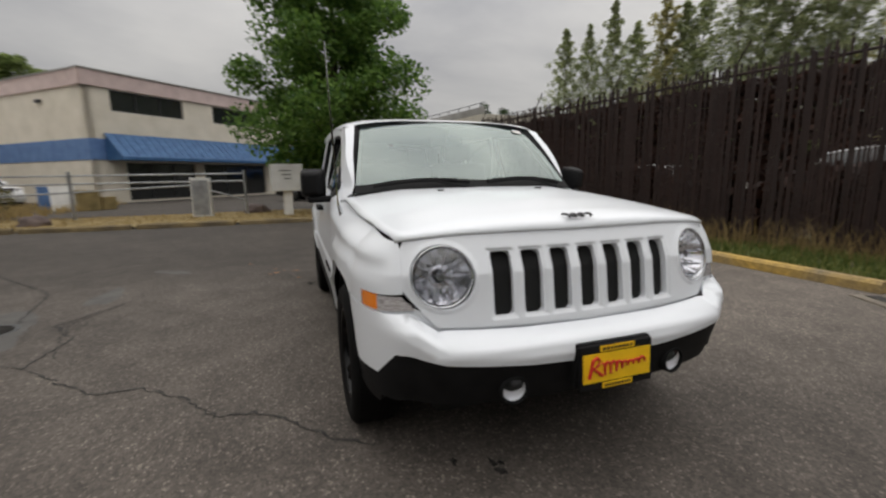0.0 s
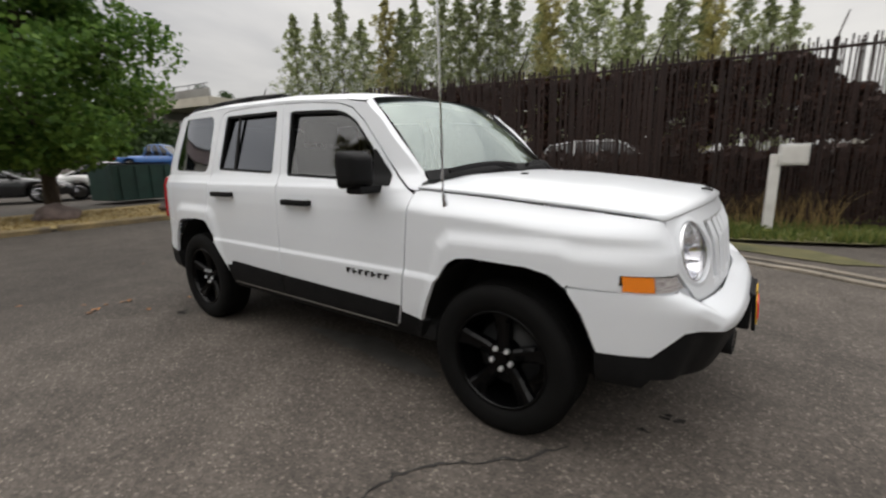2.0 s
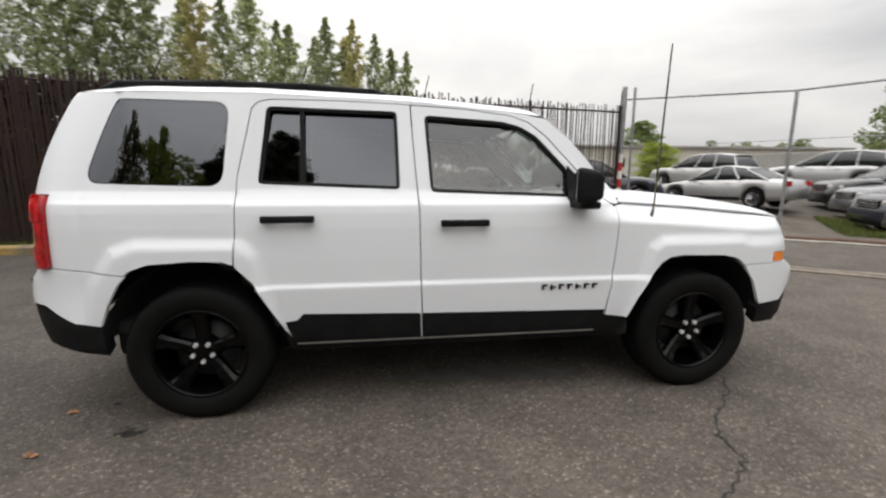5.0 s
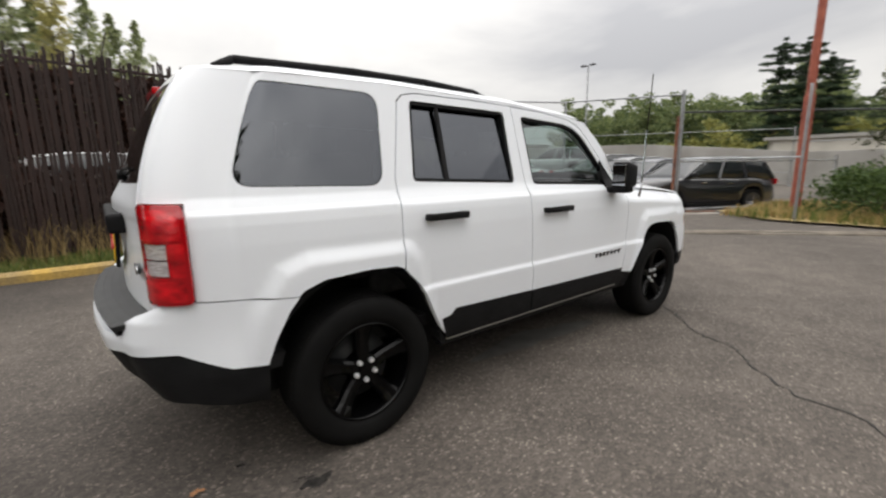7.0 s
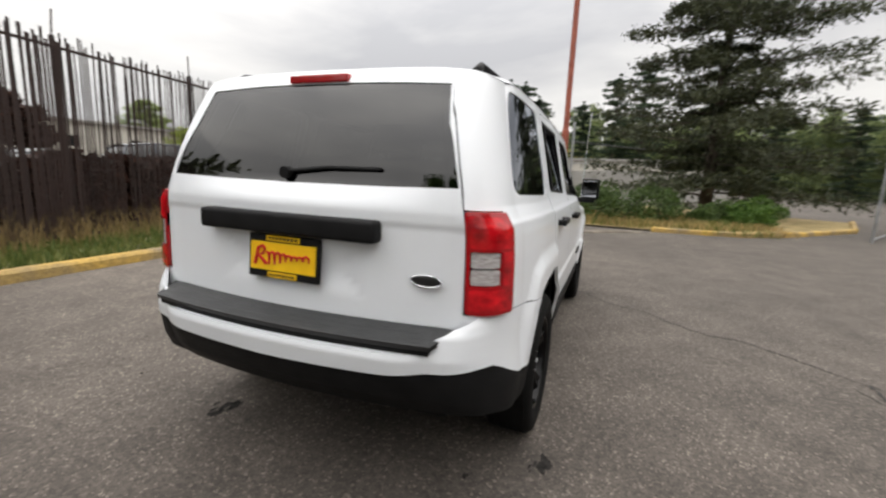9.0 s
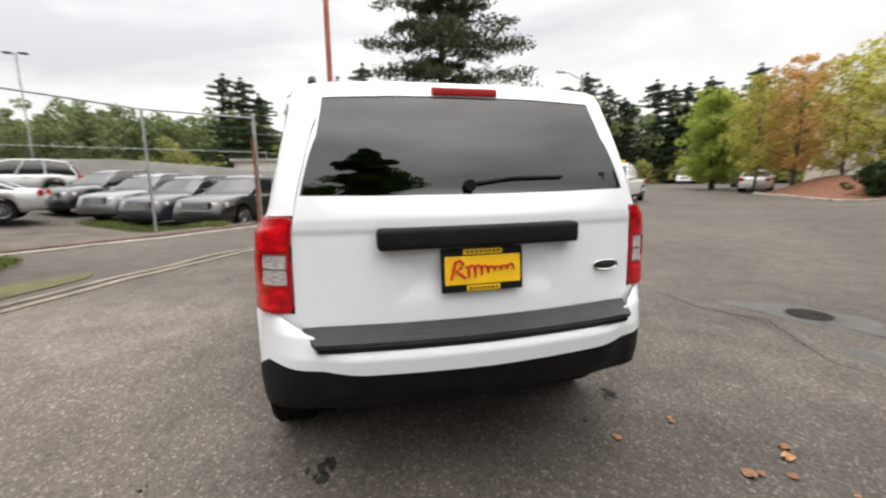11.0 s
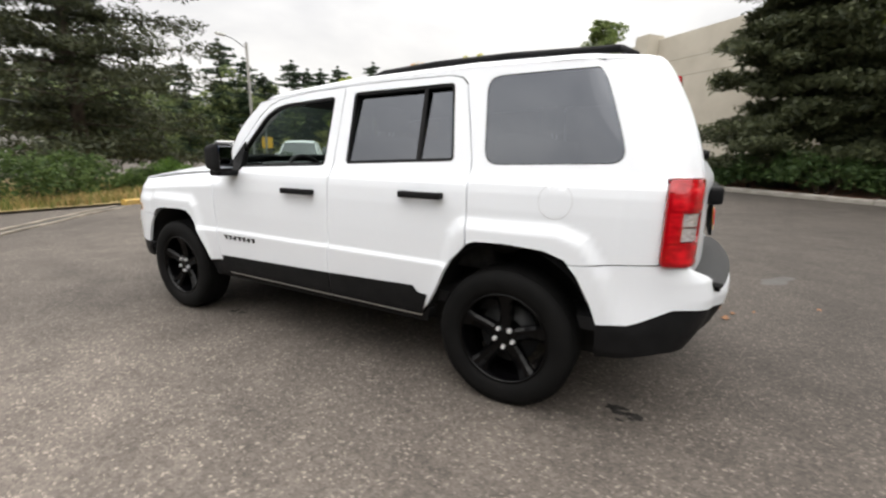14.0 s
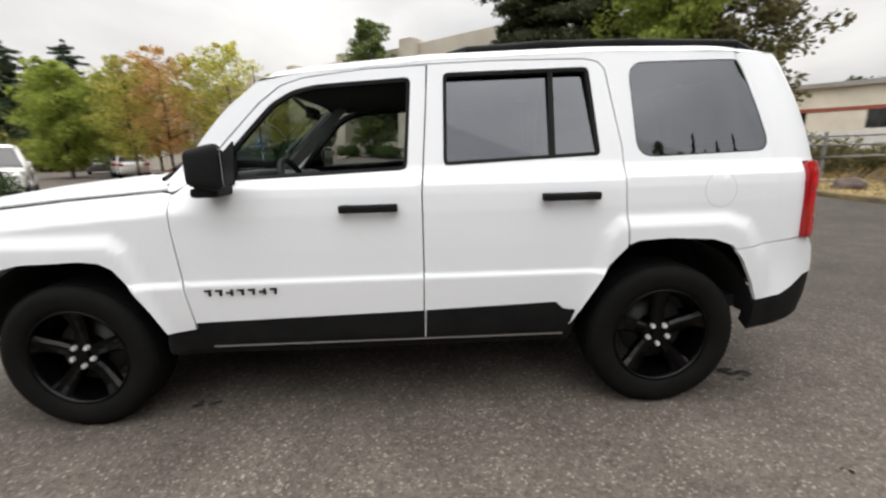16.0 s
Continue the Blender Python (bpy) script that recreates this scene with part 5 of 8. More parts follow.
def long_shed(label, a, b, depth, h, mat, doors=0, z0=0.0, wins=0):
    s = new("warehouse")
    tagged(s, label, "building")
    a2, b2 = Vector(a), Vector(b)
    d = (b2 - a2)
    L = d.length
    d.normalize()
    nrm = Vector((d.y, -d.x))
    if nrm.dot(Vector((0, 0)) - a2) < 0:
        nrm = -nrm
    hs = [((i + 0.5) * L / max(doors, 1) - 1.6, (i + 0.5) * L / max(doors, 1) + 1.6, z0, z0 + h * 0.7) for i in range(doors)]
    hs += [((i + 0.5) * L / max(wins, 1) - 0.5, (i + 0.5) * L / max(wins, 1) + 0.5, z0 + h * 0.45, z0 + h * 0.7) for i in range(wins)]
    facade(s, a, (d.x, d.y), (nrm.x, nrm.y), L, z0 + h, hs, mat, 0.3, z0 - 0.6)
    for hh in hs:
        window_unit(s, a, (d.x, d.y), (nrm.x, nrm.y), *hh, panes=2)
    wall_frame(s, a, (d.x, d.y), (nrm.x, nrm.y), "roof", -0.3, L + 0.3, z0 + h, z0 + h + 0.25, M["wallgrey"], depth, 0.3)
    for sx in (0.0, L):
        e = (a[0] + d.x * sx, a[1] + d.y * sx)
        sg = 1 if sx else -1
        facade(s, e, (-nrm.x, -nrm.y), (d.x * sg, d.y * sg), depth, z0 + h, [], mat, 0.3, z0 - 0.6)
    return s


long_shed("long low pale warehouse behind the car lot", (8, 43.4), (54, 41.6), 12, 3.85, M["shed"], 0, 0.5, 9)
long_shed("long low grey warehouse with loading doors", (44, 10), (42, -9), 10, 3.4, M["shed"], 4, -0.2)


def heading(dx, dy):
    return math.degrees(math.atan2(dy, dx))


def viaduct(label, mid, u, before, after, z):
    """Road bridge on tapered columns: deck, parapets with posts, cross beams."""
    v = thing("road_bridge", on_land(*mid), heading(*u))
    tagged(v, label, "bridge")
    z0 = z - float(land(*mid))
    bm = bmesh.new()
    add_box(bm, ((after - before) / 2, 0, z0 + 0.45), (before + after, 9.0, 0.9), bevel=0.06)
    part("deck", bm, M["beige"], v)
    for y in (-4.35, 4.35):
        bm = bmesh.new()
        add_box(bm, ((after - before) / 2, y, z0 + 1.3), (before + after, 0.3, 0.8), bevel=0.04)
        p = part("parapet", bm, M["wallgrey"], v, "weathered grey concrete parapet")
        for x in np.arange(-before + 1, after, 2.4):
            bm = bmesh.new()
            add_box(bm, (x, y, z0 + 1.95), (0.12, 0.12, 0.5), bevel=0.015)
            part("rail_post", bm, M["galv"], p)
        bm = bmesh.new()
        add_tube(bm, (-before, y, z0 + 2.15), (after, y, z0 + 2.15), 0.06, n=8)
        part("top_rail", bm, M["galv"], p)
    for x in np.arange(-before + 5, after, 19.0):
        for y in (-2.6, 2.6):
            bm = bmesh.new()
            add_tube(bm, (x, y, -1.2), (x, y, z0 - 0.75), 0.6, 0.75, n=20)
            part("column", bm, M["beige"], v, "tapered pale concrete column")
        bm = bmesh.new()
        add_box(bm, (x, 0, z0 - 0.4), (1.5, 8.2, 0.85), bevel=0.06)
        part("cross_beam", bm, M["wallgrey"], v)
    return v


viaduct("pale concrete road bridge on columns beyond the trees", (-52.8, 22.6), (0.98, 0.19), 43, 9, 7.2)
ls = long_shed("pale industrial building beyond the road", (-25, -18.5), (-13, -31), 12, 4.0, M["stucco"], 0, 0, 5)
dx, dy = 12 / math.hypot(12, 12.5), -12.5 / math.hypot(12, 12.5)
wall_frame(ls, (-25, -18.5), (dx, dy), (-dy, dx), "stripe", 0.0, 17.3, 2.75, 2.95, M["redpole"], 0.05, 0.03)
wall_frame(ls, (-25, -18.5), (dx, dy), (-dy, dx), "dado", 0.0, 17.3, -0.3, 1.7, M["whitepaint"], 0.05, 0.02)
bw = strip("block_wall", [(24, 26), (32, 7), (33, -9)], 0.2, 2.1, M["wallgrey"], bevel=0.02)
tagged(bw, "long grey block wall behind the parked cars", "wall", kind="structure")

# ---- more trees: conifers by the mulch bed, autumn trees, woods ----
cf = conifer("cypress_tree", "dense dark green conifer over the mulch bed", 11.0, 2.6, 0.6, M["needle"], 81, 22, 10, 620, 0.1, 0.22, 0.34, 0.55)
cf.matrix_basis = pose(*on_land(-4.5, -14.2, -0.05))
for x, y, s, a in ((-6.6, -14.4, 0.72, 60),):
    c = copy_thing(cf, pose(*on_land(x, y, -0.05), 0, 0, a))
    c.scale = (s, s, s)
for i, (x, y, s) in enumerate([(-3.7, -13.5, 1.05), (-5.2, -12.6, 1.2), (-7.2, -11.8, 1.1), (-9.2, -11.2, 0.9)]):
    b = bush("juniper", "low spreading dark green juniper on the mulch", 1.3 * s, 1.0 * s, 1.1 * s, M["hedge"], 90 + i, 3600, 0.06)
    b.matrix_basis = pose(*on_land(x, y))
lt = crowned_tree("lime_tree", "bright yellow-green tree beside the road", 8.0, 2.4, 0.9, M["leaf_lime"], 85, 24, 850, 0.085, "round", 0.13)
lt.matrix_basis = pose(*on_land(-8.4, -12.6))
for x, y, s, a in ((-9.6, -15.6, 1.0, 200),):
    c = copy_thing(lt, pose(*on_land(x, y), 0, 0, a))
    c.scale = (s, s, s)
gt = crowned_tree("maple_tree", "small maple turning yellow in the planting island", 7.6, 2.3, 1.5, M["leaf_gold"], 86, 24, 240, 0.085, "round", 0.1)
gt.matrix_basis = pose(12.0, -26.0, 0.3)
og = crowned_tree("maple_tree", "small maple turning orange in the planting island", 7.4, 2.3, 1.5, M["leaf_orange"], 87, 22, 230, 0.085, "round", 0.1)
og.matrix_basis = pose(15.6, -25.2, 0.1)
for src, x, y, s, a in ((gt, 14.0, -26.4, 0.95, 70), (gt, 17.2, -24.3, 0.9, 200), (gt, 8.3, -25.4, 0.78, 33), (og, 18.6, -29.0, 1.0, 90)):
    c = copy_thing(src, pose(x, y, float(land(x, y)), 0, 0, a))
    c.scale = (s, s, s)
for x, y, s, a in ((24.2, -28.2, 0.95, 10), (25.6, -30.0, 0.9, 90), (21.6, -29.4, 0.85, 50)):
    c = copy_thing(lt, pose(x, y, 0, 0, 0, a))
    c.scale = (s, s, s)
tr2 = crowned_tree("courtyard_tree", "tall feathery green tree against the building", 7.2, 1.4, 0.6, M["leaf_court"], 88, 34, 420, 0.08, "round", 0.1)
tr2.matrix_basis = pose(*on_land(2.75, -22.95))
for i, (x, y, k) in enumerate([(2.0, -21.9, 0.7), (0.3, -21.7, 0.75), (-0.6, -21.2, 0.6), (4.4, -24.0, 0.7)]):
    b = bush("shrub", "dark green shrub at the foot of the building", 1.1 * k, 1.1 * k, 1.2 * k, M["leaf_shrub"], 190 + i, 2200, 0.06)
    b.matrix_basis = pose(*on_land(x, y))
tr3 = crowned_tree("verge_tree", "thin brownish green tree on the road verge", 8.4, 1.8, 1.6, M["leaf_brown"], 89, 24, 420, 0.085, "round", 0.1)
tr3.matrix_basis = pose(*on_land(-10.5, -11.4))


c = copy_thing(tr2, pose(38.0, 58.5, 0.5, 0, 0, 40))
c.scale = (2.1, 2.1, 1.22)
c = copy_thing(tr2, pose(-51, -26, 0, 0, 0, 200))
c.scale = (3.0, 3.0, 1.8)
c = copy_thing(lt, pose(22.6, 31.4, 0.4, 0, 0, 120))
c.scale = (0.75, 0.75, 0.45)


def hedge(label, pts, w, h, seed, lift=0.0, dense=26, leaf=0.05, r_=0.2):
    rs = np.random.RandomState(seed)
    cs, rr = [], []
    for a, b in zip(pts[:-1], pts[1:]):
        for k in range(int(math.dist(a, b) * dense)):
            f = rs.uniform()
            x, y = a[0] + (b[0] - a[0]) * f + rs.uniform(-w, w) / 2, a[1] + (b[1] - a[1]) * f + rs.uniform(-w, w) / 2
            cs.append((x, y, float(land(x, y)) + lift + rs.uniform(0.15, h - 0.15)))
            rr.append(r_)
    root = thing("hedge")
    bm = bmesh.new()
    for x, y, z in cs[::9]:
        add_tube(bm, (x, y, float(land(x, y)) - 0.02), (x, y, z), 0.02, 0.008, n=5)
    part("stems", bm, M["bark"], root)
    o = new("foliage", leaf_mesh("foliage", clump_points(rs, cs, rr, 40), leaf, M["hedge"], seed, 0, 0.6))
    o.parent = root
    tagged(root, label, "hedge")


hedge("clipped dark green hedge on the planting island", [(9.6, -21.4), (5.8, -23.0)], 1.5, 1.55, 3, 0.12, 80, 0.085, 0.24)
hedge("low dark green hedge along the building", [(3.8, -24.5), (1.2, -20.6)], 1.0, 0.7, 4)

fir = conifer("fir_tree", "tall dark fir standing in the far wood", 18, 4.6, 0.8, M["needle_dark"], 95, 20, 7, 130, 0.2, 0.25, 0.48, 0.42)
firs = [(55.2, 12.7, 0.84), (55.7, 10.7, 0.76), (56.2, 8.8, 0.8), (56.7, 3.2, 0.7), (57, -0.8, 0.82), (56.4, -4, 0.87), (55.5, -36.8, 0.92), (52.5, -41.3, 0.84), (50, -44.4, 0.84), (48.7, -46, 0.9), (47.4, -47.3, 0.8), (45.6, -49.2, 0.78), (43.8, -50.9, 0.82), (41.5, -52.6, 0.8), (58, -33, 0.75), (61, -27, 0.72), (38, -56, 0.78), (64, -20, 0.7), (54, -39.5, 0.78), (62, -12, 0.7)]
for i, (x, y, s) in enumerate(firs):
    if i == 0:
        fir.matrix_basis = pose(x, y, 0) @ Matrix.Scale(s * 0.9, 4)
        continue
    c = copy_thing(fir, pose(x, y, 0, 0, 0, i * 67))
    c.scale = (s, s, s * R.uniform(0.78, 1.02))


def wood(label, spans, mat, seed, leaf=0.26):
    """Far wood: many crowns in one mesh, uneven along the top."""
    rs = np.random.RandomState(seed)
    cs, rr = [], []
    for a0, a1, dist, h, n in spans:
        for _ in range(n):
            a = radians(rs.uniform(a0, a1))
            d = dist * rs.uniform(0.92, 1.15)
            hh = h * (0.7 + 0.45 * noise.noise(Vector((a * 14, seed, 0)))) * rs.uniform(0.75, 1.05)
            for k in range(7):
                cs.append((d * math.cos(a) + rs.normal() * 1.3, d * math.sin(a) + rs.normal() * 1.3, hh * (k + 0.6) / 7))
                rr.append(1.9 * (1.1 - 0.6 * k / 7))
    o = new("woodland", leaf_mesh("woodland", clump_points(rs, cs, rr, 64), leaf, mat, seed, 0, 0.7))
    tagged(o, label, "woodland", kind="stuff")


wood("mixed green wood on the far hillside", [(-65, -30, 72, 15, 130), (-30, 8, 84, 18, 210), (8, 36, 86, 18, 200), (36, 64, 105, 10, 80)], M["wood_green"], 1)
wood("yellowing trees at the edge of the far wood", [(-58, -40, 66, 5, 24), (0, 24, 74, 8, 34)], M["wood_yellow"], 2)
wood("dark green wood round the concrete bridge", [(146, 182, 45, 7.0, 85), (118, 140, 75, 9, 40), (140, 178, 78, 15, 90), (175, 215, 80, 8, 50), (215, 255, 70, 9, 50)], M["hedge"], 3)


# ---- the white car ----
from mathutils.geometry import delaunay_2d_cdt

HOOD_X, HOOD_Z = [0.83, 1.28, 1.62, 1.8, 1.98], [1.06, 1.03, 0.998, 0.978, 0.965]
FLARE_F = [(0.80, 0.30), (0.86, 0.42), (0.985, 0.84), (1.06, 0.905), (1.58, 0.905), (1.69, 0.86), (1.79, 0.72), (1.86, 0.50), (1.86, 0.30)]
FLARE_R = [(-0.83, 0.30), (-0.90, 0.45), (-1.0, 0.84), (-1.07, 0.92), (-1.56, 0.925), (-1.68, 0.88), (-1.79, 0.72), (-1.86, 0.50), (-1.86, 0.30)]


def inside_depth(poly, x, z):
    """Distance inside a polygon, negative outside."""
    best = np.full(np.shape(x), 1e9)
    ins = np.zeros(np.shape(x), bool)
    for (x0, z0), (x1, z1) in zip(poly, poly[1:] + poly[:1]):
        dx, dz = x1 - x0, z1 - z0
        t = np.clip(((x - x0) * dx + (z - z0) * dz) / (dx * dx + dz * dz), 0, 1)
        best = np.minimum(best, np.hypot(x - x0 - t * dx, z - z0 - t * dz))
        cross = (z0 > z) != (z1 > z)
        with np.errstate(divide="ignore", invalid="ignore"):
            xi = x0 + (z - z0) * dx / np.where(dz == 0, 1e-9, dz)
        ins ^= cross & (x < xi)
    return np.where(ins, best, -best)


def half_width(x, z):
    """Half width of the body at x and height z, with shoulder, groove and wheel flares."""
    y = np.interp(z, [0.30, 0.34, 0.40, 0.50, 0.655, 0.678, 0.80, 0.95, 1.03, 1.068, 1.084, 1.13, 1.54, 1.66],
                  [0.80, 0.835, 0.852, 0.864, 0.874, 0.86, 0.861, 0.857, 0.850, 0.843, 0.830, 0.806, 0.712, 0.685])
    plain = np.interp(z, [0.30, 0.34, 0.40, 0.50, 0.655, 0.80, 0.95, 1.03, 1.068, 1.084, 1.13, 1.54, 1.66],
                      [0.80, 0.835, 0.852, 0.862, 0.864, 0.862, 0.857, 0.850, 0.843, 0.830, 0.806, 0.712, 0.685])
    ends = np.maximum(smooth01((-1.1 - x) / 0.5), smooth01((x - 1.2) / 0.4))
    y = y + (plain - y) * ends
    y = y - 0.10 * np.clip((x - 1.30) / 0.6, 0, None) ** 2 - 0.05 * np.clip((-1.40 - x) / 0.5, 0, None) ** 2
    y = y - smooth01((z - 1.05) / 0.12) * 0.035 * np.clip((x - 0.2) / 0.7, 0, 1)
    y = y - smooth01((x - 0.62) / 0.3) * 0.075 * smooth01((z - np.interp(x, HOOD_X, HOOD_Z) + 0.10) / 0.11)
    fl = np.maximum(smooth01(inside_depth(FLARE_F, x, z) / 0.075), smooth01(inside_depth(FLARE_R, x, z) / 0.075))
    return y + 0.023 * fl


def front_x(y, z):
    return np.interp(z, [0.3, 0.66, 0.85, 0.985, 1.06], [2.07, 2.07, 2.045, 1.985, 1.94]) - 0.06 * (y / 0.72) ** 2 - 0.05 * (y / 0.72) ** 6


def shell(u, z):
    """Plan point of the body: u is x along the side and runs on round the corners to the front and rear."""
    u, z = np.broadcast_arrays(np.asarray(u, float), np.asarray(z, float))
    X, Y = u.copy(), half_width(np.clip(u, -1.80, 1.62), z)
    th = np.clip((-1.80 - u) / 0.40, 0, 1) * math.pi / 2
    rear = u < -1.80
    X = np.where(rear, -1.80 - 0.26 * np.sin(th), X)
    yb = 0.60 - 0.03 * smooth01((z - 1.1) / 0.45)
    Y = np.where(rear, yb + (Y - yb) * np.clip(np.cos(th), 0, 1) ** 0.6, Y)
    back = u < -2.20
    yv = np.clip(2.80 + u, 0, 0.6)
    bow = 0.05 - 0.03 * smooth01((z - 1.1) / 0.1)
    X = np.where(back, -2.06 - bow * (1 - (yv / 0.6) ** 2), X)
    Y = np.where(back, yv * yb / 0.6, Y)
    tq = np.clip((z - 1.10) / 0.45, 0, None)
    lean = np.where(z < 1.55, 0.17 * (0.45 * tq + 0.55 * tq ** 2), np.interp(z, [1.55, 1.60, 1.66], [0.17, 0.21, 0.285]))
    X = X + lean * smooth01((-1.55 - u) / 0.35)
    tf = np.clip((u - 1.62) / 0.36, 0, 1) * math.pi / 2
    nose = u > 1.62
    X = np.where(nose, 1.62 + (front_x(0.70, z) - 1.62) * np.sin(tf), X)
    Y = np.where(nose, 0.70 + (Y - 0.70) * np.clip(np.cos(tf), 0, 1) ** 0.8, Y)
    face = u > 1.98
    yf = np.clip(2.68 - u, 0, 0.7)
    X = np.where(face, front_x(yf, z), X)
    Y = np.where(face, yf, Y)
    return X, Y


def body_point(c, z, mode, off, lengthwise=False):
    """Places for panel coordinates: c is u on a side (-1 right, 1 left), or signed width at the front or rear."""
    c, z = np.asarray(c, float), np.asarray(z, float)
    if mode in (-1, 1):
        u, s = c, np.full(c.shape, float(mode))
    else:
        s = np.where(c < 0, -1.0, 1.0)
        u = (2.68 - np.abs(c)) if mode == "front" else (-2.80 + np.abs(c))
    X, Y = shell(u, z)
    e = 0.004
    X1, Y1 = shell(u + e, z)
    X0, Y0 = shell(u - e, z)
    tx, ty = X1 - X0, Y1 - Y0
    k = np.hypot(tx, ty) + 1e-9
    o = off(u, z) if callable(off) else off
    if lengthwise:
        X = X + o * (1.0 if mode == "front" else -1.0)
    else:
        X, Y = X - ty / k * o, Y + tx / k * o
    return np.stack([X, s * Y, z], -1)


def densify(poly, step):
    out = []
    for a, b in zip(poly, poly[1:] + poly[:1]):
        k = max(1, int(math.ceil(math.dist(a, b) / step)))
        out += [(a[0] + (b[0] - a[0]) * i / k, a[1] + (b[1] - a[1]) * i / k) for i in range(k)]
    return out


def rounded(poly, r, n=4):
    """Corners of a polygon cut to arcs."""
    out = []
    m = len(poly)
    for i in range(m):
        p, a, b = Vector(poly[i]), Vector(poly[i - 1]), Vector(poly[(i + 1) % m])
        d1, d2 = (a - p), (b - p)
        k = min(r, d1.length * 0.45, d2.length * 0.45)
        q1, q2 = p + d1.normalized() * k, p + d2.normalized() * k
        for j in range(n + 1):
            t = j / n
            v = q1 * (1 - t) ** 2 + p * 2 * t * (1 - t) + q2 * t ** 2
            out.append((v.x, v.y))
    return out


def inset_poly(poly, d):
    """Polygon moved inwards by d, corner by corner."""
    area = sum(a[0] * b[1] - b[0] * a[1] for a, b in zip(poly, poly[1:] + poly[:1]))
    sg = 1 if area > 0 else -1
    out = []
    for i in range(len(poly)):
        a, p, b = Vector(poly[i - 1]), Vector(poly[i]), Vector(poly[(i + 1) % len(poly)])
        e1, e2 = (p - a).normalized(), (b - p).normalized()
        n1, n2 = Vector((-e1.y, e1.x)) * sg, Vector((-e2.y, e2.x)) * sg
        n = (n1 + n2)
        if n.length < 1e-6:
            n = n1
        n.normalize()
        k = d / max(0.4, n.dot(n1))
        out.append((p.x + n.x * k, p.y + n.y * k))
    return out


def panel(name, outline, material, parent, mode, off=0.0, holes=(), depth=0.018, step=0.032, label="", lengthwise=False):
    """Sheet-metal panel: fills an outline with holes on the body shell, with smooth normals and folded-in edges."""
    loops = [densify(list(outline), 0.03)] + [densify(list(h), 0.03) for h in holes]
    pts, edges = [], []
    for lp in loops:
        k = len(pts)
        pts += lp
        edges += [(k + i, k + (i + 1) % len(lp)) for i in range(len(lp))]
    nb = len(pts)
    xs, zs = np.array([p[0] for p in pts]), np.array([p[1] for p in pts])
    gx, gz = np.meshgrid(np.arange(xs.min(), xs.max(), step), np.arange(zs.min(), zs.max(), step * 0.6))
    gx, gz = gx.ravel(), gz.ravel()
    dep = inside_depth(loops[0], gx, gz)
    for h in loops[1:]:
        dep = np.minimum(dep, -inside_depth(h, gx, gz))
    keep = dep > step * 0.3
    allp = pts + list(zip(gx[keep].tolist(), gz[keep].tolist()))
    vs, _, fs, _, _, _ = delaunay_2d_cdt([Vector(p) for p in allp], edges, [], 0, 1e-6)
    c = np.array([v.x for v in vs])
    z = np.array([v.y for v in vs])
    tri = np.array([f for f in fs if len(f) == 3])
    mx, mz = c[tri].mean(1), z[tri].mean(1)
    ok = inside_depth(loops[0], mx, mz) > 0
    for h in loops[1:]:
        ok &= inside_depth(h, mx, mz) < 0
    tri = tri[ok]
    P = body_point(c, z, mode, off, lengthwise)
    e = 0.003
    du = body_point(c + e, z, mode, off, lengthwise) - body_point(c - e, z, mode, off, lengthwise)
    dz = body_point(c, z + e, mode, off, lengthwise) - body_point(c, z - e, mode, off, lengthwise)
    N = np.cross(du, dz)
    N /= np.linalg.norm(N, axis=1)[:, None] + 1e-12
    out = P - np.array([0.0, 0.0, P[:, 2].mean()])
    out[:, 2] = 0
    sgn = np.sign((N * out).sum(1))
    N *= np.where(sgn == 0, 1, sgn)[:, None]
    a, b, d = P[tri[:, 0]], P[tri[:, 1]], P[tri[:, 2]]
    flip = (np.cross(b - a, d - a) * N[tri[:, 0]]).sum(1) < 0
    tri[flip] = tri[flip][:, ::-1]
    verts, norms, faces = P.tolist(), N.tolist(), tri.tolist()
    # folded edge
    if depth:
        cnt = {}
        for f in tri.tolist():
            for i in range(3):
                cnt[(f[i], f[(i + 1) % 3])] = 1
        rim = [k for k in cnt if (k[1], k[0]) not in cnt]
        ids, inner = {}, {}
        for i, j in rim:
            for q in (i, j):
                if q not in ids:
                    ids[q] = len(verts)
                    verts.append(P[q].tolist())
                    norms.append(N[q].tolist())
                    inner[q] = len(verts)
                    verts.append((P[q] - N[q] * depth).tolist())
                    norms.append(N[q].tolist())
        for i, j in rim:
            t = P[j] - P[i]
            o = np.cross(t, N[i])
            o /= np.linalg.norm(o) + 1e-12
            for q in (ids[i], ids[j]):
                w = np.array(norms[q]) * 0.55 + o
                norms[q] = (w / (np.linalg.norm(w) + 1e-12)).tolist()
            for q in (inner[i], inner[j]):
                norms[q] = o.tolist()
            faces.append((ids[j], ids[i], inner[i], inner[j]))
    me = bpy.data.meshes.new(name)
    me.from_pydata(verts, [], faces)
    me.materials.append(material)
    me.polygons.foreach_set("use_smooth", [True] * len(me.polygons))
    me.normals_split_custom_set_from_vertices(norms)
    me.update()
    ob = new(name, me)
    ob.parent = parent
    if label:
        ob["label"] = label
    return ob


car = thing("sport_utility_car")
tagged(car, "white boxy four-door sport utility car with black wheels and lower cladding", "car")

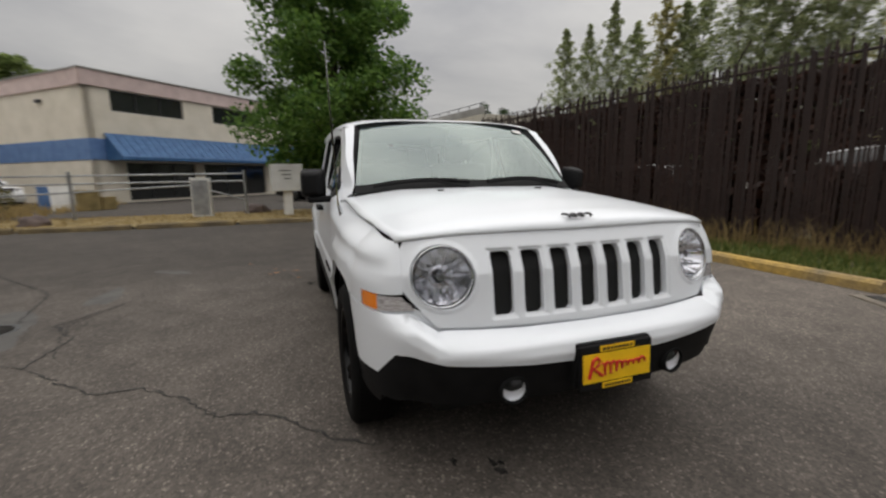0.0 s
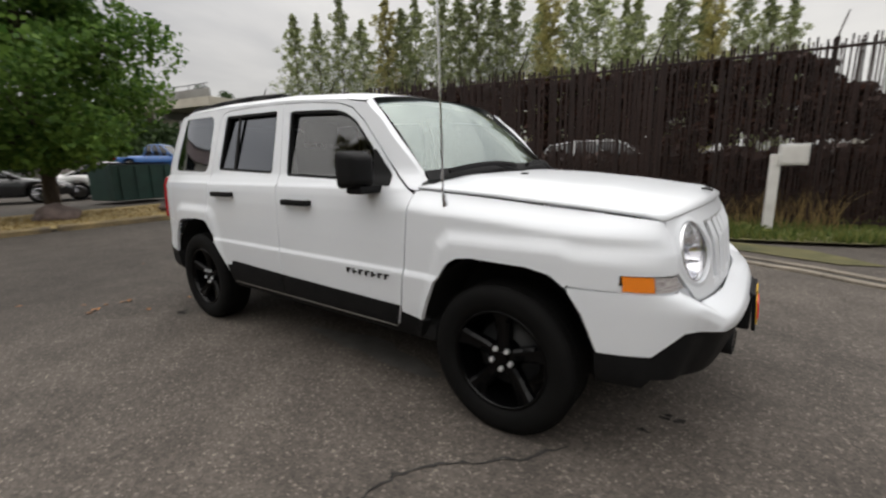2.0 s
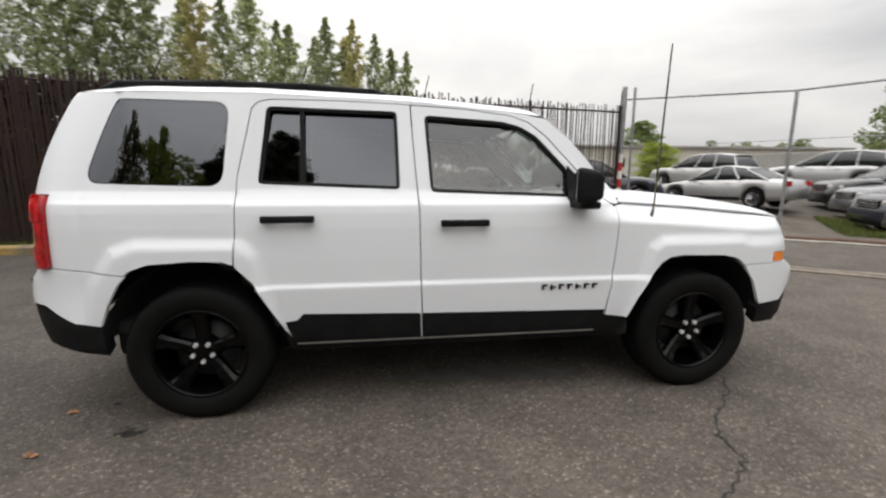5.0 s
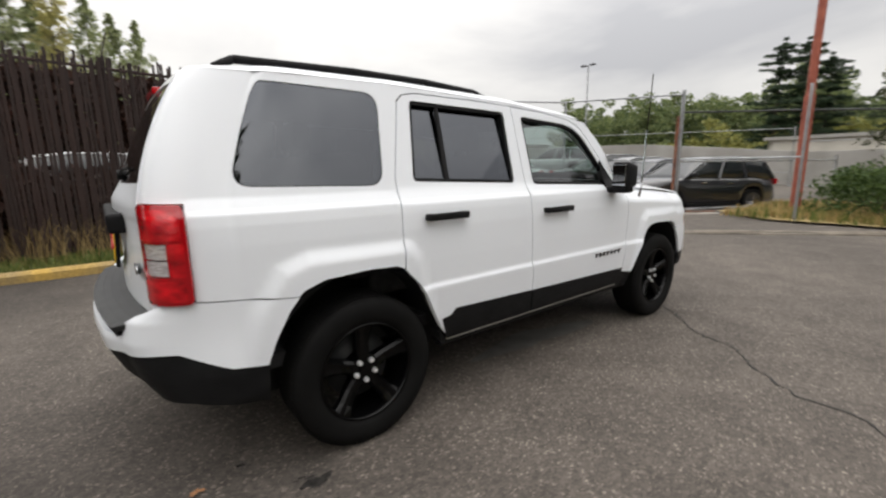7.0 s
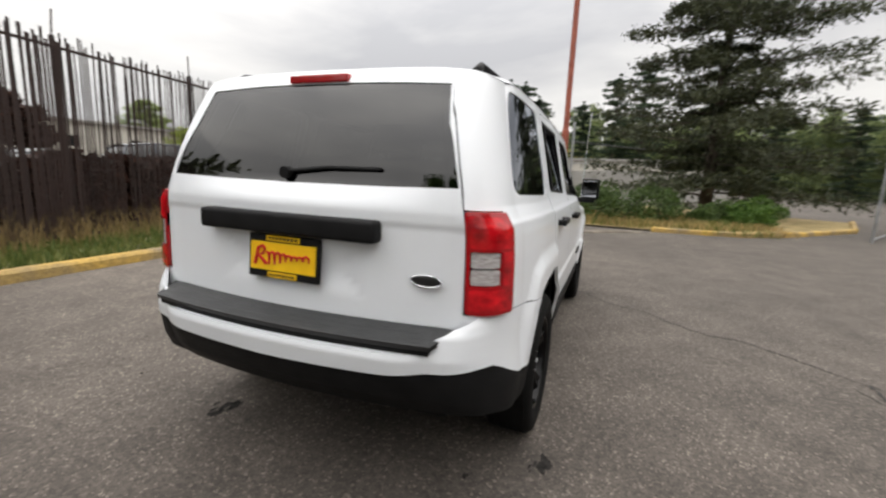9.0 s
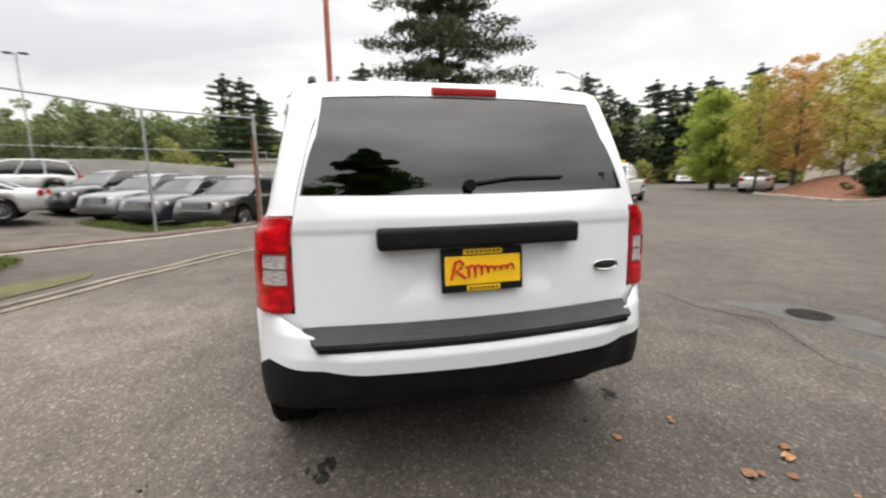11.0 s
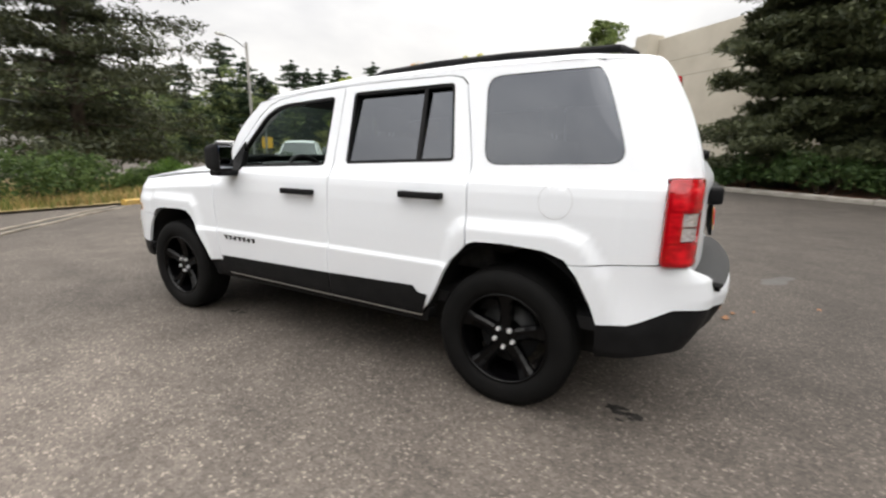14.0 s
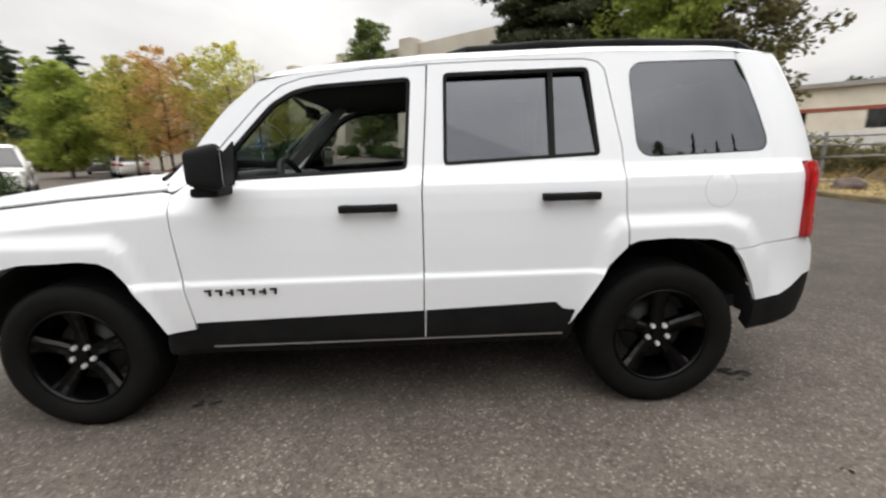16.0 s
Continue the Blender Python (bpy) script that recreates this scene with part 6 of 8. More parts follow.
ARCH_F = [(0.90, 0.44), (0.945, 0.545), (1.0, 0.65), (1.07, 0.745), (1.12, 0.774), (1.20, 0.784), (1.45, 0.777), (1.54, 0.757), (1.60, 0.712), (1.65, 0.62), (1.688, 0.48)]
ARCH_R = [(-0.905, 0.44), (-0.955, 0.53), (-1.04, 0.69), (-1.12, 0.775), (-1.17, 0.80), (-1.31, 0.806), (-1.50, 0.795), (-1.585, 0.765), (-1.64, 0.70), (-1.70, 0.59), (-1.735, 0.50)]
FENDER = [(0.775, 0.458), (0.80, 0.642), (0.824, 0.90), (0.832, 1.05), (0.87, 1.055), (1.28, 1.026), (1.62, 0.994), (1.80, 0.975), (1.955, 0.962), (1.968, 0.94), (1.968, 0.785), (1.742, 0.782), (1.738, 0.722), (1.604, 0.722)] + ARCH_F[8::-1]
F_DOOR = [(-0.222, 0.38), (-0.232, 0.70), (-0.235, 1.03), (-0.262, 1.40), (-0.27, 1.553), (0.0, 1.540), (0.25, 1.510), (0.345, 1.480), (0.44, 1.408), (0.59, 1.252), (0.71, 1.120), (0.79, 1.060), (0.824, 1.04), (0.816, 0.90), (0.792, 0.642), (0.768, 0.48), (0.735, 0.38)]
F_WIN = rounded([(-0.205, 1.508), (0.20, 1.484), (0.30, 1.462), (0.39, 1.412), (0.53, 1.268), (0.665, 1.115), (0.66, 1.092), (-0.178, 1.122)], 0.03, 3)
R_DOOR = [(-0.228, 0.38), (-0.86, 0.38)] + ARCH_R[:4] + [(-1.112, 0.93), (-1.103, 1.19), (-1.06, 1.396), (-1.035, 1.522), (-1.005, 1.553), (-0.94, 1.566), (-0.60, 1.565), (-0.277, 1.556), (-0.268, 1.40), (-0.241, 1.03), (-0.238, 0.70)]
R_WIN = rounded([(-0.969, 1.535), (-0.341, 1.522), (-0.332, 1.135), (-1.013, 1.162)], 0.025, 3)
Q_WIN = rounded([(-1.765, 1.558), (-1.138, 1.55), (-1.172, 1.148), (-1.795, 1.164)], 0.075, 6)
QUARTER = [(0.852, 1.062), (0.84, 1.10), (0.735, 1.228), (0.572, 1.402), (0.445, 1.502), (0.25, 1.535), (-0.28, 1.577), (-1.02, 1.598), (-1.56, 1.592), (-1.75, 1.588), (-2.0, 1.588), (-2.205, 1.588), (-2.215, 1.555), (-2.155, 1.175), (-2.152, 1.118), (-1.942, 1.114), (-1.942, 0.778), (-1.604, 0.746), (-1.585, 0.765), (-1.50, 0.795), (-1.31, 0.806), (-1.17, 0.80), (-1.128, 0.783), (-1.118, 0.93), (-1.109, 1.19), (-1.066, 1.40), (-1.041, 1.526), (-1.009, 1.559), (-0.94, 1.572), (-0.60, 1.571), (-0.27, 1.561), (0.0, 1.546), (0.25, 1.516), (0.349, 1.486), (0.446, 1.413), (0.596, 1.257), (0.715, 1.126), (0.795, 1.066), (0.832, 1.055)]


def handle(parent, s, x, z):
    """Pull handle: bar on two feet over a shallow cup."""
    cup = panel("handle_cup", rounded([(x + 0.05, z - 0.035), (x + 0.20, z - 0.035), (x + 0.20, z + 0.03), (x + 0.05, z + 0.03)], 0.03), M["paint"], parent, s, -0.012, depth=0.0)
    y = float(half_width(np.array(x + 0.12), np.array(z)))
    h = bmesh.new()
    add_box(h, (x + 0.125, s * (y + 0.032), z), (0.245, 0.022, 0.034), bevel=0.01, segs=3)
    for dx in (0.025, 0.225):
        add_box(h, (x + dx, s * (y + 0.012), z), (0.04, 0.04, 0.03), bevel=0.008)
    part("door_handle", h, M["blackplastic"], parent, "black pull handle", smooth=True)


def side_badge(parent, s):
    """Raised model lettering, as plain dark strokes."""
    for i in range(7):
        x = 0.395 + i * 0.0465
        y = float(half_width(np.array(x + 0.015), np.array(0.635)))
        b = bmesh.new()
        add_box(b, (x + 0.012, s * (y + 0.004), 0.628), (0.009, 0.008, 0.027), rot=None)
        add_box(b, (x + 0.020, s * (y + 0.004), 0.628 + (0.0095, -0.001, 0.0095)[i % 3]), (0.029, 0.008, 0.008))
        part("badge_stroke", b, M["badge"], parent)


def wheel(x, s):
    """Tyre and five-spoke black alloy with chrome nuts."""
    w = new("wheel")
    w.parent = car
    w.matrix_basis = pose(x, s * 0.76, 0.338, 0, 0, 0 if s > 0 else 180)
    n = 64
    prof = [(0.222, -0.095), (0.25, -0.108), (0.29, -0.112), (0.318, -0.104), (0.332, -0.088), (0.338, -0.06), (0.339, 0.0), (0.338, 0.06), (0.332, 0.088), (0.318, 0.104), (0.29, 0.112), (0.25, 0.108), (0.228, 0.098), (0.222, 0.088)]

    def lathe(name, prof, mat, sm=True):
        verts, faces = [], []
        m = len(prof)
        for i in range(n):
            a = 2 * math.pi * i / n
            for r, y in prof:
                verts.append((r * math.cos(a), y, r * math.sin(a)))
        for i in range(n):
            for k in range(m - 1):
                faces.append((i * m + k, i * m + k + 1, ((i + 1) % n) * m + k + 1, ((i + 1) % n) * m + k))
        return mesh_object(name, verts, faces, mat, w, sm)

    lathe("tyre", prof, M["rubber"])
    tb = bmesh.new()
    for i in range(90):
        a = 2 * math.pi * i / 90
        for yy, tw in ((-0.075, 0.35), (0.075, -0.35), (-0.02, 0.2), (0.03, -0.2)):
            add_box(tb, (0, 0, 0), (0.017, 0.032, 0.004))
            vs = list(tb.verts)[-8:]
            bmesh.ops.rotate(tb, cent=(0, 0, 0), matrix=Matrix.Rotation(-a + math.pi / 2, 3, "Y"), verts=vs)
            bmesh.ops.translate(tb, vec=(0.3378 * math.cos(a), yy * 0.9, 0.3378 * math.sin(a)), verts=vs)
    tagged(part("tread", tb, M["rubber"], w), kind="stuff")
    lathe("rim_barrel", [(0.224, 0.095), (0.218, 0.10), (0.211, 0.094), (0.207, 0.07), (0.195, 0.0), (0.19, -0.09), (0.222, -0.095)], M["rim"])
    lathe("brake_disc", [(0.0, -0.005), (0.15, -0.005), (0.15, -0.025), (0.0, -0.025)], M["tread"])
    hub = bmesh.new()
    add_tube(hub, (0, 0.0, 0), (0, 0.062, 0), 0.075, 0.068, n=24)
    add_tube(hub, (0, 0.062, 0), (0, 0.072, 0), 0.032, 0.028, n=20)
    part("hub", hub, M["rim"], w, smooth=False)
    for i in range(5):
        a = 2 * math.pi * i / 5 + math.pi / 2
        sp = bmesh.new()
        secs = [(0.05, 0.03, 0.064, 0.05), (0.11, 0.031, 0.062, 0.046), (0.17, 0.036, 0.074, 0.04), (0.212, 0.05, 0.09, 0.036)]
        rows = []
        for r, hw, top, th in secs:
            rows.append([sp.verts.new((r, top - th, -hw)), sp.verts.new((r, top - 0.012, -hw)), sp.verts.new((r, top, -hw * 0.62)), sp.verts.new((r, top - 0.006, 0)), sp.verts.new((r, top, hw * 0.62)), sp.verts.new((r, top - 0.012, hw)), sp.verts.new((r, top - th, hw))])
        for p, q in zip(rows[:-1], rows[1:]):
            for k in range(6):
                sp.faces.new((p[k], p[k + 1], q[k + 1], q[k]))
            sp.faces.new((p[6], p[0], q[0], q[6]))
        bmesh.ops.rotate(sp, cent=(0, 0, 0), matrix=Matrix.Rotation(-a, 3, "Y"), verts=sp.verts)
        part("spoke", sp, M["rim"], w)
        nb = bmesh.new()
        b = a + math.pi / 5
        add_tube(nb, (0.048 * math.cos(b), 0.055, 0.048 * math.sin(b)), (0.048 * math.cos(b), 0.078, 0.048 * math.sin(b)), 0.0125, 0.0105, n=6)
        part("lug_nut", nb, M["nut"], w)
    return w


for x in (1.317, -1.317):
    for s in (-1, 1):
        wheel(x, s)


def flat_quadstrip(name, A, B, material, parent, smooth=True):
    verts = [tuple(p) for p in A] + [tuple(p) for p in B]
    n = len(A)
    return mesh_object(name, verts, [(i, i + 1, n + i + 1, n + i) for i in range(n - 1)], material, parent, smooth)


def pane_off(u, z):
    return -0.012 - 0.024 * np.clip((z - 1.1) / 0.42, 0, 1)


def lamp_off(u, z):
    return 0.01 + 0.008 * smooth01((u + 2.15) / 0.1)


WS_B = lambda f: Vector((0.985 - 0.125 * f * f, 0.722 * f, 1.118 - 0.022 * f * f))
WS_T = lambda f: Vector((0.465 - 0.07 * f * f, 0.602 * f, 1.562 - 0.03 * f * f))

for s in (-1, 1):
    side = "right" if s < 0 else "left"
    panel("fender", FENDER, M["paint"], car, s, step=0.024)
    d = panel("front_door", F_DOOR, M["paint"], car, s, holes=[F_WIN])
    panel("window_seal", inset_poly(F_WIN, -0.004), M["blackplastic"], d, s, -0.006, holes=[inset_poly(F_WIN, 0.016)], depth=0.02)
    if s < 0:
        g = panel("window_pane", inset_poly(F_WIN, 0.012), M["glass"], d, s, pane_off, depth=0.0, label="raised clear window pane")
        g.visible_shadow = False
    panel("cladding", [(-0.225, 0.376), (-0.231, 0.509), (0.765, 0.488), (0.733, 0.376)], M["blackplastic"], d, s, 0.007, depth=0.02)
    panel("inner_trim", inset_poly(F_DOOR, 0.02), M["interior"], d, s, -0.05, holes=[inset_poly(F_WIN, -0.004)], depth=0.0)
    handle(d, s, -0.138, 0.972)
    side_badge(d, s)
    d = panel("rear_door", R_DOOR, M["paint"], car, s, holes=[R_WIN])
    panel("window_seal", inset_poly(R_WIN, -0.004), M["blackplastic"], d, s, -0.006, holes=[inset_poly(R_WIN, 0.016)], depth=0.02)
    g = panel("window_pane", inset_poly(R_WIN, 0.012), M["privacy"], d, s, pane_off, depth=0.0, label="dark privacy glass pane")
    g.visible_shadow = False
    panel("window_divider", [(-0.815, 1.52), (-0.795, 1.52), (-0.79, 1.15), (-0.818, 1.15)], M["blackplastic"], d, s, -0.009, depth=0.01)
    panel("cladding", [(-0.235, 0.376), (-0.24, 0.510), (-0.818, 0.528), (-0.85, 0.495), (-0.905, 0.487), (-0.868, 0.376)], M["blackplastic"], d, s, 0.007, depth=0.02)
    panel("inner_trim", inset_poly(R_DOOR, 0.02), M["interior"], d, s, -0.05, holes=[inset_poly(R_WIN, -0.004)], depth=0.0)
    handle(d, s, -0.992, 0.998)
    q = panel("quarter_panel", QUARTER, M["paint"], car, s, holes=[Q_WIN], step=0.024)
    g = panel("window_pane", inset_poly(Q_WIN, -0.002), M["privacy"], q, s, -0.004, depth=0.0, label="dark privacy glass pane")
    g.visible_shadow = False
    panel("window_seal", inset_poly(Q_WIN, -0.003), M["blackplastic"], q, s, -0.0035, holes=[inset_poly(Q_WIN, 0.004)], depth=0.01)
    panel("inner_trim", inset_poly(rounded([(-1.1, 1.56), (-1.75, 1.56), (-1.95, 1.15), (-1.95, 0.9), (-1.12, 0.9)], 0.02), 0.0), M["interior"], q, s, -0.06, holes=[inset_poly(Q_WIN, -0.004)], depth=0.0)
    if s > 0:
        rim = [[(-1.525 + r * math.cos(a * math.pi / 14), 1.005 + (r + 0.004) * math.sin(a * math.pi / 14)) for a in range(28)] for r in (0.0722, 0.0704)]
        panel("flap_seam", rim[0], M["seam"], q, s, 0.0015, holes=[rim[1]], depth=0.0, label="thin grey seam round the fuel flap")
        panel("fuel_flap", [(-1.525 + 0.07 * math.cos(a * math.pi / 14), 1.005 + 0.074 * math.sin(a * math.pi / 14)) for a in range(28)], M["paint"], q, s, 0.0012, depth=0.003, label="round white fuel flap")
    panel("sill", [(0.905, 0.446), (0.775, 0.452), (0.765, 0.485), (0.738, 0.376), (-0.868, 0.374), (-0.91, 0.43), (-0.88, 0.32), (0.86, 0.32)], M["blackplastic"], car, s, -0.012, depth=0.05)
    panel("sill_strip", [(0.72, 0.371), (-0.86, 0.371), (-0.86, 0.362), (0.72, 0.362)], M["wallgrey"], car, s, 0.001, depth=0.02)
    # marker lamp
    ml = panel("marker_lamp", [(1.748, 0.725), (1.748, 0.778), (1.84, 0.778), (1.84, 0.725)], M["amber"], car, s, -0.002, depth=0.03, label="amber side marker lamp")
    panel("clear_lens", [(1.843, 0.725), (1.843, 0.778), (1.962, 0.776), (2.0, 0.728)], M["clearlens"], ml, s, -0.002, depth=0.03)
    # tail lamp
    tl = panel("tail_lamp", rounded([(-1.944, 1.112), (-2.152, 1.115), (-2.15, 0.772), (-1.944, 0.774)], 0.02), M["redlens"], car, s, lamp_off, holes=[[(-2.015, 0.985), (-2.138, 0.985), (-2.138, 0.87), (-2.015, 0.87)]], depth=0.05, label="tall red tail lamp")
    for z0 in (0.931, 0.874):
        panel("reverse_lens", rounded([(-2.018, z0), (-2.135, z0), (-2.135, z0 + 0.051), (-2.018, z0 + 0.051)], 0.008), M["clearlens"], tl, s, lambda u, z: lamp_off(u, z) - 0.006, depth=0.03)
    for z0, z1, a0, a1 in ((0.995, 1.098, -1.962, -2.14), (0.785, 0.86, -1.962, -2.14), (0.87, 0.985, -1.956, -2.008)):
        panel("red_reflector", rounded([(a0, z0), (a1, z0), (a1, z1), (a0, z1)], 0.012), M["redcell"], tl, s, lambda u, z: lamp_off(u, z) + 0.002, depth=0.006)
    # windscreen pillar face
    n_ = 10
    A, B, C = [], [], []
    for i in range(n_ + 1):
        f = i / n_
        e = WS_B(s).lerp(WS_T(s), f)
        zz = 1.085 + (1.508 - 1.085) * f
        xx = float(np.interp(zz, [1.06, 1.10, 1.228, 1.402, 1.502], [0.845, 0.84, 0.735, 0.572, 0.445]))
        A.append(body_point(np.array([xx]), np.array([zz]), s, 0.0)[0])
        C.append(np.array(e))
        B.append(A[-1] * 0.42 + C[-1] * 0.58 + np.array([0.012, 0, 0.008]))
    flat_quadstrip("pillar_face", A, B, M["paint"], car)
    flat_quadstrip("windscreen_seal", B, C, M["blackplastic"], car)
    # mirror
    mi = bmesh.new()
    add_box(mi, (0.605, s * 0.952, 1.158), (0.13, 0.17, 0.19), bevel=0.036, segs=3)
    for v_ in mi.verts:
        k = (v_.co.x - 0.54) / 0.13
        v_.co.z = 1.15 + (v_.co.z - 1.15) * (1 - 0.3 * k)
        v_.co.y = s * 0.9 + (v_.co.y - s * 0.9) * (1 - 0.38 * k)
    turn_in = Matrix.Rotation(radians(s * 20), 3, "Z")
    bmesh.ops.rotate(mi, cent=(0.6, s * 0.93, 0), matrix=turn_in, verts=mi.verts)
    mo = part("door_mirror", mi, M["blackplastic"], car, "black door mirror", smooth=True)
    mi = bmesh.new()
    add_box(mi, (0.60, s * 0.895, 1.062), (0.11, 0.16, 0.04), bevel=0.016)
    part("arm", mi, M["blackplastic"], mo)
    mi = bmesh.new()
    add_box(mi, (0.5395, s * 0.952, 1.158), (0.006, 0.125, 0.135), bevel=0.002, segs=1)
    bmesh.ops.rotate(mi, cent=(0.6, s * 0.93, 0), matrix=turn_in, verts=mi.verts)
    part("mirror_glass", mi, M["mirrorglass"], mo)
    panel("mirror_foot", [(0.54, 1.085), (0.69, 1.08), (0.68, 1.13), (0.555, 1.26)], M["blackplastic"], mo, s, 0.01, depth=0.03)
    # roof rail
    rl = bmesh.new()
    pts = [(-1.76, 1.605), (-1.69, 1.642), (-1.2, 1.656), (-0.8, 1.653), (-0.45, 1.634), (-0.35, 1.605)]
    for (x0, z0), (x1, z1) in zip(pts[:-1], pts[1:]):
        add_tube(rl, (x0, s * 0.585, z0), (x1, s * 0.585, z1), 0.0165, n=10)
    part("roof_rail", rl, M["blackplastic"], car, "black roof rail", smooth=True)


# bumpers
def nose_off(u, z):
    zt = np.interp(2.68 - u, [0.0, 0.60, 0.72, 1.2], [0.648, 0.662, 0.718, 0.722])
    o = np.interp(zt - z, [0, 0.02, 0.045, 0.08, 0.12, 0.2, 0.29, 0.4], [0, 0.055, 0.09, 0.1, 0.09, 0.065, 0.03, 0.0])
    return o * smooth01((u - 1.78) / 0.28)


def tail_off(u, z):
    o = np.interp(0.775 - z, [0, 0.025, 0.07, 0.15, 0.22, 0.3, 0.4], [0, 0.055, 0.112, 0.132, 0.12, 0.085, 0.0])
    return o * smooth01((-1.95 - u) / 0.38)


def mirrored(half):
    """Full outline from its half of positive widths, given from the middle outwards and back to the middle."""
    return list(half) + [(-x, z) for x, z in half[::-1] if x > 0]


fb = panel("front_bumper", mirrored([(0.0, 0.531), (0.3, 0.540), (0.60, 0.565), (0.72, 0.588), (0.765, 0.585), (0.85, 0.49), (0.99, 0.482), (1.03, 0.62), (1.075, 0.712), (0.94, 0.717), (0.70, 0.717), (0.612, 0.660), (0.3, 0.651), (0.0, 0.647)]), M["paint"], car, "front", nose_off, lengthwise=True)
panel("lower_skirt", mirrored([(0.0, 0.385), (0.4, 0.385), (0.70, 0.40), (0.84, 0.40), (0.868, 0.36), (0.99, 0.36), (0.992, 0.478), (0.85, 0.486), (0.768, 0.58), (0.72, 0.584), (0.60, 0.561), (0.3, 0.536), (0.0, 0.527)]), M["blackplastic"], fb, "front", lambda u, z: nose_off(u, z) - 0.004, depth=0.06, lengthwise=True)
SLOT_Y = [-0.36 + 0.12 * i for i in range(7)]
SLOTS = [rounded([(y - 0.039, 0.922), (y + 0.039, 0.922), (y + 0.038, 0.696), (y - 0.038, 0.696)], 0.014, 3) for y in SLOT_Y]


def grille_off(u, z):
    """The sheet dips softly into each slot and round the lamps."""
    y = np.abs(2.68 - np.asarray(u, float))
    d = np.full(np.shape(y), 1.0)
    for q in (0.0, 0.12, 0.24, 0.36):
        d = np.minimum(d, np.maximum(np.abs(y - q) - 0.039, np.abs(z - 0.809) - 0.113))
    lamp = np.abs(np.hypot(y - 0.575, z - 0.842) - 0.112)
    return -0.009 * (1 - smooth01(d / 0.014)) + 0.006 * (1 - smooth01(lamp / 0.02))
LAMPS = [[(s * 0.575 + 0.112 * math.cos(a * math.pi / 18), 0.842 + 0.112 * math.sin(a * math.pi / 18)) for a in range(36)] for s in (-1, 1)]
gp = panel("grille_panel", mirrored([(0.0, 0.652), (0.3, 0.656), (0.606, 0.666), (0.695, 0.768), (0.711, 0.80), (0.711, 0.935), (0.697, 0.966), (0.66, 0.982), (0.3, 0.996), (0.0, 1.0)]), M["paint"], car, "front", grille_off, holes=SLOTS + LAMPS, depth=0.03, step=0.014)
for sl in SLOTS:
    cy = sum(p[0] for p in sl) / len(sl)
    panel("grille_slot", [(cy - 0.05, 0.935), (cy + 0.05, 0.935), (cy + 0.05, 0.685), (cy - 0.05, 0.685)], M["liner"], gp, "front", -0.04, depth=0.0)
for s in (-1, 1):
    hx = float(front_x(0.575, 0.842))
    hl = new("headlamp")
    hl.parent = car
    hl.matrix_basis = pose(hx - 0.016, s * 0.575, 0.842, 0, -12, s * 10)
    n = 40

    def dish(name, prof, mat, par):
        verts, faces = [], []
        m = len(prof)
        for i in range(n):
            a = 2 * math.pi * i / n
            for r, x in prof:
                verts.append((x, r * math.cos(a), r * math.sin(a)))
        for i in range(n):
            for k in range(m - 1):
                faces.append((i * m + k, i * m + k + 1, ((i + 1) % n) * m + k + 1, ((i + 1) % n) * m + k))
        return mesh_object(name, verts, faces, mat, par, True)

    dish("bezel", [(0.113, -0.05), (0.112, 0.0), (0.109, 0.004), (0.105, -0.008)], M["chrome"], hl)
    dish("reflector", [(0.101, -0.008), (0.085, -0.05), (0.055, -0.085), (0.02, -0.1), (0.0, -0.1)], M["reflector"], hl)
    lens = dish("lens", [(0.102, 0.0), (0.085, 0.018), (0.05, 0.03), (0.0, 0.034)], M["lampglass"], hl)
    lens.visible_shadow = False
    b = bmesh.new()
    add_tube(b, (-0.08, 0, 0), (-0.02, 0, 0), 0.018, 0.014, n=12)
    for k in range(10):
        a_ = 2 * math.pi * k / 10
        add_tube(b, (-0.085, 0.04 * math.cos(a_), 0.04 * math.sin(a_)), (-0.012, 0.096 * math.cos(a_ + 0.1), 0.096 * math.sin(a_ + 0.1)), 0.004, 0.006, n=4)
    for k in range(5):
        add_box(b, (-0.062, -0.044 + k * 0.022, -0.052), (0.02, 0.008, 0.03), bevel=0.003)
    part("bulb_shield", b, M["chrome"], hl)
    # fog lamp
    fg = new("fog_lamp")
    fg.parent = fb
    fg.matrix_basis = pose(2.118, s * 0.36, 0.443, 0, 0, s * 5)
    n = 28
    dish("bezel", [(0.058, -0.05), (0.053, 0.012), (0.046, 0.014), (0.043, 0.0)], M["blackplastic"], fg)
    dish("reflector", [(0.044, 0.002), (0.036, -0.008), (0.012, -0.014), (0.0, -0.014)], M["fog_reflector"], fg)
    ln = dish("lens", [(0.044, 0.004), (0.03, 0.013), (0.0, 0.017)], M["lampglass"], fg)
    ln.visible_shadow = False


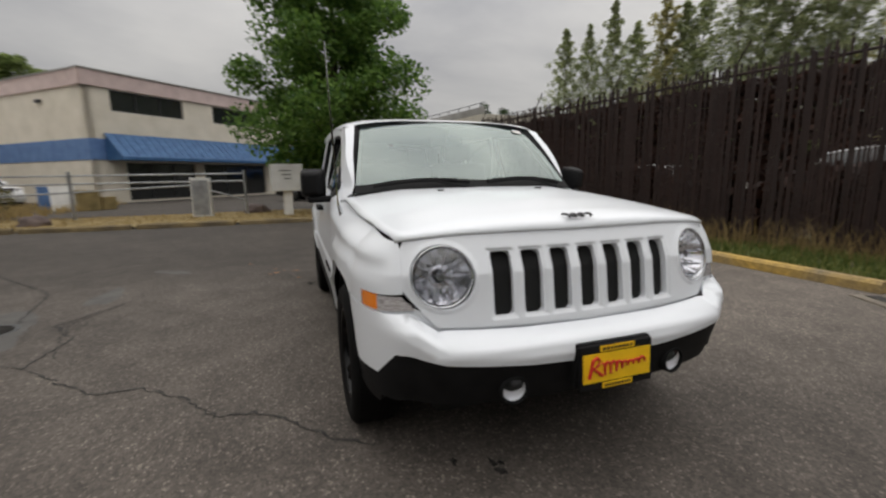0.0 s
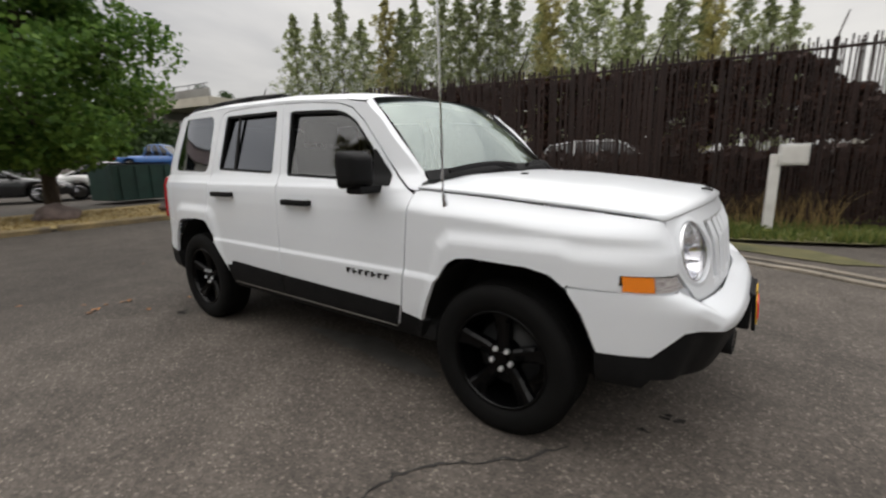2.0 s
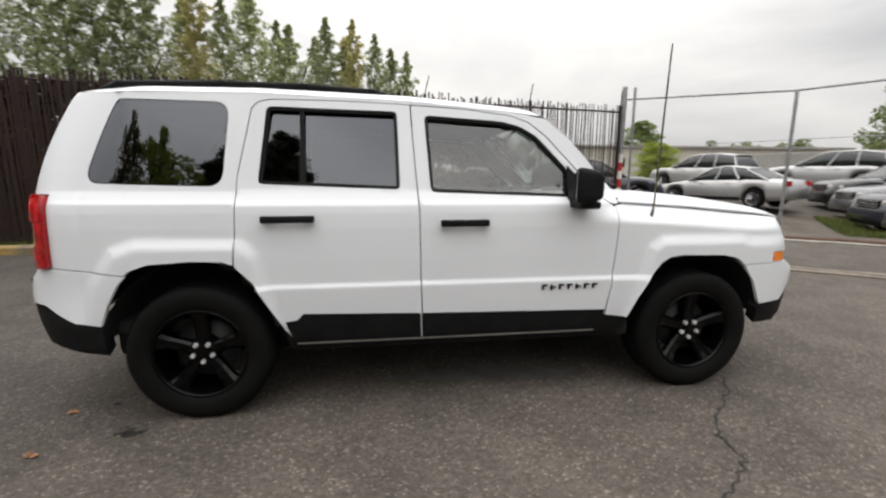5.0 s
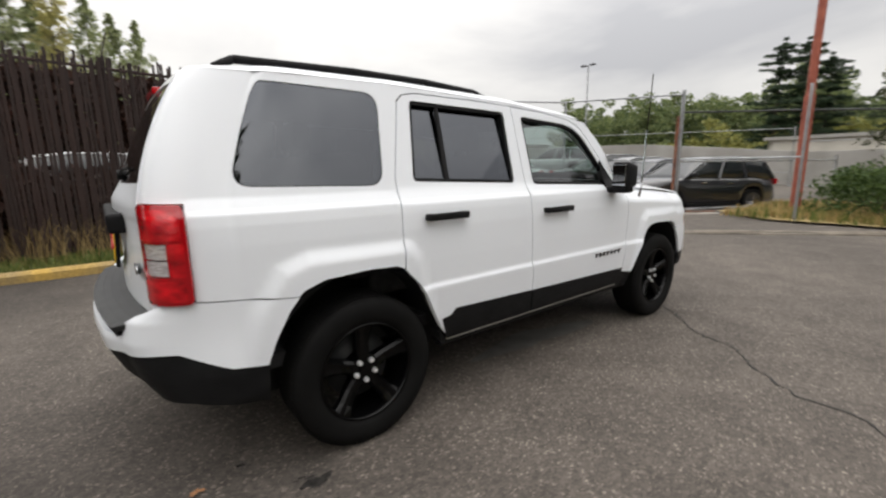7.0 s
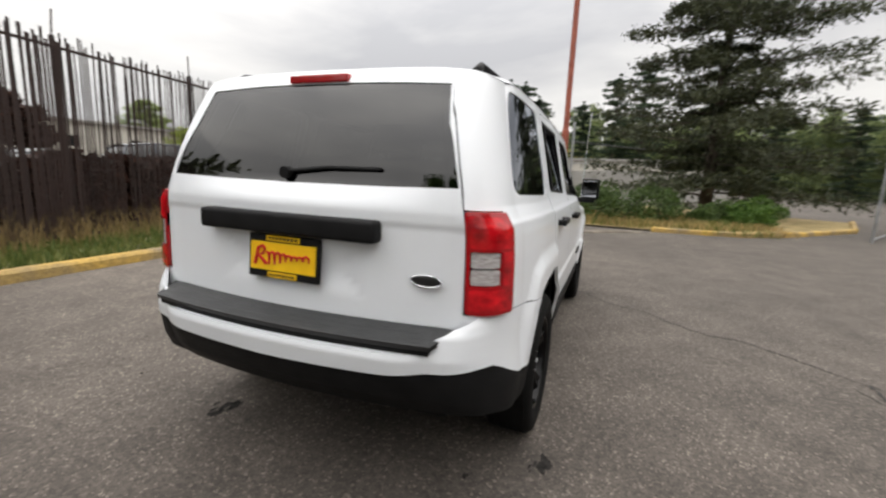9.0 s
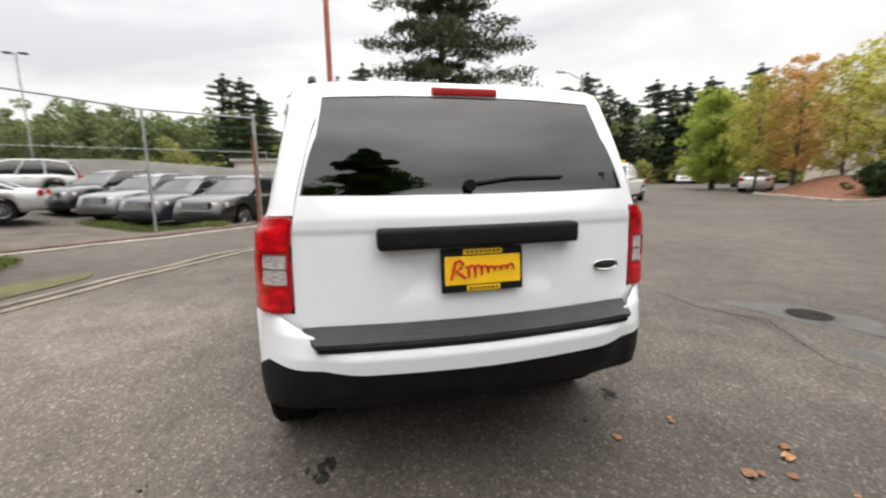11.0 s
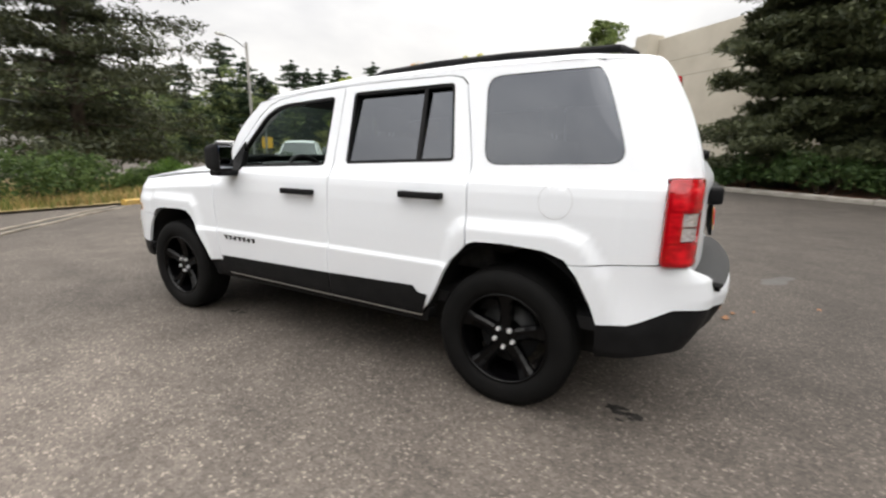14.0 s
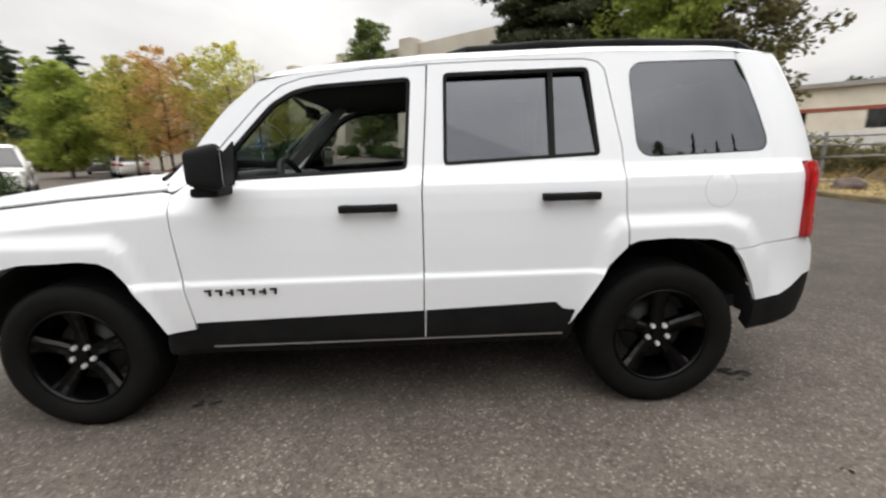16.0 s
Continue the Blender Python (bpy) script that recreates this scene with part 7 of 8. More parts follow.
def number_plate(parent, x, y, z, face, wide):
    """Yellow dealer plate in a black frame; its script as plain red strokes."""
    pl = bmesh.new()
    add_box(pl, (0, 0, 0), (0.016, 0.32, 0.165), bevel=0.006)
    fr = part("licence_plate", pl, M["blackplastic"], parent, "yellow dealer plate in a black frame")
    fr.matrix_basis = pose(x, y, z, 0, -4 * face, 0)
    pl = bmesh.new()
    add_box(pl, (face * 0.0095, 0, 0.0), (0.004, 0.295, 0.105))
    part("plate_face", pl, M["plate"], fr)
    pl = bmesh.new()
    r = random.Random(3)
    pts = []
    for i in range(76):
        f = i / 75
        w_ = 2 * math.pi * 7.5 * f
        pts.append((face * 0.0135, (-0.07 + 0.19 * f + 0.007 * math.sin(w_)) * face, -0.006 + 0.012 * f + 0.0145 * (1 + 0.6 * math.sin(5 * f + 1)) * math.cos(w_)))
    tube_path(pl, pts, 0.0046, 5)
    tube_path(pl, [(face * 0.0135, q_ * face, z_) for q_, z_ in ((-0.125, -0.034), (-0.108, 0.03), (-0.09, 0.038), (-0.078, 0.026), (-0.086, 0.01), (-0.106, 0.0), (-0.085, -0.016), (-0.07, -0.03))], 0.0062, 5)
    part("script_stroke", pl, M["platered"], fr, "red scribbled script strokes")
    for dz, w in ((0.068, 0.15), (-0.068, 0.13)):
        pl = bmesh.new()
        add_box(pl, (face * 0.0095, 0, dz), (0.004, w, 0.02))
        part("frame_label", pl, M["plate"], fr)
        pl = bmesh.new()
        for i in range(8):
            add_box(pl, (face * 0.0125, (-0.4 + i * 0.114) * w, dz), (0.002, w * 0.07, 0.009))
        part("print_bar", pl, M["badge"], fr)


number_plate(fb, 2.184, 0.02, 0.508, 1, 0.32)
bm = bmesh.new()
add_box(bm, (2.15, 0.02, 0.512), (0.05, 0.326, 0.172), bevel=0.012)
part("plate_bracket", bm, M["blackplastic"], fb)

# rear
hatch_w = mirrored([(0.0, 1.176), (0.35, 1.178), (0.628, 1.184), (0.577, 1.54), (0.30, 1.552), (0.0, 1.555)])


def pocket_off(u, z):
    y = 2.80 + u
    d = np.minimum(np.minimum(0.33 - y, z - 0.775), 0.985 - z)
    return -0.015 * smooth01(d / 0.1) + 0.006 * smooth01((z - 1.04) / 0.03)


ht = panel("tailgate", mirrored([(0.0, 0.712), (0.62, 0.714), (0.640, 0.745), (0.644, 0.775), (0.644, 1.11), (0.636, 1.18), (0.583, 1.565), (0.55, 1.592), (0.0, 1.612)]), M["paint"], car, "rear", pocket_off, holes=[hatch_w], step=0.03)
g = panel("rear_window", inset_poly(hatch_w, -0.004), M["rear_glass"], ht, "rear", 0.001, depth=0.0, label="dark rear window glass")
g.visible_shadow = False
panel("window_seal", inset_poly(hatch_w, -0.004), M["blackplastic"], ht, "rear", -0.004, holes=[inset_poly(hatch_w, 0.03)], depth=0.01)
bm = bmesh.new()
add_box(bm, (-2.112, 0, 1.027), (0.075, 0.775, 0.078), bevel=0.018, segs=3)
part("grab_bar", bm, M["blackplastic"], ht, "black tailgate grab bar", smooth=True)
number_plate(ht, -2.122, 0.0, 0.90, -1, 0.32)
bm = bmesh.new()
bmesh.ops.create_uvsphere(bm, u_segments=24, v_segments=10, radius=1.0)
bmesh.ops.scale(bm, vec=(0.008, 0.056, 0.02), verts=bm.verts)
bmesh.ops.translate(bm, vec=(-2.078, -0.555, 0.874), verts=bm.verts)
ov = part("badge", bm, M["badge"], ht, "small oval black badge with a chrome rim")
bm = bmesh.new()
ring = [Vector((-2.083, -0.555 + 0.056 * math.cos(a * math.pi / 14), 0.874 + 0.02 * math.sin(a * math.pi / 14))) for a in range(29)]
tube_path(bm, ring, 0.0025, 6)
part("badge_rim", bm, M["chrome"], ov)
bm = bmesh.new()
tube_path(bm, [(-2.070, 0.03, 1.215), (-2.063, -0.15, 1.235), (-2.052, -0.36, 1.236)], 0.007, 6)
add_tube(bm, (-2.082, 0.03, 1.21), (-2.04, 0.03, 1.21), 0.022, n=12)
part("rear_wiper", bm, M["blackplastic"], ht)
bm = bmesh.new()
add_box(bm, (-1.896, 0, 1.572), (0.046, 0.27, 0.032), rot=None, bevel=0.008)
part("high_brake_lamp", bm, M["redlens"], ht, "red high-level brake lamp")
rb = panel("rear_bumper", mirrored([(0.0, 0.564), (0.45, 0.571), (0.62, 0.586), (0.72, 0.594), (0.78, 0.594), (0.95, 0.516), (1.065, 0.502), (1.10, 0.59), (1.158, 0.697), (1.196, 0.741), (0.845, 0.773), (0.725, 0.773), (0.68, 0.75), (0.632, 0.728), (0.604, 0.70), (0.592, 0.649), (0.0, 0.646)]), M["paint"], car, "rear", tail_off, lengthwise=True)
panel("lower_skirt", mirrored([(0.0, 0.40), (0.5, 0.402), (0.66, 0.412), (0.80, 0.405), (0.88, 0.385), (0.95, 0.365), (1.062, 0.345), (1.063, 0.498), (0.95, 0.512), (0.78, 0.59), (0.72, 0.59), (0.62, 0.582), (0.45, 0.567), (0.0, 0.56)]), M["blackplastic"], rb, "rear", lambda u, z: tail_off(u, z) - 0.005, depth=0.06, lengthwise=True)
panel("bumper_fill", mirrored([(0.0, 0.60), (0.72, 0.60), (0.66, 0.69), (0.0, 0.69)]), M["paint"], rb, "rear", lambda u, z: tail_off(u, z) - 0.02, depth=0.0, lengthwise=True)
panel("lamp_shelf", mirrored([(0.0, 0.69), (0.82, 0.69), (0.82, 0.776), (0.0, 0.73)]), M["paint"], rb, "rear", -0.004, depth=0.0)
panel("step_pad", mirrored([(0.0, 0.688), (0.596, 0.688), (0.628, 0.712), (0.0, 0.712)]), M["tread"], rb, "rear", lambda u, z: np.interp(z, [0.688, 0.712], [0.122, 0.0]), depth=0.02, label="ridged dark grey step pad")
for k_ in range(3):
    z_ = 0.691 + 0.006 * k_
    panel("step_rib", mirrored([(0.0, z_), (0.585, z_), (0.588, z_ + 0.004), (0.0, z_ + 0.004)]), M["tread"], rb, "rear", lambda u, z: np.interp(z, [0.688, 0.712], [0.122, 0.0]) + 0.003, depth=0.005)
panel("step_face", mirrored([(0.0, 0.648), (0.59, 0.651), (0.60, 0.686), (0.0, 0.686)]), M["blackplastic"], rb, "rear", 0.108, depth=0.03)
bm = bmesh.new()
add_tube(bm, (-1.92, 0.45, 0.36), (-1.6, 0.45, 0.36), 0.028, n=12)
part("exhaust_pipe", bm, M["liner"], car)

panel("bumper_backing", mirrored([(0.0, 0.61), (0.66, 0.62), (0.80, 0.68), (1.07, 0.69), (1.07, 0.742), (0.70, 0.742), (0.60, 0.69), (0.0, 0.68)]), M["paint"], fb, "front", -0.012, depth=0.0)

# hood
n, m = 30, 36
verts, faces = [], []
for i in range(n + 1):
    a = i / n
    for j in range(m + 1):
        b = -1 + 2 * j / m
        x1 = float(front_x(0.69 * b, 0.99)) + 0.004
        x = 0.845 + 0.16 * (1 - abs(b) ** 2) + (x1 - 0.845 - 0.16 * (1 - abs(b) ** 2)) * a
        zc = float(np.interp(min(x, 1.98), HOOD_X, HOOD_Z)) + 0.003
        ye = float(half_width(np.array(min(x, 1.62)), np.array(zc))) + 0.005
        if x > 1.62:
            t_ = (x - 1.62) / 0.36
            ye = ye + (0.70 - ye) * min(1, t_) ** 1.3
        cr = float(np.interp(x, [0.85, 1.15, 1.6, 1.85, 1.95, 1.995], [0.058, 0.066, 0.066, 0.058, 0.045, 0.026]))
        z = zc + cr * (1 - abs(b) ** 2.6) + 0.012 * math.exp(-((abs(b) - 0.62) / 0.16) ** 2) * (1 - a) * 0.6
        if a > 0.93:
            z -= 0.014 * ((a - 0.93) / 0.07) ** 2
        verts.append((x, b * ye, z))
for i in range(n):
    for j in range(m):
        k = i * (m + 1) + j
        faces.append((k, k + 1, k + m + 2, k + m + 1))
hood = mesh_object("hood", verts, faces, M["paint"], car, True)
sol = hood.modifiers.new("thickness", "SOLIDIFY")
sol.thickness = 0.012
sol.offset = -1
for i in range(4):
    y = -0.055 + i * 0.034
    bm = bmesh.new()
    ring = [Vector((1.957 + (0.02 if i == 0 else 0.012) * math.cos(a * math.pi / 6), y + 0.011 * math.sin(a * math.pi / 6), 1.036 - 0.004 * math.cos(a * math.pi / 6))) for a in range(13 if i % 3 else 8)]
    tube_path(bm, ring, 0.0052, 6)
    part("badge_stroke", bm, M["badge"], hood)
for y in (-0.3, 0.3):
    bm = bmesh.new()
    add_box(bm, (1.16, y, 1.113), (0.035, 0.03, 0.016), bevel=0.005)
    part("washer_jet", bm, M["blackplastic"], hood)

# windscreen, cowl, wipers
n = 24
A = [WS_B(-1 + 2 * i / n) for i in range(n + 1)]
B = [WS_T(-1 + 2 * i / n) for i in range(n + 1)]
rows = []
for k in range(9):
    f = k / 8
    rows.append([a.lerp(b, f) + Vector((0.03, 0, 0.02)) * (4 * f * (1 - f)) * 0.5 for a, b in zip(A, B)])
verts = [tuple(p) for r in rows for p in r]
faces = [(k * (n + 1) + i, k * (n + 1) + i + 1, (k + 1) * (n + 1) + i + 1, (k + 1) * (n + 1) + i) for k in range(8) for i in range(n)]
ws = mesh_object("windscreen", verts, faces, M["windscreen"], car, True, "clear raked windscreen glass")
ws.visible_shadow = False
band = [a.lerp(b, 0.085) + Vector((0.006, 0, 0.012)) for a, b in zip(A, B)]
flat_quadstrip("frit_band", [a + Vector((0.006, 0, 0.004)) for a in A], band, M["blackplastic"], ws)
st_ = []
for f_, q_ in ((0.80, 0.93), (0.92, 0.93), (0.92, 0.87), (0.80, 0.87)):
    st_.append(WS_B(f_).lerp(WS_T(f_), q_) + Vector((0.03, 0, 0.02)) * (4 * q_ * (1 - q_)) * 0.5 + Vector((0.004, 0, 0.005)))
mesh_object("stock_sticker", [tuple(p) for p in st_], [(0, 1, 2, 3)], M["whitepaint"], ws, False, "small white paper sticker")
C = [Vector((p.x + 0.045, p.y * 1.03, p.z - 0.03)) for p in A]
flat_quadstrip("cowl", A, C, M["blackplastic"], car)
for s, y0 in ((-1, -0.62), (1, 0.05)):
    bm = bmesh.new()
    p = [WS_B(y) + Vector((0.02, 0, 0.02)) for y in np.linspace(y0 / 0.72, (y0 + 0.56) / 0.72, 8)]
    p = [q_ + Vector((-0.02 * i_ / 7, 0, 0.02 + 0.018 * math.sin(math.pi * i_ / 7))) for i_, q_ in enumerate(p)]
    tube_path(bm, p, 0.014, 6)
    add_tube(bm, p[4] + Vector((0, 0, -0.0)), p[-1] + Vector((0.05, 0.02, -0.04)), 0.009, n=6)
    part("wiper", bm, M["blackplastic"], car)

# roof
RX = [0.475, 0.45, 0.25, -0.28, -1.02, -1.54, -1.69, -1.78, -1.845]
RZ = [1.545, 1.552, 1.585, 1.628, 1.648, 1.642, 1.63, 1.615, 1.598]
n, m = 48, 32
verts, faces = [], []
EDGE_X, EDGE_Y = shell(np.linspace(-1.45, -2.2, 40), np.full(40, 1.586))
for i in range(n + 1):
    f = i / n
    for j in range(m + 1):
        b = -1 + 2 * j / m
        xf = 0.475 - 0.055 * b * b
        xr = -1.858 + 0.012 * b * b
        x = xf + (xr - xf) * f
        zc = float(np.interp(-x, [-v for v in RX], RZ))
        ze = float(np.interp(-x, [-0.46, -0.25, 0.28, 1.02, 1.56, 1.75, 1.9], [1.512, 1.535, 1.577, 1.598, 1.592, 1.586, 1.584]))
        ye = float(half_width(np.array(max(-1.8, x)), np.array(ze))) + 0.002
        if x < EDGE_X[0]:
            ye = float(np.interp(-x, -EDGE_X, EDGE_Y)) + 0.002
        if f == 0:
            ye = 0.602 + 0.09 * abs(b) ** 10
        z = ze + (zc + 0.016 - ze) * (1 - abs(b) ** 3.2) ** 0.55
        verts.append((x, b * ye, z))
for i in range(n):
    for j in range(m):
        k = i * (m + 1) + j
        faces.append((k, k + 1, k + m + 2, k + m + 1))
for j in range(m + 1):
    x, y, z = verts[n * (m + 1) + j]
    verts.append((x - 0.018, y * 0.985, z - 0.045))
for j in range(m):
    k = n * (m + 1) + j
    faces.append((k, k + 1, k + m + 2, k + m + 1))
roof = mesh_object("roof", verts, faces, M["paint"], car, True)
lin = mesh_object("headliner", [(x, y * 0.94, z - 0.045) for x, y, z in verts[:(n + 1) * (m + 1)]], faces[:n * m], M["headliner"], car, True)

# aerial
bm = bmesh.new()
add_tube(bm, (1.026, -0.815, 0.99), (1.026, -0.832, 1.045), 0.016, 0.008, n=10)
add_tube(bm, (1.026, -0.832, 1.04), (1.035, -0.86, 1.86), 0.006, 0.004, n=6)
part("aerial", bm, M["chrome"], car, "thin whip aerial")

# underbody and wheel wells
bm = bmesh.new()
add_box(bm, (0, 0, 0.34), (3.7, 1.15, 0.22), bevel=0.05)
add_box(bm, (0.2, 0, 0.36), (1.5, 1.62, 0.1), bevel=0.03)
add_box(bm, (-1.3, 0, 0.3), (0.12, 1.3, 0.1), bevel=0.03)
add_box(bm, (1.3, 0, 0.3), (0.12, 1.3, 0.1), bevel=0.03)
part("underbody", bm, M["liner"], car)
for x in (1.317, -1.317):
    for s in (-1, 1):
        verts, faces = [], []
        for i in range(25):
            a = 0.1 + (math.pi - 0.2) * i / 24
            for y in (0.845, 0.50):
                verts.append((x + 0.43 * math.cos(a), s * y, 0.37 + 0.43 * math.sin(a)))
        faces = [(2 * i, 2 * i + 1, 2 * i + 3, 2 * i + 2) for i in range(24)]
        k = len(verts)
        verts.append((x, s * 0.50, 0.37))
        faces += [(2 * i + 1, k, 2 * i + 3) for i in range(24)]
        mesh_object("wheel_well", verts, faces, M["liner"], car)

# cabin
bm = bmesh.new()
add_box(bm, (0.74, 0, 0.98), (0.42, 1.4, 0.22), bevel=0.07, segs=3)
add_box(bm, (0.62, 0, 0.75), (0.3, 1.4, 0.4), bevel=0.05)
add_box(bm, (0.62, 0.38, 1.08), (0.16, 0.36, 0.09), bevel=0.035, segs=3)
part("dashboard", bm, M["interior"], car, smooth=True)
bm = bmesh.new()
add_box(bm, (-0.55, 0, 0.45), (2.7, 1.45, 0.06))
part("cabin_floor", bm, M["interior"], car)
st = bmesh.new()
rr_ = []
for i in range(28):
    a = 2 * math.pi * i / 28
    rr_.append(Vector((0.075 * math.sin(a), 0.185 * math.cos(a), 0.17 * math.sin(a))))
for a, b in zip(rr_, rr_[1:] + rr_[:1]):
    add_tube(st, a, b, 0.016, n=8)
add_box(st, (0.02, 0, 0), (0.05, 0.12, 0.09), bevel=0.02)
add_box(st, (0.015, 0, 0.0), (0.02, 0.33, 0.03), bevel=0.008)
add_box(st, (0.0, 0, -0.07), (0.02, 0.03, 0.14), bevel=0.008)
swh = part("steering_wheel", st, M["interior"], car, "black steering wheel")
swh.matrix_basis = pose(0.40, 0.37, 1.0)
bm = bmesh.new()
add_box(bm, (0.40, 0, 1.43), (0.03, 0.23, 0.065), bevel=0.012)
add_tube(bm, (0.41, 0, 1.43), (0.50, 0, 1.52), 0.012, n=6)
rm = part("rear_view_mirror", bm, M["interior"], car)
bm = bmesh.new()
add_box(bm, (0.383, 0, 1.43), (0.003, 0.21, 0.05))
part("mirror_glass", bm, M["chrome"], rm)


def seat(x, y, w):
    b = bmesh.new()
    add_box(b, (x + 0.02, y, 0.68), (0.5, w, 0.16), bevel=0.05, segs=3)
    q = Matrix.Rotation(radians(-14), 3, "Y")
    add_box(b, (x - 0.27, y, 1.0), (0.13, w, 0.6), rot=None, bevel=0.05, segs=3)
    o = part("seat", b, M["cloth"], car, "dark grey cloth seat", smooth=True)
    b = bmesh.new()
    add_box(b, (x - 0.31, y, 1.40), (0.09, 0.25, 0.15), bevel=0.035, segs=3)
    for dy in (-0.06, 0.06):
        add_tube(b, (x - 0.30, y + dy, 1.28), (x - 0.31, y + dy, 1.36), 0.007, n=6)
    part("headrest", b, M["cloth"], o, smooth=True)


seat(-0.05, 0.38, 0.5)
seat(-0.05, -0.38, 0.5)
seat(-0.95, 0.0, 1.3)
for s in (-1, 1):
    bm = bmesh.new()
    add_box(bm, (-0.26, s * 0.70, 1.27), (0.06, 0.025, 0.36), bevel=0.01)
    part("pillar_trim", bm, M["pillartrim"], car)
    A = [WS_B(s * 0.97) * (1 - f) + WS_T(s * 0.97) * f + Vector((-0.03, 0, -0.015)) for f in np.linspace(0, 1, 7)]
    B = [p + Vector((-0.06, s * 0.035, -0.02)) for p in A]
    flat_quadstrip("pillar_trim", A, B, M["pillartrim"], car)


# ---- parked cars ----
def paint_material(name, c, metal=0.3):
    return vary(principled(name, c, 0.3, metal, 1.0), tuple(v * 0.94 for v in c), tuple(min(1, v * 1.06) for v in c), 2.0)


PM = {"black": paint_material("black_car_paint", (0.006, 0.0065, 0.009), 0.0), "navy": paint_material("dark_blue_car_paint", (0.009, 0.012, 0.024), 0.0), "silver": paint_material("silver_car_paint", (0.42, 0.42, 0.42), 0.5), "white": paint_material("plain_white_car_paint", (0.72, 0.72, 0.71), 0.0), "grey": paint_material("grey_car_paint", (0.14, 0.145, 0.15), 0.5), "blue": paint_material("blue_car_paint", (0.03, 0.12, 0.35), 0.3)}

SHAPES = {
    "suv": dict(L=4.75, W=0.95, belt=[(-2.36, 0.78), (-2.3, 1.04), (0.75, 1.09), (1.5, 1.06), (2.05, 0.99), (2.28, 0.9), (2.38, 0.6)], roof=[(-2.2, 1.14), (-1.95, 1.58), (-1.2, 1.69), (-0.1, 1.68), (0.2, 1.6), (1.0, 1.09)], r=0.37, wb=1.42, nose=0.35),
    "sedan": dict(L=4.75, W=0.9, belt=[(-2.36, 0.7), (-2.3, 0.94), (-1.6, 0.98), (0.85, 0.93), (1.6, 0.82), (2.2, 0.7), (2.37, 0.55)], roof=[(-1.75, 0.98), (-1.0, 1.36), (-0.4, 1.44), (0.1, 1.4), (0.95, 0.94)], r=0.325, wb=1.4, nose=0.3),
    "pickup": dict(L=5.4, W=0.97, belt=[(-2.7, 0.75), (-2.68, 1.02), (0.7, 1.04), (1.6, 1.02), (2.5, 0.95), (2.7, 0.7)], roof=[(-0.75, 1.05), (-0.6, 1.72), (0.1, 1.76), (0.35, 1.7), (1.05, 1.05)], r=0.39, wb=1.7, nose=0.4),
    "van": dict(L=5.2, W=1.0, belt=[(-2.6, 0.9), (-2.6, 1.1), (1.3, 1.15), (2.0, 1.1), (2.45, 0.9), (2.6, 0.6)], roof=[(-2.58, 1.15), (-2.5, 2.1), (-1.5, 2.2), (0.6, 2.15), (0.9, 2.05), (1.6, 1.15)], r=0.36, wb=1.5, nose=0.35),
}


def loft(name, secs, mat, parent, cap=True, smooth=True):
    """Skin over sections of equal point counts."""
    m = len(secs[0])
    verts = [p for s in secs for p in s]
    faces = [(i * m + k, i * m + (k + 1) % m, (i + 1) * m + (k + 1) % m, (i + 1) * m + k) for i in range(len(secs) - 1) for k in range(m)]
    if cap:
        faces += [tuple(range(m))[::-1], tuple(range((len(secs) - 1) * m, len(secs) * m))]
    return mesh_object(name, verts, faces, mat, parent, smooth)


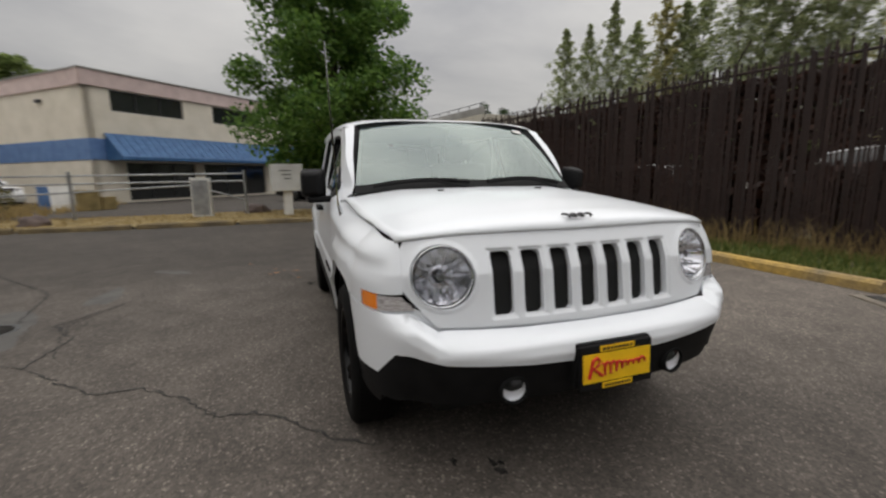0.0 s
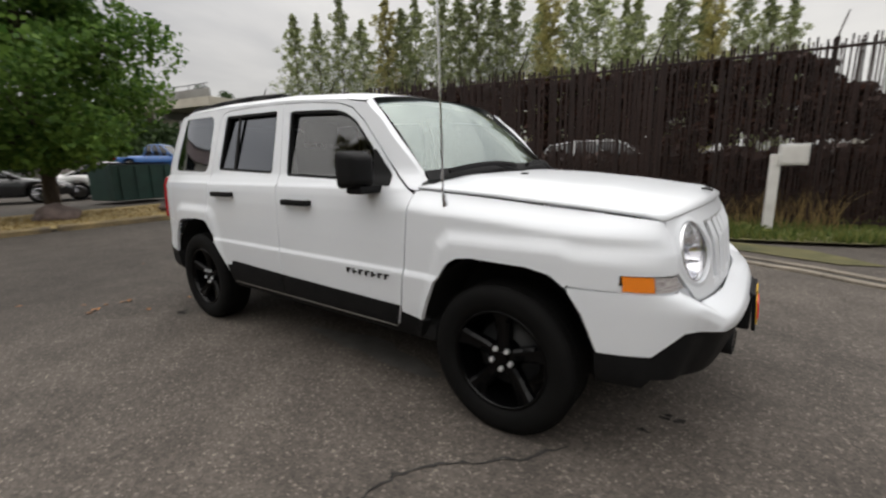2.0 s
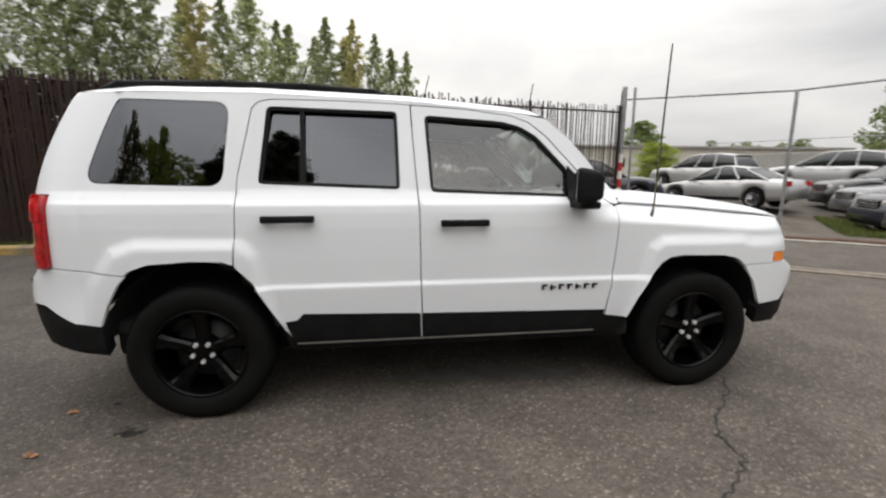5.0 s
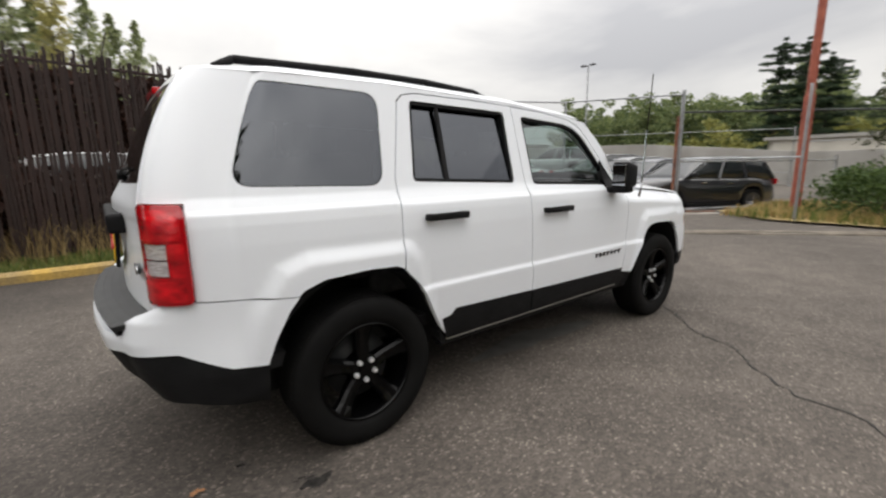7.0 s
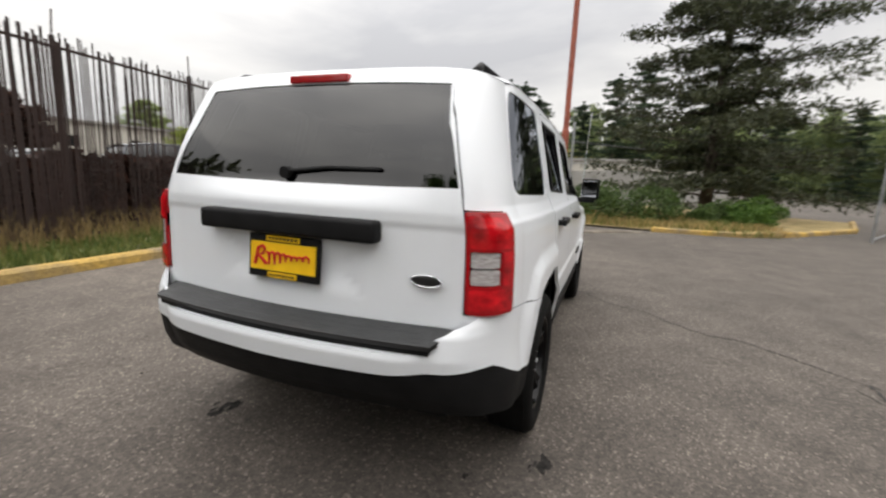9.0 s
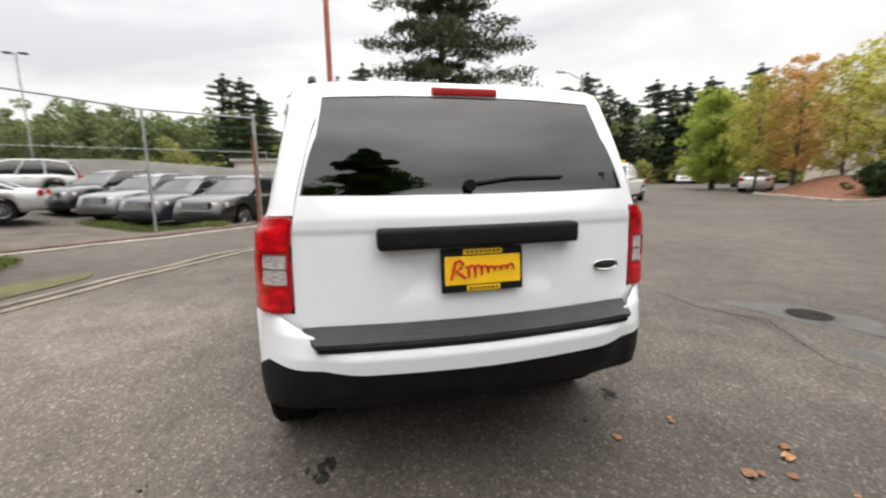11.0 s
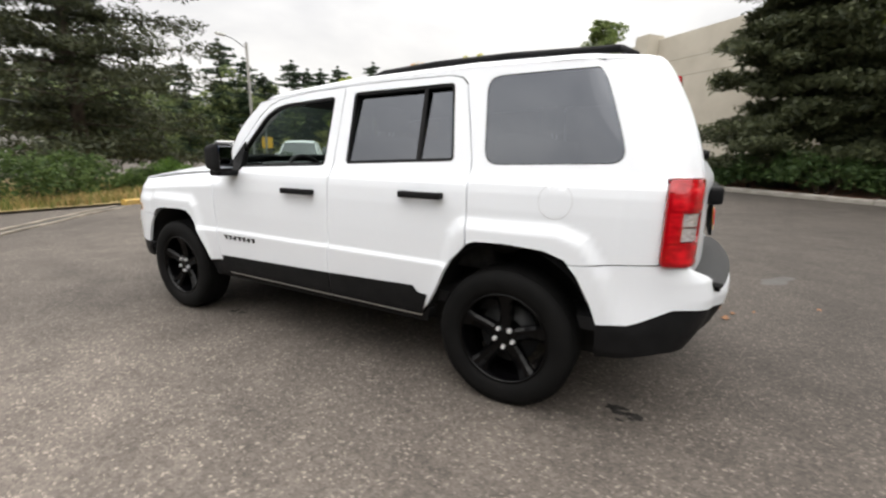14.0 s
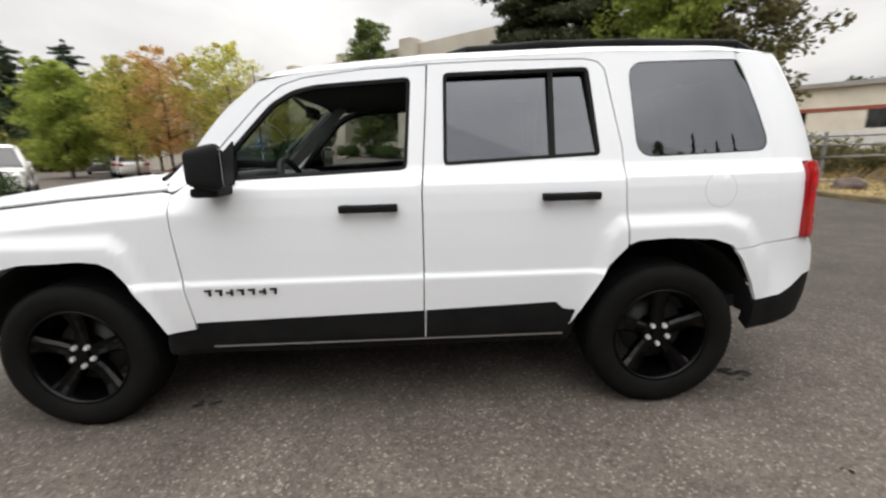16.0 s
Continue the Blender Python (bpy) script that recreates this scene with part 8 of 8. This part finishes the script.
def parked_car(kind, color, label, x, y, turn, dz=0.0):
    S = SHAPES[kind]
    c = thing("parked_car", on_land(x, y, dz), turn)
    tagged(c, label, "car", "parked cars")
    bx, bz = [p[0] for p in S["belt"]], [p[1] for p in S["belt"]]
    wb, r, W = S["wb"], S["r"], S["W"]

    def sec(xx):
        f = (xx - bx[0]) / (bx[-1] - bx[0])
        w = W * (1 - 0.16 * abs(2 * f - 1) ** 5)
        zt = float(np.interp(xx, bx, bz))
        z0 = 0.24 + 0.1 * abs(2 * f - 1) ** 6
        for q in (-wb, wb):
            d = abs(xx - q)
            if d < r + 0.06:
                z0 = max(z0, r + math.sqrt(max(0, (r + 0.06) ** 2 - d * d)))
        z0 = min(z0, zt - 0.12)
        h = zt - z0
        half = [(w * 0.94, z0), (w, z0 + 0.25 * h), (w * 0.99, z0 + 0.6 * h), (w * 0.96, z0 + 0.86 * h), (w * 0.88, zt), (w * 0.5, zt + 0.03)]
        return [(xx, a, b) for a, b in half] + [(xx, -a, b) for a, b in half[::-1]]

    xs = sorted(set(np.round(np.concatenate([np.linspace(bx[0], bx[-1], 30), [q + d for q in (-wb, wb) for d in np.linspace(-r - 0.06, r + 0.06, 11)]]), 3)))
    body = loft("body", [sec(v) for v in xs], PM[color], c)
    rx, rz = [p[0] for p in S["roof"]], [p[1] for p in S["roof"]]

    def cab(xx, k=1.0, grow=0.0):
        zt = float(np.interp(xx, rx, rz)) + grow
        zb = float(np.interp(xx, bx, bz)) - 0.03
        zt = max(zt, zb + 0.02)
        w0, w1 = W * 0.9 * k, W * 0.72 * k
        f = min(1, (zt - zb) / 0.55)
        wt = w0 + (w1 - w0) * f
        half = [(w0, zb), (w0 + (wt - w0) * 0.5, (zb + zt) / 2), (wt, zt - 0.05 * f), (wt * 0.9, zt), (wt * 0.4, zt + 0.015)]
        return [(xx, a, b) for a, b in half] + [(xx, -a, b) for a, b in half[::-1]]

    gx = np.linspace(rx[0], rx[-1], 22)
    loft("glasshouse", [cab(v) for v in gx], M["darkglass"], c)
    top = [v for v in np.linspace(rx[0], rx[-1], 40) if float(np.interp(v, rx, rz)) > max(rz) - 0.14]
    loft("roof", [[(xx, a, b + 0.012) for xx, a, b in cab(v)[2:8]] for v in top], PM[color], c, cap=False)
    for s in (-1, 1):
        for f0, f1 in ((0, 0), (0.32, 0.36), (0.62, 0.645), (1, 1)):
            bm = bmesh.new()
            x0 = rx[0] + (rx[-1] - rx[0]) * f0
            xt = top[0] + (top[-1] - top[0]) * f1
            p0 = cab(x0)[0]
            p1 = cab(xt)[2]
            add_tube(bm, (x0, s * (p0[1] + 0.012), p0[2] + 0.02), (xt, s * (p1[1] + 0.008), p1[2]), 0.035, n=6)
            part("pillar", bm, PM[color], c)
        bm = bmesh.new()
        add_box(bm, (rx[-1] - 0.25, s * (W * 0.98), float(np.interp(rx[-1], bx, bz)) + 0.1), (0.12, 0.2, 0.14), bevel=0.03)
        part("door_mirror", bm, PM[color], c)
        hz = bz[-2] - 0.09
        bm = bmesh.new()
        add_box(bm, (0, 0, 0), (0.46, 0.1, 0.13), rot=Matrix.Rotation(radians(-s * 52), 3, "Z"), bevel=0.035)
        bmesh.ops.translate(bm, vec=(bx[-1] - 0.2, s * W * 0.74, hz), verts=bm.verts)
        part("headlamp", bm, M["clearlens"], c)
        bm = bmesh.new()
        add_box(bm, (bx[0] + 0.06, s * W * 0.76, bz[1] - 0.1), (0.12, 0.28, 0.18), bevel=0.03)
        part("tail_lamp", bm, M["redlens"], c)
        for q_ in (-0.55, 0.35):
            bm = bmesh.new()
            add_box(bm, (q_, s * (W * 0.985), float(np.interp(q_, bx, bz)) - 0.14), (0.2, 0.03, 0.03), bevel=0.008)
            part("door_handle", bm, M["chrome"], c)
        bm = bmesh.new()
        add_box(bm, (0, s * (W - 0.03), 0.3), (2 * wb - 2 * r - 0.16, 0.08, 0.12), bevel=0.02)
        part("sill", bm, M["blackplastic"], c)
    gr = new("grille")
    gr.parent = c
    gz = bz[-2] - 0.1
    bm = bmesh.new()
    add_box(bm, (bx[-1] - 0.07, 0, gz - 0.06), (0.12, W * 0.98, 0.3), bevel=0.03)
    part("surround", bm, M["liner"], gr)
    for i in range(4):
        bm = bmesh.new()
        add_box(bm, (bx[-1] - 0.015, 0, gz + 0.05 - i * 0.065), (0.05, W * 0.94, 0.028), bevel=0.008)
        part("slat", bm, M["chrome"], gr)
    bm = bmesh.new()
    add_box(bm, (bx[-1] - 0.1, 0, 0.5), (0.18, W * 1.62, 0.14), bevel=0.05)
    bp = part("front_bumper", bm, PM[color], c)
    bm = bmesh.new()
    add_box(bm, (bx[-1] - 0.12, 0, 0.34), (0.16, W * 1.5, 0.2), bevel=0.04)
    part("air_intake", bm, M["blackplastic"], bp)
    for q in (-wb, wb):
        for s in (-1, 1):
            bm = bmesh.new()
            add_tube(bm, (q, s * (W - 0.24), r), (q, s * (W - 0.05), r), r, r, n=28)
            add_tube(bm, (q, s * (W - 0.05), r), (q, s * (W - 0.02), r), r, r * 0.93, n=28)
            w = part("wheel", bm, M["rubber"], c)
            bm = bmesh.new()
            add_tube(bm, (q, s * (W - 0.06), r), (q, s * (W - 0.016), r), r * 0.68, r * 0.66, n=24)
            part("disc", bm, M["liner"], w)
            bm = bmesh.new()
            for k in range(10):
                a = 2 * math.pi * k / 10
                add_tube(bm, (q + r * 0.1 * math.cos(a), s * (W - 0.01), r + r * 0.1 * math.sin(a)), (q + r * 0.62 * math.cos(a), s * (W - 0.012), r + r * 0.62 * math.sin(a)), 0.02, 0.026, n=5)
            ring_ = [Vector((q + r * 0.655 * math.cos(k * math.pi / 12), s * (W - 0.014), r + r * 0.655 * math.sin(k * math.pi / 12))) for k in range(25)]
            tube_path(bm, ring_, 0.016, 5)
            part("rim", bm, M["caremblem"], w)
    bm = bmesh.new()
    add_box(bm, (0, 0, 0.42), (bx[-1] - bx[0] - 0.7, W * 1.5, 0.3))
    part("underbody", bm, M["liner"], c)
    return c


row = heading(-0.9, 0.44)
parked_car("suv", "black", "black sport utility car parked in the lot", 12.4, 3.4, row)
parked_car("suv", "navy", "dark blue sport utility car parked in the lot", 14.05, 5.5, row)
parked_car("suv", "grey", "grey sport utility car parked in a row", 15.65, 7.4, row)
parked_car("suv", "black", "black sport utility car parked in a row", 17.0, 9.4, row)
parked_car("sedan", "silver", "silver sedan parked behind the rail", 12.3, 11.7, heading(-0.35, 0.94))
parked_car("suv", "silver", "silver sport utility car behind the sedan", 15.3, 16.8, heading(-0.3, 0.95))
parked_car("suv", "silver", "pale grey sport utility car parked behind the row", 19.4, 14.0, heading(-0.35, 0.94))
parked_car("suv", "navy", "dark blue sport utility car behind the slatted fence", 7.5, 12.7, heading(0.97, -0.25))
parked_car("suv", "silver", "silver car parked far behind the fence", -1.5, 11.6, heading(1, 0.17))
parked_car("sedan", "silver", "silver sedan parked behind the slatted fence", -7.5, 10.4, heading(1, 0.17))
parked_car("sedan", "grey", "grey sedan parked behind the slatted fence", 3.4, 12.4, heading(1, 0.17))
parked_car("sedan", "white", "white sedan parked at the roadside", 19.5, -27.2, heading(0.6, -0.8))
parked_car("sedan", "silver", "pale sedan parked at the roadside", 21.4, -29.4, heading(0.6, -0.8))
parked_car("sedan", "grey", "grey sedan parked farther along the road", 28.0, -36.0, heading(0.6, -0.8))
parked_car("van", "white", "white van far along the road", 44, -45, heading(-0.6, 0.8))
parked_car("pickup", "white", "white pickup truck standing in the road", 14.2, -12.3, heading(-0.62, 0.78))
parked_car("van", "white", "white box van standing farther up the road", 34, -22, heading(-0.7, 0.7))
parked_car("sedan", "silver", "silver car in the raised lot", 9.0, -30.5, heading(-0.8, -0.5), 1.0)
parked_car("sedan", "blue", "blue car in the raised lot", 12.2, -32.0, heading(-0.8, -0.5), 1.0)
parked_car("pickup", "white", "white pickup parked beside the cream building", -21.4, -14.6, heading(0.67, 0.74))
parked_car("sedan", "black", "black car parked under the street tree", -20.5, 0.5, heading(0.3, 0.95))
parked_car("sedan", "white", "white car parked under the street tree", -20.0, 4.4, heading(0.3, 0.95))
parked_car("pickup", "blue", "bright blue pickup parked beyond the dumpster", -30.5, 10.2, heading(0.75, 0.66))
bn = thing("banner", (46, -36, 0.5))
tagged(bn, "orange road sign panel far along the road", "sign")
bm = bmesh.new()
add_box(bm, (0, 0, 2.0), (0.06, 1.6, 1.4), bevel=0.01)
part("panel", bm, M["yellow"], bn)
bm = bmesh.new()
for y in (-0.6, 0.6):
    add_tube(bm, (0.06, y, -0.5), (0.06, y, 2.6), 0.04, n=8)
part("posts", bm, M["galv"], bn)
# tall lamp post
lp = post("street_lamp", "tall pale pole with a lamp arm", 19.3, -13.6, 6.9, 0.07, M["wallgrey"], category="street lamp")
bm = bmesh.new()
tube_path(bm, [(0, 0, 6.6), (0.3, 0.5, 7.0), (0.5, 0.9, 7.15)], 0.03)
part("arm", bm, M["galv"], lp)
bm = bmesh.new()
add_box(bm, (0.6, 1.05, 7.16), (0.24, 0.55, 0.12), rot=None, bevel=0.04)
part("lamp_head", bm, M["box"], lp)
lp = post("street_lamp", "twin-headed lamp mast in the car lot", 30, 19, 8.6, 0.05, M["galv"], category="street lamp")
for s in (-1, 1):
    bm = bmesh.new()
    add_box(bm, (0, s * 0.4, 8.6), (0.3, 0.45, 0.1), bevel=0.03)
    part("lamp_head", bm, M["tread"], lp)
